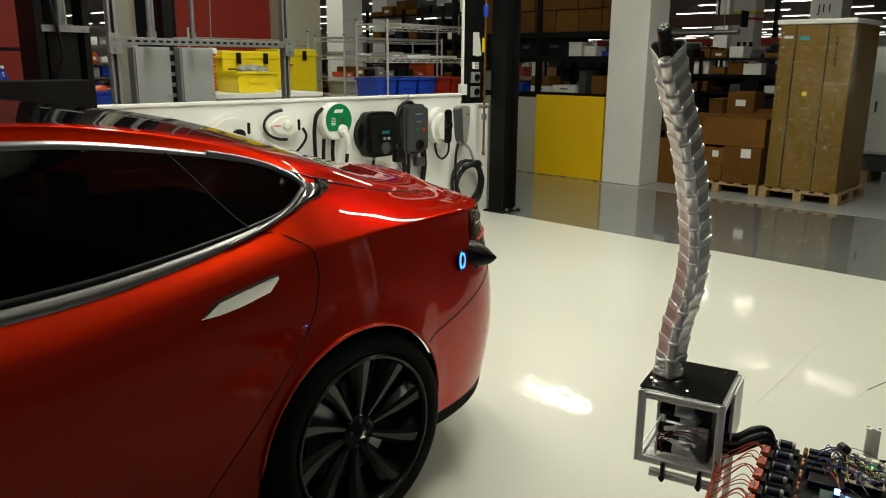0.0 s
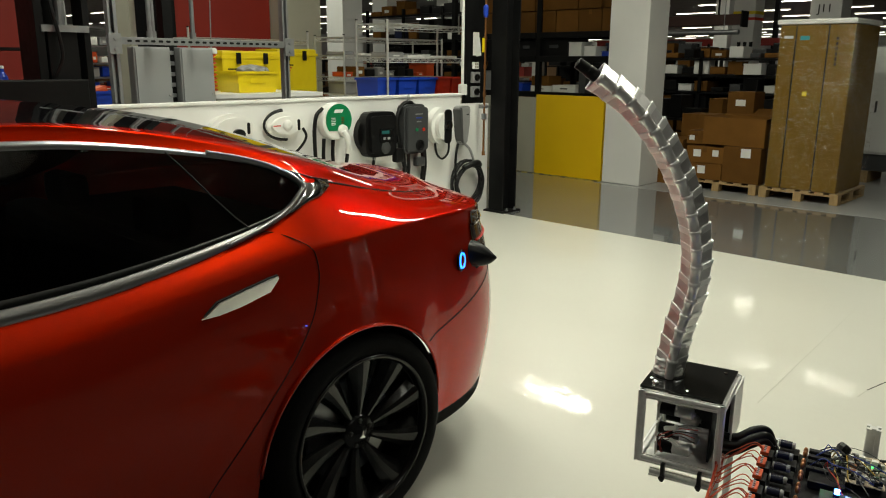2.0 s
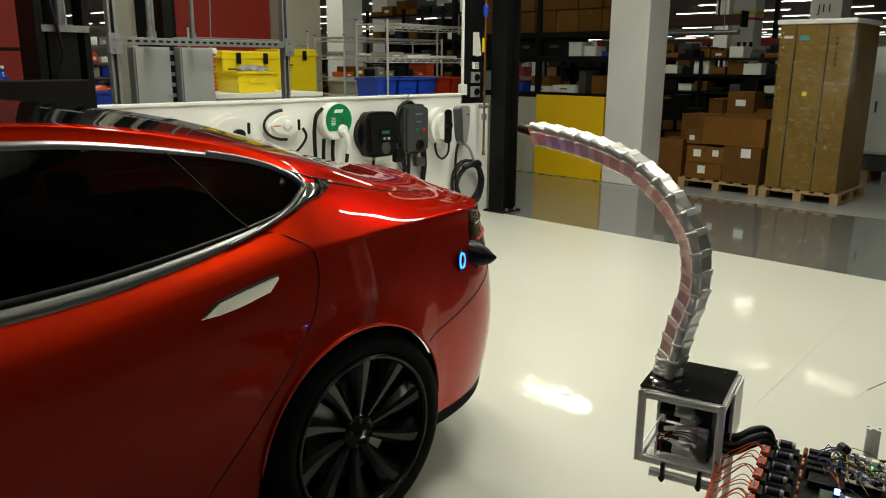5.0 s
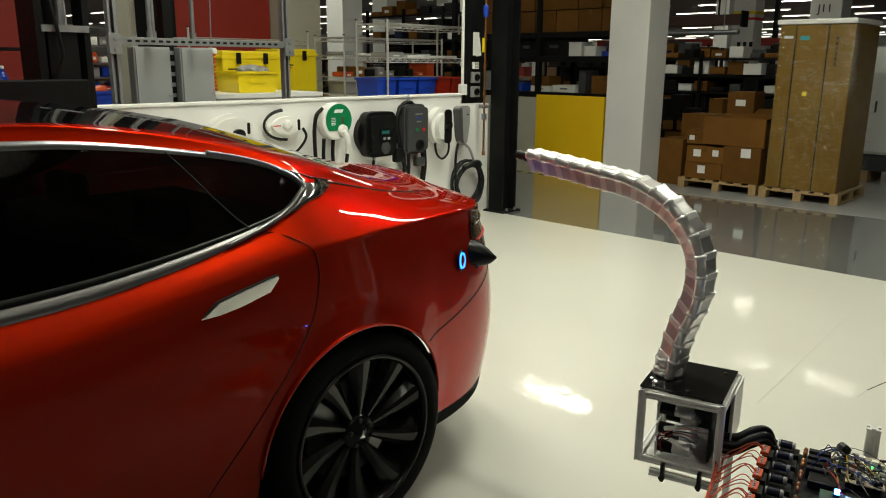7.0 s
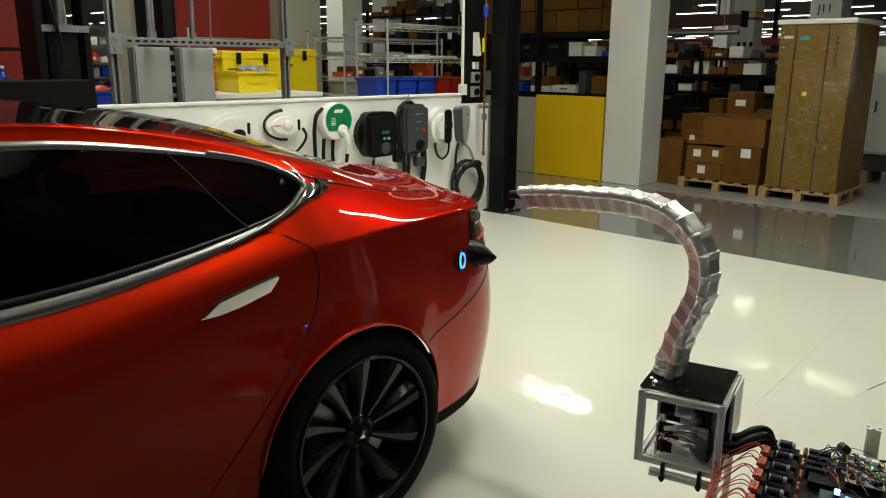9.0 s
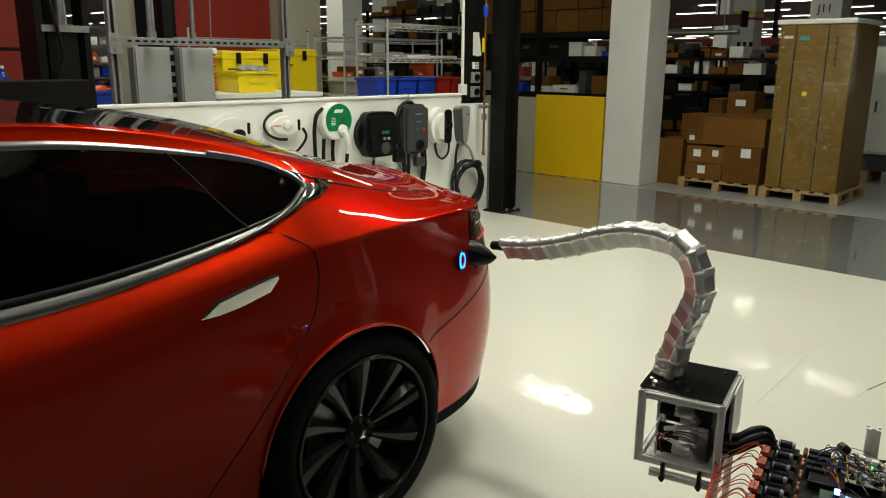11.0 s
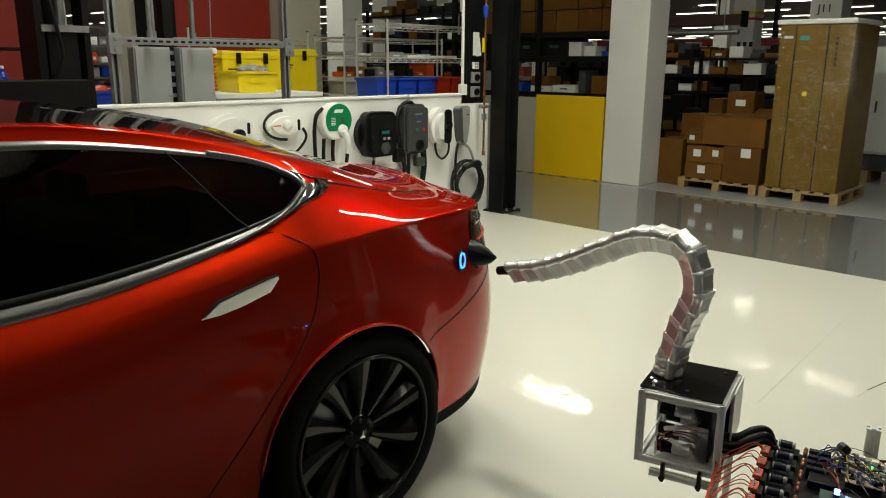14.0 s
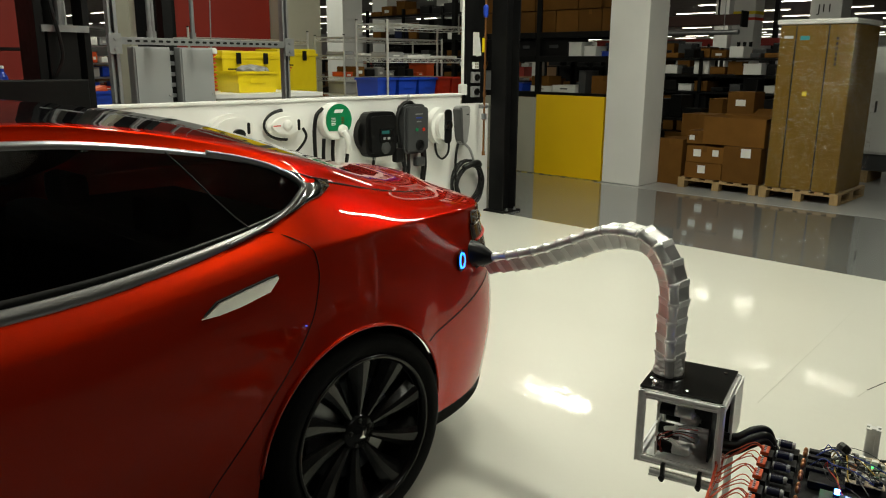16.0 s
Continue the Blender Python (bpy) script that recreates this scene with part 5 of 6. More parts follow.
def wire_rack(name, label, x0, y0, dx, dy, levels, height):
    """A chrome wire shelving unit: posts, shelf frames, wires and zig-zag edges."""
    o = thing(name, label, "shelf", pose(x0, y0, 0), "wire racks")
    for x in (0, dx):
        for y in (0, dy):
            p = part("post", rod((x, y, 0.03), (x, y, height), 0.0125), WIRE, o)
            part("cap", lathe([(0.014, height), (0.014, height + 0.012), (0.001, height + 0.014)], n=10, m=pose(x, y, 0)), BLACKPL, p)
            part("foot", rod((x, y, 0.0), (x, y, 0.03), 0.017), BLACKPL, p)
    for z in levels:
        bm = bmesh.new()
        for a, b in (((0, 0), (dx, 0)), ((dx, 0), (dx, dy)), ((dx, dy), (0, dy)), ((0, dy), (0, 0))):
            for dz in (0.0, -0.045):
                rod((*a, z + dz), (*b, z + dz), 0.0045, bm, 6)
            n = max(4, int((Vector(b) - Vector(a)).length / 0.05))
            for k in range(n):
                u, v = k / n, (k + 1) / n
                pa = Vector(a).lerp(Vector(b), u)
                pb = Vector(a).lerp(Vector(b), v)
                rod((*pa, z - (0.045 if k % 2 else 0)), (*pb, z - (0 if k % 2 else 0.045)), 0.003, bm, 4)
        for k in range(1, int(dx / 0.035)):
            rod((k * 0.035, 0, z + 0.003), (k * 0.035, dy, z + 0.003), 0.002, bm, 4)
        part("wire_shelf", bm, WIRE, o)
    return o


wire_rack("wire_rack", "chrome wire rack with coloured bins on its lower shelf", 5.39, 5.93, 1.22, 0.48, (0.5, 1.20, 1.60, 1.94), 1.98)
wire_rack("wire_rack", "chrome wire rack holding trays and orange parts", 5.86, 7.2, 1.65, 0.55, (0.6, 1.18, 1.38, 1.63, 1.84), 1.86)
wire_rack("wire_rack", "chrome wire rack beside the grey column", 4.2, 7.75, 1.55, 0.5, (0.6, 1.40, 1.80), 1.9)
for k, (x, mm, lab) in enumerate(((5.27, BLUEPL, "blue plastic parts bin on the rack"), (5.565, BLUEPL, "blue plastic parts bin on the rack"), (5.86, BLUEPL, "blue plastic parts bin on the rack"), (6.155, REDPL, "red plastic parts bin on the rack"), (6.385, REDPL, "red plastic parts bin on the rack"))):
    open_bin("parts_bin", x, 5.95, 1.21 if k else 1.21, 0.265 if k < 3 else 0.20, 0.34, 0.19, mm, lab, group="bins on the rack")
bk = thing("bin_shelf", "narrow steel shelf that carries the blue bin", "shelf", pose(5.20, 5.90, 0))
part("board", box(0, 0, 1.17, 0.16, 0.5, 1.205, 0.003), GALV, bk)
for x in (0.02, 0.11):
    part("leg", box(x, 0.2, 0, x + 0.03, 0.23, 1.168), GALV, bk)
open_bin("parts_bin", 2.79, 6.95, 1.16, 0.24, 0.30, 0.13, BLUEPL, "blue plastic bin with orange parts behind the frame")
op = thing("orange_part", "orange plastic part lying in the blue bin", "part", pose(2.91, 7.05, 1.20))
part("body", box(-0.08, -0.05, 0.0, 0.09, 0.06, 0.13, 0.03), ORANGE, op, m=pose(0, 0, 0, 0, -12, 8))
bs = thing("bin_stand", "grey steel stand under the blue bin", "stand", pose(2.75, 6.9, 0))
part("top", box(0, 0, 1.12, 0.34, 0.42, 1.157, 0.004), GALV, bs)
for x in (0.02, 0.28):
    for y in (0.02, 0.36):
        part("leg", box(x, y, 0, x + 0.035, y + 0.035, 1.119), GALV, bs)
rnd = random.Random(21)


def scatter(x0, x1, y0, y1, z, n, mats, hmax, group, where, papers=0.5):
    """Small goods along a shelf, side by side."""
    x = x0
    long_y = (y1 - y0) > (x1 - x0)
    if long_y:
        x = y0
    for k in range(n):
        w = ((y1 - y0) if long_y else (x1 - x0)) / n
        d = (x1 - x0) if long_y else (y1 - y0)
        a, b, h = w * rnd.uniform(0.55, 0.95), d * rnd.uniform(0.45, 0.9), hmax * rnd.uniform(0.25, 1.0)
        mm, nm, col = rnd.choice(mats)
        o = thing(nm, col + " on " + where, "storage", pose((x0 if long_y else x) + 0.01, (x if long_y else y0) + 0.01, z + 0.006), group)
        sx, sy = (b, a) if long_y else (a, b)
        part("body", box(0, 0, 0, sx, sy, h, min(0.012, h / 4, sx / 5, sy / 5)), mm, o)
        if rnd.random() < 0.6:
            part("lid", box(-0.004, -0.004, h + 0.0005, sx + 0.004, sy + 0.004, h + 0.012, 0.002), mm, o)
        if rnd.random() < papers:
            part("paper_label", box(-0.003, sy * 0.3, h * 0.3, -0.0006, sy * 0.7, h * 0.6) if long_y else box(sx * 0.3, -0.003, h * 0.3, sx * 0.7, -0.0006, h * 0.6), PAPER, o)
        x += w


GOODS = ((WHITEPL, "white_tray", "white plastic tray"), (ORANGE, "orange_part", "orange plastic part"), (BLACKPL, "black_case", "black tool case"), (MIDGREY, "grey_bin", "grey parts bin"), (CARD, "small_carton", "small brown carton"))
scatter(5.90, 7.45, 7.25, 7.7, 1.63, 6, ((WHITEPL, "white_tray", "white plastic tray"), (MIDGREY, "grey_bin", "flat grey tray")), 0.06, "trays", "the wire rack")
scatter(5.90, 7.45, 7.25, 7.7, 1.38, 9, GOODS, 0.16, "trays", "the wire rack")
scatter(5.90, 7.45, 7.25, 7.7, 1.18, 8, GOODS, 0.14, "trays", "the wire rack")
scatter(5.45, 6.55, 5.98, 6.35, 1.60, 4, ((WHITEPL, "white_tray", "flat white tray"), (MIDGREY, "grey_bin", "flat grey tray")), 0.04, "trays", "the wire rack")
scatter(4.3, 5.7, 7.8, 8.2, 1.40, 7, GOODS, 0.12, "trays", "the wire rack")

# ---------- the black vehicle lift and machine frame at the far end ----------
lift = thing("vehicle_lift", "black steel vehicle lift post with carriage and arms behind the car", "lift", pose(1.9, 5.0, 0))
part("post_side", box(-0.17, 0.0, 0.0, -0.12, 0.30, CEIL - 0.3, 0.004), BLACKSTEEL, lift)
part("post_side", box(0.11, 0.0, 0.0, 0.15, 0.16, CEIL - 0.3, 0.004), BLACKSTEEL, lift)
part("post_back", box(-0.12, 0.26, 0.0, 0.10, 0.30, CEIL - 0.3), BLACKSTEEL, lift)
part("carriage", box(-0.45, -0.06, 1.26, 0.09, -0.002, 1.44, 0.01), BLACKSTEEL, lift)
part("slider", box(-0.10, 0.02, 1.25, 0.08, 0.2, 1.75, 0.01), BLACKPL, lift)
part("perforated_bar", box(-0.14, -0.012, 1.72, 0.14, -0.001, 1.76), GALV, lift)
part("cylinder", rod((0.02, 0.12, 1.76), (0.02, 0.12, 3.2), 0.03), GALV, lift, "steel cylinder")
part("arm", box(-1.3, -0.14, 1.22, -0.45, -0.05, 1.32, 0.01), BLACKSTEEL, lift)
part("hose", tube([(-0.05, 0.1, 2.2), (-0.08, -0.02, 1.9), (-0.04, -0.03, 1.6), (-0.08, 0.0, 1.46)], 0.012, n=8), BLACKPL, lift)
part("base_plate", box(-0.3, -0.05, 0.0, 0.3, 0.36, 0.02), BLACKSTEEL, lift)
bd = thing("tool_cart", "black tool cart with coloured bottles behind the lift", "cart", pose(1.35, 6.1, 0))
part("body", box(0, 0, 0.15, 1.0, 0.5, 1.30, 0.01), BLACKSTEEL, bd)
for x in (0.08, 0.9):
    part("castor", rod((x, 0.10, 0.06), (x, 0.15, 0.06), 0.06), RUBBER, bd)
    part("castor", rod((x, 0.35, 0.06), (x, 0.40, 0.06), 0.06), RUBBER, bd)
    part("fork", box(x - 0.02, 0.09, 0.10, x + 0.02, 0.41, 0.149), GALV, bd)
part("top_shelf", box(0, 0, 1.62, 1.0, 0.5, 1.64), BLACKSTEEL, bd)
for x in (0.01, 0.96):
    part("side", box(x, 0.0, 1.30, x + 0.03, 0.5, 1.62), BLACKSTEEL, bd)
for k, (x, mm) in enumerate(((0.70, REDPL), (0.78, REDPL), (0.45, BLUEPL), (0.52, BLUEPL), (0.88, WHITEPL))):
    o = thing("spray_bottle", ("red", "red", "blue", "blue", "white")[k] + " plastic bottle on the tool cart", "bottle", pose(1.35 + x, 6.15, 1.302), "bottles")
    part("body", lathe([(0.001, 0.0), (0.035, 0.0), (0.036, 0.13), (0.02, 0.16), (0.014, 0.17), (0.014, 0.19), (0.001, 0.19)], n=14), mm, o)
    part("cap", lathe([(0.016, 0.191), (0.016, 0.21), (0.001, 0.212)], n=12), WHITEPL, o)
pn = thing("grey_duct", "grey sheet metal duct beside the lift", "duct", pose(2.11, 5.85, 0))
part("duct", box(0, 0, 0.0, 0.13, 0.20, CEIL - 0.1, 0.008), GREYPANEL, pn)
part("flange", box(-0.015, -0.015, 1.42, 0.145, 0.215, 1.45, 0.003), GALV, pn)
# shelves far behind, seen between lift and frame
fs = thing("steel_shelf", "grey steel shelf full of small coloured goods", "shelf", pose(4.1, 10.8, 0))
for x in (0.0, 1.15):
    for y in (0.0, 0.55):
        part("upright", box(x, y, 0, x + 0.04, y + 0.04, 2.1), GALV, fs)
for z in (0.6, 0.95, 1.15, 1.33, 1.52, 1.75, 2.0):
    part("board", box(0.0, -0.005, z - 0.02, 1.19, 0.6, z), GALV, fs)
MIXED = ((REDPL, "red_box", "small red plastic box"), (BLUEPL, "blue_box", "small blue plastic box"), (WHITEPL, "white_box", "small white box"), (BLACKPL, "black_box", "small black box"), (ORANGE, "orange_box", "small orange box"), (CARD, "small_carton", "small brown carton"), (MIDGREY, "grey_box", "small grey box"))
for z in (0.95, 1.15, 1.33, 1.52, 1.75):
    scatter(4.13, 5.25, 10.82, 11.3, z, 8, MIXED, 0.14, "goods on the steel shelf", "the steel shelf")



# ================= the deep hall =================
LX, LY = math.sin(radians(46.4)), math.cos(radians(46.4))      # the way that the hall opens before the bay
fixture = thing("ceiling_light", "long white fluorescent strip light under the hall ceiling", "ceiling light", pose(LAMPS[0][0], LAMPS[0][1], CEIL - 0.24), "strip lights")
part("housing", box(-0.09, -1.2, 0.0, 0.09, 1.2, 0.06, 0.01), WHITEPL, fixture)
for x in (-0.04, 0.04):
    part("lamp_tube", rod((x, -1.17, -0.022), (x, 1.17, -0.022), 0.016, n=8), TUBE, fixture, "glowing fluorescent tube")
for y in (-0.8, 0.8):
    part("hanger", rod((0, y, 0.06), (0, y, 0.24), 0.006, n=6), GALV, fixture)
spots = [(x, y) for x, y in LAMPS[1:]]
for ix in range(14):
    for iy in range(17):
        x, y = 9.5 + 5.4 * ix, 1.0 + 3.9 * iy
        u, v = x * LX + y * LY, -x * LY + y * LX
        if u > 24 and abs(v) < 0.60 * u and all(math.hypot(x - a, y - b) > 2.6 for a, b in spots):
            spots.append((x, y))
for x, y in spots:
    copy_thing(fixture, pose(x, y, CEIL - 0.24))

for k, (x, y) in enumerate(((17.9, 7.35), (14.0, 4.32), (12.0, 13.2), (18.0, 17.0), (27.0, 12.0), (9.0, 17.5), (27.0, 21.0), (36.0, 16.0), (18.0, 26.0), (4.6, 17.0), (9.75, 12.0))):
    slab("column_hall", x, y, 0.0, x + 0.5, y + 0.5, CEIL, COLUMN, "square white column in the store hall", "column", 0.01)
mk = thing("column_band", "yellow and red bands round a hall column", "marking", pose(18.15, 7.6, 2.55))
part("yellow_band", box(-0.255, -0.255, 0.13, 0.255, 0.255, 0.20), YELLOWPL, mk)
part("red_band", box(-0.255, -0.255, 0.0, 0.255, 0.255, 0.06), REDPL, mk)
ft = bpy.data.curves.new("sign", "FONT")
ft.body, ft.size, ft.extrude = "J11", 0.19, 0.002
sg = tagged(new("column_sign", ft), "dark letters J11 painted on a white hall column", "sign")
sg.matrix_basis = Matrix.Translation((13.995, 4.70, 2.42)) @ Matrix(((0, 0, -1), (-1, 0, 0), (0, 1, 0))).to_4x4()
ft.materials.append(BLACKPL)
for k in range(3):
    part("mark_bar", box(-0.258, 0.02 - 0.14 * k, -0.62, -0.252, 0.10 - 0.14 * k, -0.48), BLACKPL, mk, "dark painted mark")

bmn = thing("roof_beam", "brown steel beam hung under the hall ceiling", "beam", pose(15.0, 6.42, 2.25))
part("beam", box(0, 0, 0.06, 0.25, 6.0, 0.26, 0.01), BROWNSTEEL, bmn)
part("end_plate", box(-0.02, -0.03, 0.02, 0.27, 0.0, 0.32), BLACKSTEEL, bmn)
for y in (0.5, 5.0):
    part("hanger", rod((0.1, y, 0.26), (0.1, y, CEIL - 2.25), 0.02), BLACKSTEEL, bmn)
dp = thing("grey_pipe", "long grey pipe under the hall ceiling", "pipe", pose(14.9, 6.40, 2.17))
part("tube", rod((0, 0, 0), (0, 6.5, 0), 0.05), GALV, dp)
for y in (0.3, 4.0):
    part("hanger", rod((0, y, 0.05), (0, y, CEIL - 2.17), 0.008), GALV, dp)

DARKBLUE = material("dark_blue_bin", (0.01, 0.016, 0.06), 0.5)
STORE = ((CARD, "cardboard_box", "brown cardboard box"), (CARD, "cardboard_box", "brown cardboard box"), (BLACKPL, "black_case", "black equipment case"), (BLACKPL, "black_bin", "black storage bin"),
         (BLACKPL, "black_case", "black equipment case"), (DARKBLUE, "blue_bin", "dark blue storage bin"), (GREYPL, "grey_case", "dark grey case"), (GREYPL, "grey_case", "dark grey case"),
         (BLACKPL, "black_bin", "black storage bin"), (CARD, "cardboard_box", "brown cardboard box"), (WHITEPL, "white_box", "white box"), (BLACKPL, "black_case", "black equipment case"))


def bay_shelf(x, y0, y1, levels, label, depth=0.6):
    o = thing("storage_shelf", label, "shelf", pose(x, y0, 0), "hall shelves")
    n = max(1, round((y1 - y0) / 1.3))
    for k in range(n + 1):
        yy = (y1 - y0 - 0.05) * k / n
        for dx in (0, depth - 0.05):
            part("upright", box(dx, yy, 0, dx + 0.05, yy + 0.05, levels[-1] + 0.12), BLACKSTEEL, o)
    # added black sheet that stands in for the deep shade between the boards
    part("back_panel", box(depth, 0.0, 0.05, depth + 0.01, y1 - y0, levels[-1] * 0.8), BLACKSTEEL, o, "added black sheet for the shade behind the goods")
    for z in levels:
        part("board", box(0.0, 0.0, z - 0.035, depth, y1 - y0, z, 0.003), BLACKSTEEL, o)
    return o


for x, y0, y1, levels, dens, hm in ((12.3, 4.55, 7.2, (0.45, 0.80, 1.12, 1.40, 1.66), 9, 0.30), (14.4, 5.2, 9.0, (0.5, 0.95, 1.35, 1.75), 10, 0.36), (17.0, 8.2, 12.5, (0.5, 1.0, 1.5, 1.9), 10, 0.4),
                                    (11.2, 9.6, 13.0, (0.5, 1.0, 1.5, 2.0, 2.5), 9, 0.45), (16.5, 2.4, 4.0, (0.6, 1.2, 1.7), 4, 0.4)):
    bay_shelf(x, y0, y1, levels, "dark steel shelf crowded with boxes and bins")
    for z in levels:
        scatter(x + 0.03, x + 0.55, y0 + 0.08, y1 - 0.08, z, dens, STORE, hm * (0.9 if z < levels[-1] else 0.6), "goods on the hall shelves", "the hall shelf", 0.12)
carton(12.2, 5.0, 1.40, 0.35, 0.24, 0.14, "white flat carton on the hall shelf", "goods on the hall shelves")
wb = thing("white_box", "white box standing on the hall shelf", "storage", pose(12.18, 4.82, 1.405))
part("body", box(0, 0, 0, 0.25, 0.28, 0.15, 0.006), WHITEPL, wb)
part("lid", box(-0.004, -0.004, 0.151, 0.254, 0.284, 0.17, 0.004), WHITEPL, wb)
bench = thing("packing_table", "dark packing table with boxes before the hall shelves", "table", pose(11.3, 4.9, 0))
part("top", box(0, 0, 0.70, 0.8, 2.2, 0.74, 0.005), BLACKSTEEL, bench)
for x in (0.05, 0.7):
    for y in (0.05, 2.1):
        part("leg", box(x, y, 0, x + 0.05, y + 0.05, 0.70), BLACKSTEEL, bench)
scatter(11.33, 11.95, 5.0, 7.0, 0.742, 6, STORE, 0.34, "boxes on the packing table", "the packing table", 0.12)
scatter(11.4, 11.95, 5.0, 7.0, 0.0, 4, STORE, 0.55, "boxes under the packing table", "the floor under the packing table")
blu = thing("blue_bag", "dark blue sack under the packing table", "bag", pose(10.75, 5.0, 0.0))
bm = bmesh.new()
bmesh.ops.create_icosphere(bm, subdivisions=3, radius=0.3, matrix=pose(0, 0, 0.28) @ Matrix.Diagonal((0.8, 1, 0.95, 1)))
for v in bm.verts:
    v.co *= 1 + 0.15 * noise.noise(v.co * 7)
    v.co.z = max(0.0, v.co.z)
part("sack", bm, DARKBLUE, blu)


def island_material():
    m = material("mixed_far_goods", (0.2, 0.2, 0.2), 0.6)
    nt = m.node_tree
    ge, rp = nt.nodes.new("ShaderNodeNewGeometry"), nt.nodes.new("ShaderNodeValToRGB")
    rp.color_ramp.interpolation = "CONSTANT"
    els = rp.color_ramp.elements
    stops = ((0.0, (0.25, 0.14, 0.06)), (0.3, (0.02, 0.02, 0.02)), (0.5, (0.32, 0.20, 0.09)), (0.66, (0.5, 0.5, 0.48)), (0.76, (0.35, 0.03, 0.02)), (0.84, (0.03, 0.05, 0.2)), (0.91, (0.55, 0.12, 0.02)), (0.96, (0.7, 0.7, 0.68)))
    els[0].color = (*stops[0][1], 1)
    els[1].position, els[1].color = stops[1][0], (*stops[1][1], 1)
    for pos, c in stops[2:]:
        els.new(pos).color = (*c, 1)
    nt.links.new(ge.outputs["Random Per Island"], rp.inputs[0])
    nt.links.new(rp.outputs[0], nt.nodes["Principled BSDF"].inputs["Base Color"])
    return m


rnd = random.Random(77)
bm = bmesh.new()
for k in range(60):
    x0, y0 = rnd.uniform(16, 60), rnd.uniform(4, 50)
    u, v = x0 * LX + y0 * LY, -x0 * LY + y0 * LX
    if u < 19 or abs(v) > 0.7 * u:
        continue
    ny = rnd.randint(4, 9)
    for lev in range(rnd.randint(2, 4)):
        for i in range(ny):
            w, h = rnd.uniform(0.25, 0.6), rnd.uniform(0.2, 0.5)
            box(x0, y0 + 0.62 * i, 0.02 + 0.58 * lev, x0 + 0.6, y0 + 0.62 * i + w, 0.02 + 0.58 * lev + h, bm=bm)
        box(x0 - 0.02, y0, 0.56 + 0.58 * lev, x0 + 0.62, y0 + 0.62 * ny, 0.60 + 0.58 * lev, bm=bm)
tagged(part("far_goods", bm, island_material()), "crowded shelves of goods far down the hall", "goods", kind="stuff")
slab("wall_band", HX - 0.06, 3.0, 2.2, HX - 0.02, HY - 0.5, 3.0, REDWALL, "dark red band along the far wall", "wall")
slab("wall_band_mid", 30.0, 11.0, 2.28, 30.15, 24.0, 2.55, REDWALL, "dark red panel band hung across the hall", "wall")
for y in (11.5, 17.5, 23.5):
    slab("column_band_post", 30.16, y, 0.0, 30.32, y + 0.16, CEIL, BLACKSTEEL, "thin steel post that carries the red band", "column")


# ================= the charging robot: frame, electronics and the jointed arm =================
TURN = 13.9
robot = thing("charging_robot", "jointed silver charging arm on a small aluminium-profile frame", "robot arm", pose(2.181, 0.982, 0.0, 0, 0, TURN))
# local x runs away from the camera side, y to the car; the cage is 0.29 by 0.25
ZT, ZB, PW = 0.578, 0.335, 0.022
CX, CY = 0.146, 0.129


def profile_bar(a, b, name, parent, w=PW):
    """A slotted aluminium profile between two points, along one axis."""
    bm = bmesh.new()
    h, g, d = w / 2, w * 0.16, w * 0.22
    out = []
    for k in range(4):
        t = Matrix.Rotation(radians(90 * k), 2)
        for x, y in ((h, -h + 0.002), (h, -g), (h - d, -g), (h - d, g), (h, g), (h, h - 0.002)):
            out.append(t @ Vector((x, y)))
    a, b = Vector(a), Vector(b)
    m = Matrix.Translation(a) @ (b - a).to_track_quat("Z", "Y").to_matrix().to_4x4()
    plate([(v.x, v.y) for v in out], (b - a).length, bm, m)
    return part(name, bm, ALU, parent)


for sx in (-1, 1):
    for sy in (-1, 1):
        x, y = sx * (CX - PW / 2), sy * (CY - PW / 2)
        low = 0.03 if sy < 0 else ZB
        profile_bar((x, y, low), (x, y, ZT - 0.006), "post", robot)
for z in (ZT - PW / 2 - 0.006, ZB + PW / 2):
    for sx in (-1, 1):
        profile_bar((sx * (CX - PW / 2), -CY + PW, z), (sx * (CX - PW / 2), CY - PW, z), "cross_rail", robot)
    for sy in (-1, 1):
        profile_bar((-CX + PW, sy * (CY - PW / 2), z), (CX - PW, sy * (CY - PW / 2), z), "side_rail", robot)
profile_bar((-CX + PW / 2, -CY + PW, ZB - 0.03), (-CX + PW / 2, CY - 0.05, ZB - 0.03), "cross_rail", robot)
part("top_plate", box(-CX + 0.022, -CY + 0.012, ZT - 0.005, CX + 0.004, CY + 0.002, ZT + 0.003, 0.002), BLACKGLOSS, robot, "black acrylic top plate")
bm = lathe([(0.050, 0.0), (0.046, 0.006), (0.047, 0.012), (0.043, 0.018), (0.045, 0.025), (0.041, 0.032), (0.044, 0.040), (0.040, 0.048), (0.042, 0.056), (0.038, 0.062)], n=48)
for v in bm.verts:
    k = 1 + 0.10 * noise.noise(v.co * 55) + 0.05 * noise.noise(v.co * 130)
    v.co.x, v.co.y = v.co.x * k, v.co.y * k
    v.co.z += 0.006 * noise.noise(v.co * 40 + Vector((5, 1, 2))) * min(1.0, v.co.z / 0.01)
part("foil_collar", bm, FOILRIB, robot, "crumpled foil collar", m=pose(0.012, 0.080, ZT + 0.002))
part("mount_disc", lathe([(0.001, 0.006), (0.050, 0.006), (0.053, 0.003), (0.053, 0.0)], n=32), BLACKPL, robot, m=pose(0.012, 0.077, ZT + 0.002))
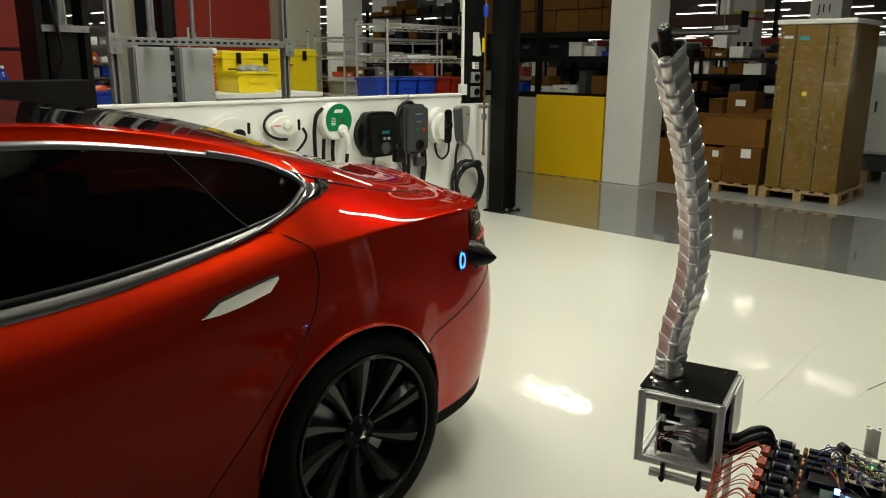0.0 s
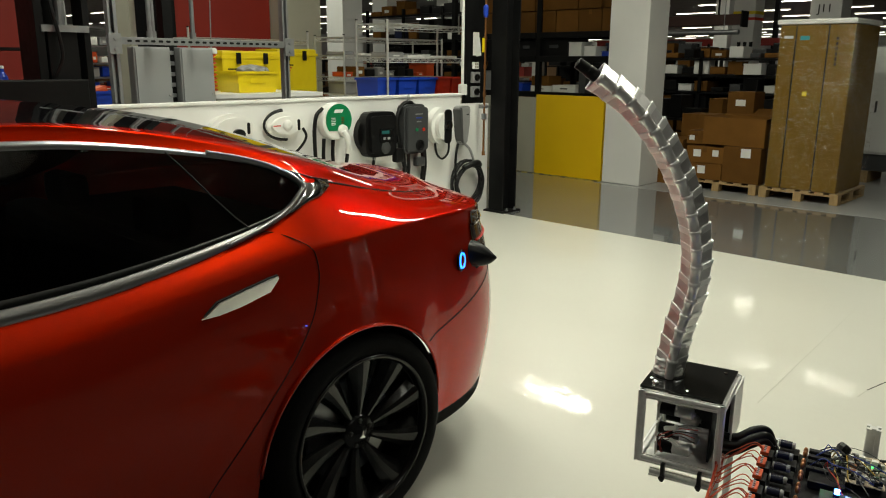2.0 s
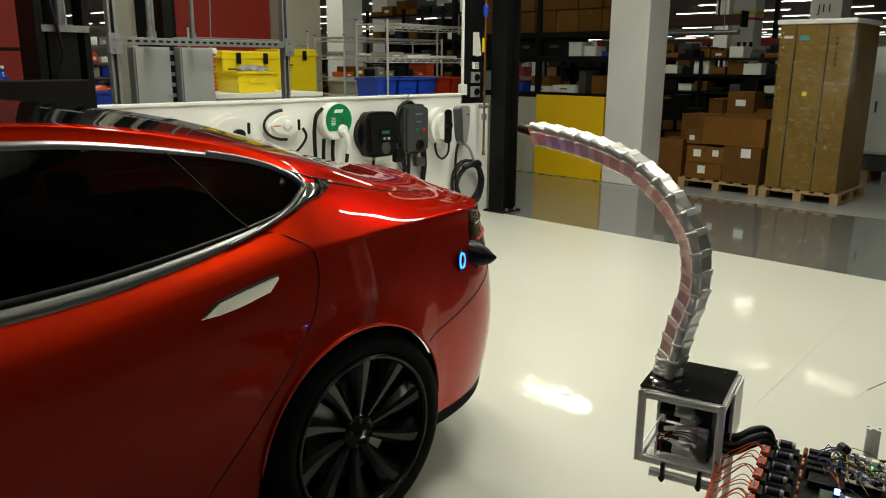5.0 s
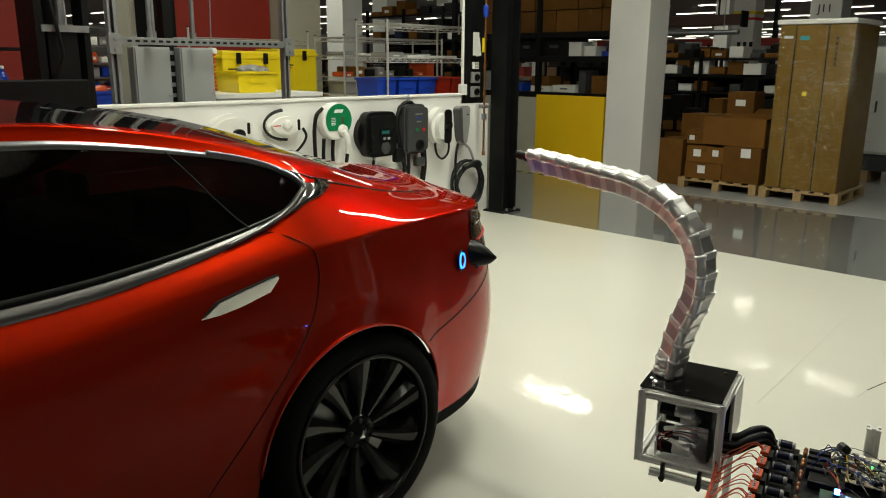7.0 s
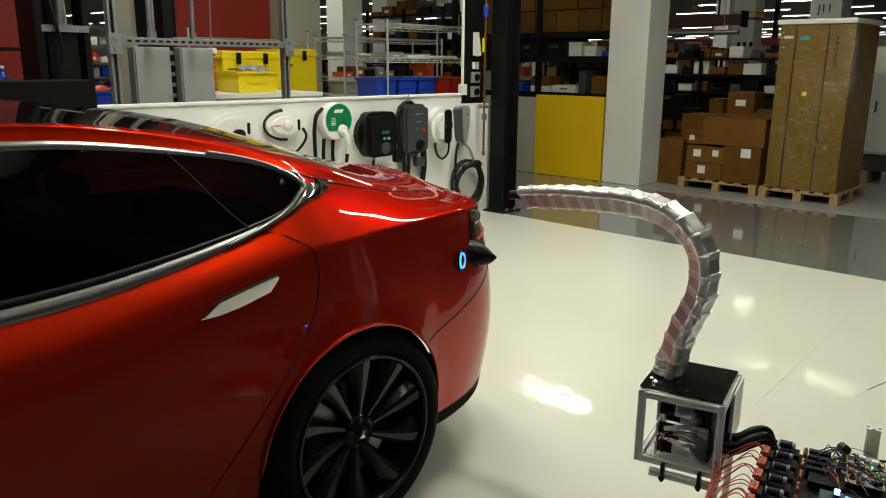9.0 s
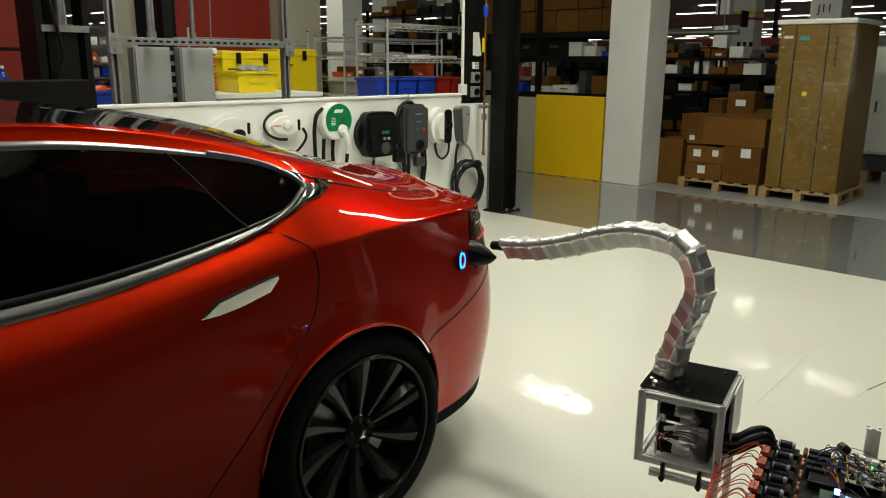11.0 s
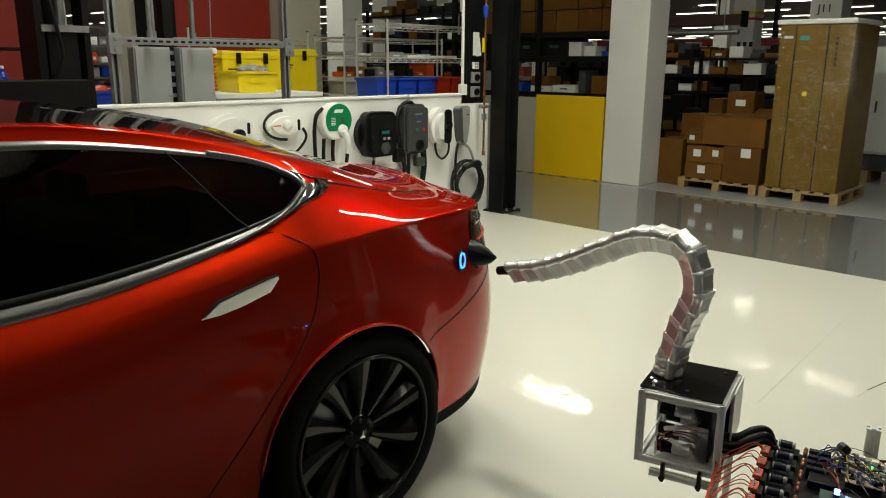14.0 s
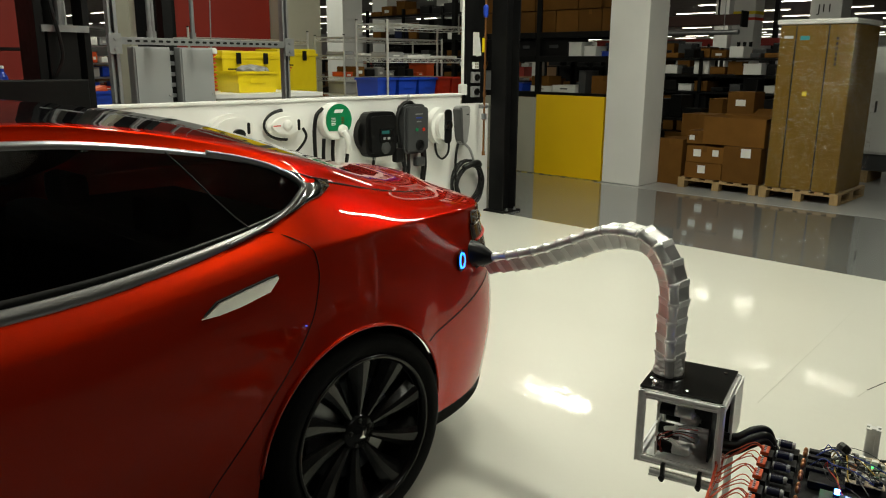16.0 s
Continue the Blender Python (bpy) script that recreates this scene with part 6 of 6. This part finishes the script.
part("steel_dome", lathe([(0.011, 0.0), (0.010, 0.004), (0.006, 0.008), (0.001, 0.009)], n=16), BRIGHT, robot, "small polished steel dome", m=pose(-0.085, 0.092, ZT + 0.003))
for x, y in ((-0.10, -0.008), (0.105, -0.085), (0.125, 0.10), (-0.055, 0.112)):
    part("screw", lathe([(0.006, 0.0), (0.006, 0.003), (0.001, 0.004)], n=10), BRIGHT, robot, m=pose(x, y, ZT + 0.003))
for sx in (-1, 1):
    for sy in (-1, 1):
        part("corner_bolt", lathe([(0.009, 0.0), (0.009, 0.003), (0.005, 0.004), (0.005, 0.001), (0.001, 0.001)], n=12), GALV, robot, m=pose(sx * (CX - PW / 2), sy * (CY - PW / 2), ZT - 0.007))
part("back_panel", box(CX - 0.005, -CY + PW, ZB + PW, CX - 0.001, CY - 0.075, ZT - PW - 0.008), BLACKPL, robot, "black back panel")
part("inner_panel", box(-CX + 0.045, -0.088, ZB + 0.028, CX - 0.03, -0.082, ZT - 0.034), BLACKPL, robot, "black inner panel behind the motors")
part("side_panel", box(-0.02, -CY - 0.008, ZB + 0.06, CX + 0.004, -CY - 0.003, ZT - 0.01, 0.001), WHITEPL, robot, "pale side panel")
part("base_plate", box(-CX + PW, -CY + PW, ZB + 0.004, CX - PW, CY - PW, ZB + 0.010), ALU, robot)
for z in (0.505, 0.440, 0.378):
    for x in (-0.090, 0.01):
        mot = part("motor", lathe([(0.001, 0.0), (0.0185, 0.0), (0.0185, 0.045), (0.001, 0.045)], n=20), BLACKPL, robot, "gear motor with black gearbox and silver can", m=pose(x, 0.068, z, 90, 0, 0))
        part("motor_can", lathe([(0.0175, 0.045), (0.0178, 0.05), (0.0178, 0.095), (0.015, 0.099), (0.006, 0.1), (0.006, 0.106), (0.001, 0.106)], n=20), FOILRIB, mot, "silver motor can", smooth=True)
        part("motor_plate", box(-0.028, -0.024, -0.006, 0.028, 0.024, 0.0, 0.002), WHITEPL, mot, "pale square motor plate")
        for sx in (-1, 1):
            part("motor_screw", lathe([(0.003, -0.008), (0.003, -0.006)], n=8, close=True, m=pose(sx * 0.018, 0.012, 0)), BLACKPL, mot)
rnd = random.Random(5)
REDWIRE = material("red_wire", (0.45, 0.03, 0.012), 0.45)
ORWIRE = material("orange_wire", (0.62, 0.09, 0.02), 0.45)
BLUEWIRE = material("blue_wire", (0.02, 0.05, 0.28), 0.45)
YELWIRE = material("yellow_wire", (0.45, 0.30, 0.03), 0.45)
for k in range(5):
    pts = [(-0.10 - 0.008 * k, -0.05, 0.475 - 0.01 * k), (-0.12, 0.00, 0.47 - 0.008 * k), (-0.125, 0.04, 0.455 - 0.01 * k), (-0.125, 0.065 - 0.003 * k, 0.42), (-0.115, 0.058, 0.385 - 0.004 * k), (-0.10, 0.05, 0.365)]
    part("motor_wire", tube([(x + rnd.uniform(-.004, .004), y + rnd.uniform(-.004, .004), z) for x, y, z in pts], 0.0016, n=5), REDWIRE if k % 2 else BLACKPL, robot)
part("connector", box(-0.022, -0.007, -0.006, 0.022, 0.007, 0.006, 0.002), WHITEPL, robot, "white wire connector", m=pose(-0.128, 0.025, 0.462, 0, 20, 75))
part("connector", box(-0.018, -0.006, -0.005, 0.018, 0.006, 0.005, 0.002), WHITEPL, robot, "white wire connector", m=pose(-0.125, 0.012, 0.415, 0, -25, 80))
for y in (0.035, -0.075):
    cl = part("clamp", box(-0.010, -0.006, -0.032, 0.010, 0.006, 0.028, 0.003), BLACKPL, robot, "black plastic clamp", m=pose(-CX - 0.006, y, ZB - 0.012))
    part("clamp_knob", lathe([(0.009, 0.0), (0.009, 0.012), (0.001, 0.013)], n=10, m=pose(-0.002, 0.0, -0.018, 0, -90, 0)), BLACKPL, cl)
# the stand goes on to the other side, under the electronics
for x in (-0.30, 0.19):
    for y in (-0.25, -0.62):
        profile_bar((x, y, 0.0), (x, y, 0.355), "stand_leg", robot)
for y in (-0.25, -0.62):
    profile_bar((-0.30 + PW / 2, y, 0.342), (0.19 - PW / 2, y, 0.342), "stand_rail", robot)
for x in (-CX + PW / 2, CX - PW / 2):
    profile_bar((x, -CY, 0.017), (x, -0.24, 0.017), "floor_rail", robot)
    part("foot", lathe([(0.018, 0.0), (0.018, 0.006), (0.006, 0.01), (0.006, 0.034)], n=12, close=True), BLACKPL, robot, m=pose(x, -CY + PW / 2, 0.0))
profile_bar((CX + 0.055, -0.52, 0.355), (CX + 0.055, -0.52, 0.46), "upright", robot, 0.04)

# ---------- the electronics ----------
PCB = material("printed_circuit_board", (0.52, 0.44, 0.30), 0.4, 0, (0.22, 0.18, 0.12), 90, 0.2)
PCBG = material("green_circuit_board", (0.02, 0.10, 0.04), 0.4, 0, (0.05, 0.06, 0.04), 70, 0.3)
LEDBLUE = material("blue_led", (0.03, 0.12, 1.0), 0.4, emit=40.0)
LEDGREEN = material("green_led", (0.1, 1.0, 0.2), 0.4, emit=3.0)
BLUEBLACK = material("dark_blue_sleeve", (0.012, 0.014, 0.035), 0.25)
COIL = material("copper_coil", (0.50, 0.22, 0.10), 0.35, 0.6, (0.3, 0.12, 0.05), 60)
elec = thing("electronics_board", "black board crowded with motor drivers, terminals and wires", "electronics", robot.matrix_basis @ pose(0, 0, 0.357))
part("base_board", box(-0.46, -0.66, 0.0, 0.10, -0.225, 0.008, 0.002), BLACKPL, elec, "black base board")
for k in range(6):
    x = 0.060 - 0.078 * k
    part("terminal_block", box(x - 0.026, -0.262, 0.008, x + 0.026, -0.235, 0.045, 0.002), BLACKPL, elec)
    tb = part("terminal_face", box(x - 0.024, -0.250, 0.045, x + 0.024, -0.226, 0.056, 0.002), ORANGE, elec, "orange screw terminal")
    for i in range(4):
        part("terminal_screw", lathe([(0.004, 0.056), (0.004, 0.058), (0.001, 0.058)], n=8, m=pose(x - 0.018 + 0.012 * i, -0.238, 0)), GALV, tb)
    cap = part("capacitor", lathe([(0.001, -0.024), (0.010, -0.024), (0.0115, -0.021), (0.0115, 0.021), (0.010, 0.024), (0.001, 0.024)], n=16), MIDGREY, elec, "silver capacitor", m=pose(x, -0.292, 0.048, 90, 0, 0), smooth=False)
    part("sleeve", lathe([(0.0122, -0.019), (0.0122, 0.014)], n=16, close=True), BLUEBLACK, cap, "dark blue sleeve")
    part("heat_sink", box(x - 0.024, -0.328, 0.008, x + 0.024, -0.272, 0.030, 0.002), BLACKPL, elec)
    for i in range(2):
        tm = bmesh.new()
        bmesh.ops.create_icosphere(tm, subdivisions=2, radius=0.010, matrix=pose(x - 0.012 + 0.024 * i, -0.345, 0.036) @ Matrix.Diagonal((1, 0.7, 1.2, 1)))
        part("coil", tm, COIL, elec, "copper coil", smooth=True)
    for i in range(3):
        y0 = -0.235 + rnd.uniform(-.006, .006)
        a = Vector((x - 0.015 + 0.015 * i, y0, 0.050))
        pts = [a, a + Vector((-0.01, 0.03, 0.02 + rnd.uniform(-.01, .01))), a + Vector((-0.03, 0.07, -0.005)), a + Vector((-0.05 + rnd.uniform(-.02, .02), 0.105, -0.03))]
        pts.append(Vector((-0.135 + rnd.uniform(-.02, .02), -0.125 + rnd.uniform(-.01, .01), 0.0 + rnd.uniform(-.03, .05))))
        part("terminal_wire", tube(pts, 0.0017, n=5, smooth=5), REDWIRE if i % 2 else ORWIRE, elec)
for k in range(4):
    x = 0.05 - 0.03 * k
    part("driver_module", box(x - 0.010, -0.415, 0.008, x + 0.010, -0.355, 0.055 - 0.004 * k, 0.002), BLACKPL, elec, "black driver module")
part("power_module", box(-0.11, -0.46, 0.008, 0.07, -0.365, 0.034, 0.004), BLACKPL, elec, "black power supply module")
# white strip painted as the bright reflection on the shiny module
part("white_sticker", box(0.02, -0.392, 0.0345, 0.034, -0.358, 0.0355), PAPER, elec)
pcb = part("control_board", box(-0.06, -0.56, 0.030, 0.13, -0.42, 0.033), PCB, elec, "control board covered with chips and connectors")
for k in range(90):
    x, y = rnd.uniform(-0.05, 0.12), rnd.uniform(-0.555, -0.425)
    a, b, h = rnd.uniform(.003, .010), rnd.uniform(.003, .009), rnd.uniform(.004, .018)
    part("chip" if h < .01 else "pin_header", box(x - a, y - b, 0.033, x + a, y + b, 0.033 + h, 0.0008), rnd.choice([BLACKPL, COIL, WHITEPL, WHITEPL, GALV, GALV, PCBG, GREYPL]), pcb)
part("spacer", box(-0.05, -0.55, 0.008, 0.12, -0.43, 0.030), BLACKPL, elec)
pc2 = part("small_board", box(-0.30, -0.50, 0.030, -0.14, -0.40, 0.033), PCBG, elec, "small white relay board with a blue light")
for k in range(14):
    x, y = rnd.uniform(-0.29, -0.15), rnd.uniform(-0.49, -0.41)
    part("relay", box(x - .012, y - .008, 0.033, x + .012, y + .008, 0.047, 0.001), rnd.choice([WHITEPL, WHITEPL, BLUEPL, BLACKPL]), pc2)
part("led", box(-0.180, -0.450, 0.047, -0.164, -0.436, 0.058, 0.002), LEDBLUE, pc2, "bright blue light")
part("led", box(0.035, -0.527, 0.045, 0.041, -0.522, 0.049), LEDGREEN, pcb)
# black cable sleeve from the cage to the board
for dz, r, yy in ((0.0, 0.016, 0.0), (0.022, 0.012, 0.015), (-0.015, 0.011, -0.015)):
    part("cable_sleeve", tube([(-0.03 + yy, -0.10, 0.045 + dz), (-0.01 + yy, -0.15, 0.040 + dz), (0.02 + yy, -0.195, 0.062 + dz), (0.045 + yy, -0.232, 0.066 + dz * .6), (0.055 + yy, -0.258, 0.02)], r, n=10), BLACKPL, elec, "black cable sleeve", smooth=True)
for k in range(18):
    a = Vector((rnd.uniform(-0.05, 0.10), rnd.uniform(-0.42, -0.36), 0.04))
    b = Vector((rnd.uniform(-0.22, 0.06), rnd.uniform(-0.60, -0.44), 0.045))
    mid = (a + b) / 2 + Vector((rnd.uniform(-.03, .05), rnd.uniform(-.03, .03), rnd.uniform(0.0, 0.04)))
    part("jumper_wire", tube([a, a.lerp(mid, .55) + Vector((0, 0, .02)), mid, b.lerp(mid, .5) + Vector((0, 0, .01)), b], 0.0017 if k % 3 else 0.0011, n=5), rnd.choice([BLACKPL, BLACKPL, BLACKPL, BLUEWIRE, BLACKPL, BLACKPL, YELWIRE, REDWIRE]), elec)
part("tie", lathe([(0.018, -0.012), (0.021, 0.0), (0.018, 0.012)], n=12, close=True), BLACKPL, elec, m=pose(0.04, -0.445, 0.085, 30, 40, 0))
part("power_lead", tube([(0.09, -0.545, 0.05), (0.05, -0.58, 0.065), (-0.02, -0.62, 0.03), (-0.12, -0.66, 0.01)], 0.004, n=6), BLACKPL, elec)


# ================= the moving arm =================
NSEG = 19
SEG_LEN = 0.058


def trefoil(R):
    """A triangle of flat, slightly hollow sides between three round corners, one of them on x."""
    rc, out = R * 0.30, []
    d = R * 1.12 - rc
    for c in range(3):
        a0 = 2 * math.pi * c / 3
        for k in range(7):
            a = a0 + radians(-60 + 20 * k)
            out.append((d * math.cos(a0) + rc * math.cos(a), d * math.sin(a0) + rc * math.sin(a)))
        m = a0 + math.pi / 3
        h = d * 0.5 + rc
        for u in (-0.5, 0.0, 0.5):
            hh, w = h * (1 - 0.03 * (1 - abs(u))), -u * d * 1.2
            out.append((hh * math.cos(m) + w * math.sin(m), hh * math.sin(m) - w * math.cos(m)))
    return out


def make_segment(k):
    """One shell of the arm: a foil-covered sleeve with a polished rib, its axis along z, the rib along x."""
    f = k / (NSEG - 1)
    R = 0.0475 - 0.005 * f
    bm = bmesh.new()
    rings = []
    for z, g in ((-0.016, 0.90), (-0.010, 0.95), (0.004, 0.965), (0.020, 0.97), (0.040, 0.985), (SEG_LEN - 0.012, 1.0), (SEG_LEN - 0.005, 1.02), (SEG_LEN + 0.001, 1.04), (SEG_LEN + 0.002, 1.025), (SEG_LEN - 0.005, 0.99), (0.030, 0.90)):
        ring = []
        for x, y in trefoil(R * g):
            w = 1 + 0.018 * noise.noise(Vector((x * 45 + k * 7.1, y * 45, z * 30)))
            ring.append(bm.verts.new((x * w, y * w, z)))
        rings.append(ring)
    n = len(rings[0])
    for q, w in zip(rings, rings[1:]):
        for i in range(n):
            bm.faces.new((q[i], q[(i + 1) % n], w[(i + 1) % n], w[i]))
    seg = part("arm_segment", bm, FOIL, robot, "shiny folded aluminium sleeve", smooth=True)
    c = R * 1.075
    rb = lathe([(0.002, -0.008), (0.0140, -0.007), (0.0150, 0.0), (0.0146, 0.008), (0.0146, 0.044), (0.0180, 0.047), (0.0186, 0.052), (0.0180, 0.058), (0.003, 0.060)], n=20, m=pose(c - 0.0050, 0, 0))
    part("rib", rb, RIBMETAL, seg, "polished steel rib", smooth=True)
    # flared lip in a paler foil than the sleeve: its highlight is in the colour
    bm = bmesh.new()
    rings = [[bm.verts.new((x, y, z)) for x, y in trefoil(R * g)] for z, g in ((SEG_LEN - 0.019, 1.0), (SEG_LEN - 0.015, 1.018), (SEG_LEN - 0.003, 1.045), (SEG_LEN + 0.002, 1.05), (SEG_LEN + 0.003, 1.03), (SEG_LEN - 0.002, 1.0))]
    n = len(rings[0])
    for q, w in zip(rings, rings[1:]):
        for i in range(n):
            bm.faces.new((q[i], q[(i + 1) % n], w[(i + 1) % n], w[i]))
    part("cuff", bm, FOILRIB, seg, "flared cuff, paler for the light on the lip", smooth=True)
    return seg


SEGMENTS = [make_segment(k) for k in range(NSEG)]
plug = part("plug", lathe([(0.0005, 0.072), (0.012, 0.072), (0.0165, 0.070), (0.017, 0.034), (0.0185, 0.032), (0.0185, -0.004), (0.023, -0.008), (0.024, -0.03), (0.001, -0.03)], n=24), BLACKPL, robot, "black charging plug", smooth=False)
for a in range(5):
    t = 2 * math.pi * a / 5
    part("pin_socket", lathe([(0.003, 0.0725), (0.003, 0.074), (0.0015, 0.074)], n=10, m=pose(0.0075 * math.cos(t), 0.0075 * math.sin(t), 0)), CHROME, plug)

TRACK = []


def bend(t, *points):
    """The arm's middle line at t seconds, from the collar to the plug."""
    TRACK.append((t, points))


def arm_frames(points):
    """Poses of the segments and the plug along a middle line, in the room."""
    P = smooth_path(points, 12)
    L = [0.0]
    for a, b in zip(P, P[1:]):
        L.append(L[-1] + (b - a).length)
    total = L[-1]

    def at(d):
        i = max(0, min(len(P) - 2, int(np.searchsorted(L, d, side="right")) - 1))
        u = (d - L[i]) / max(1e-6, L[i + 1] - L[i])
        return P[i].lerp(P[i + 1], u)
    out = []
    step = total / NSEG
    for k in range(NSEG + 1):
        d = min(k * step, total)
        a, b = at(max(0.0, d - step * 0.35)), at(min(total, d + step * 0.9))
        if k == NSEG:
            a, b = at(total - step * 0.8), at(total)
        z = (b - a).normalized()
        outer = Vector((-1, 0, 0)).cross(z)          # outer side of the bend
        rib = (Vector((-1, 0, 0)) * 0.90 + outer * -0.44)
        rib = (rib - z * rib.dot(z)).normalized()
        y = z.cross(rib)
        m = Matrix((rib, y, z)).transposed().to_4x4()
        m.translation = at(d)
        out.append(m)
    return out


def motions():
    bend(0, (2.174, 1.056, 0.594), (2.174, 1.045, 0.731), (2.166, 1.013, 0.865), (2.143, 0.993, 0.999), (2.106, 0.988, 1.132), (2.053, 0.985, 1.259), (1.986, 0.983, 1.379), (1.904, 0.977, 1.490), (1.811, 0.956, 1.589))
    bend(1, (2.174, 1.056, 0.594), (2.174, 1.045, 0.727), (2.167, 1.016, 0.858), (2.147, 0.999, 0.989), (2.113, 1.002, 1.118), (2.065, 1.013, 1.242), (2.003, 1.031, 1.359), (1.925, 1.051, 1.466), (1.834, 1.072, 1.561))
    bend(2, (2.174, 1.056, 0.594), (2.174, 1.038, 0.724), (2.170, 1.006, 0.851), (2.156, 0.990, 0.980), (2.131, 1.001, 1.108), (2.095, 1.034, 1.229), (2.047, 1.081, 1.341), (1.986, 1.143, 1.439), (1.912, 1.219, 1.516))
    bend(3, (2.174, 1.056, 0.594), (2.175, 1.033, 0.728), (2.173, 0.999, 0.859), (2.166, 0.988, 0.993), (2.153, 1.014, 1.125), (2.134, 1.075, 1.244), (2.109, 1.165, 1.341), (2.080, 1.279, 1.408), (2.047, 1.403, 1.451))
    bend(4, (2.174, 1.056, 0.594), (2.175, 1.031, 0.734), (2.174, 0.997, 0.872), (2.171, 1.004, 1.013), (2.166, 1.063, 1.141), (2.158, 1.155, 1.249), (2.148, 1.277, 1.320), (2.137, 1.412, 1.362), (2.125, 1.552, 1.388))
    bend(6.5, (2.174, 1.056, 0.594), (2.175, 1.031, 0.731), (2.175, 0.992, 0.865), (2.175, 1.006, 1.001), (2.174, 1.089, 1.111), (2.172, 1.211, 1.176), (2.169, 1.346, 1.209), (2.167, 1.484, 1.230), (2.164, 1.623, 1.245))
    bend(7.5, (2.174, 1.056, 0.594), (2.175, 1.022, 0.732), (2.176, 0.975, 0.865), (2.176, 0.982, 1.004), (2.174, 1.072, 1.111), (2.172, 1.202, 1.164), (2.169, 1.343, 1.181), (2.167, 1.484, 1.192), (2.164, 1.626, 1.201))
    bend(8, (2.174, 1.056, 0.594), (2.175, 1.021, 0.732), (2.176, 0.973, 0.866), (2.176, 0.981, 1.005), (2.174, 1.073, 1.109), (2.172, 1.210, 1.144), (2.169, 1.351, 1.159), (2.167, 1.494, 1.160), (2.164, 1.636, 1.152))
    bend(8.5, (2.174, 1.056, 0.594), (2.175, 1.022, 0.731), (2.176, 0.972, 0.863), (2.176, 0.980, 1.001), (2.174, 1.080, 1.098), (2.171, 1.216, 1.131), (2.169, 1.357, 1.133), (2.167, 1.499, 1.131), (2.164, 1.640, 1.125))
    bend(9.2, (2.174, 1.056, 0.594), (2.175, 1.022, 0.732), (2.176, 0.974, 0.866), (2.175, 0.990, 1.004), (2.174, 1.094, 1.095), (2.171, 1.234, 1.118), (2.169, 1.376, 1.114), (2.166, 1.517, 1.101), (2.164, 1.658, 1.080))
    bend(11.3, (2.174, 1.056, 0.594), (2.175, 1.021, 0.734), (2.176, 0.979, 0.871), (2.175, 1.036, 0.994), (2.172, 1.177, 1.015), (2.170, 1.316, 0.980), (2.167, 1.450, 0.926), (2.165, 1.588, 0.885), (2.162, 1.731, 0.866))
    bend(13, (2.174, 1.056, 0.594), (2.175, 1.026, 0.735), (2.176, 0.983, 0.873), (2.174, 1.048, 0.990), (2.172, 1.190, 0.997), (2.170, 1.321, 0.937), (2.167, 1.449, 0.871), (2.165, 1.586, 0.825), (2.163, 1.728, 0.803))
    bend(14, (2.174, 1.056, 0.594), (2.175, 1.027, 0.734), (2.175, 0.984, 0.871), (2.175, 1.031, 0.999), (2.172, 1.168, 1.017), (2.170, 1.300, 0.961), (2.168, 1.428, 0.897), (2.165, 1.560, 0.842), (2.163, 1.699, 0.807))
    bend(15, (2.174, 1.056, 0.594), (2.174, 1.044, 0.733), (2.175, 1.013, 0.870), (2.174, 1.066, 0.993), (2.172, 1.200, 1.018), (2.169, 1.331, 0.971), (2.167, 1.455, 0.905), (2.165, 1.585, 0.852), (2.163, 1.721, 0.820))
    bend(15.5, (2.174, 1.056, 0.594), (2.174, 1.053, 0.736), (2.175, 1.032, 0.877), (2.174, 1.091, 1.000), (2.171, 1.227, 1.018), (2.169, 1.359, 0.964), (2.167, 1.488, 0.905), (2.164, 1.624, 0.860), (2.162, 1.761, 0.824))
    bend(16, (2.174, 1.056, 0.594), (2.174, 1.062, 0.737), (2.174, 1.066, 0.880), (2.173, 1.139, 0.996), (2.170, 1.278, 1.008), (2.168, 1.411, 0.957), (2.166, 1.543, 0.901), (2.163, 1.678, 0.856), (2.161, 1.816, 0.818))
    back = robot.matrix_basis.inverted()
    rows = [[] for _ in range(NSEG + 1)]
    for t, points in TRACK:
        for k, m in enumerate(arm_frames(points)):
            rows[k].append((t, back @ m))
    for k, seg in enumerate(SEGMENTS + [plug]):
        walk(seg, rows[k])


motions()
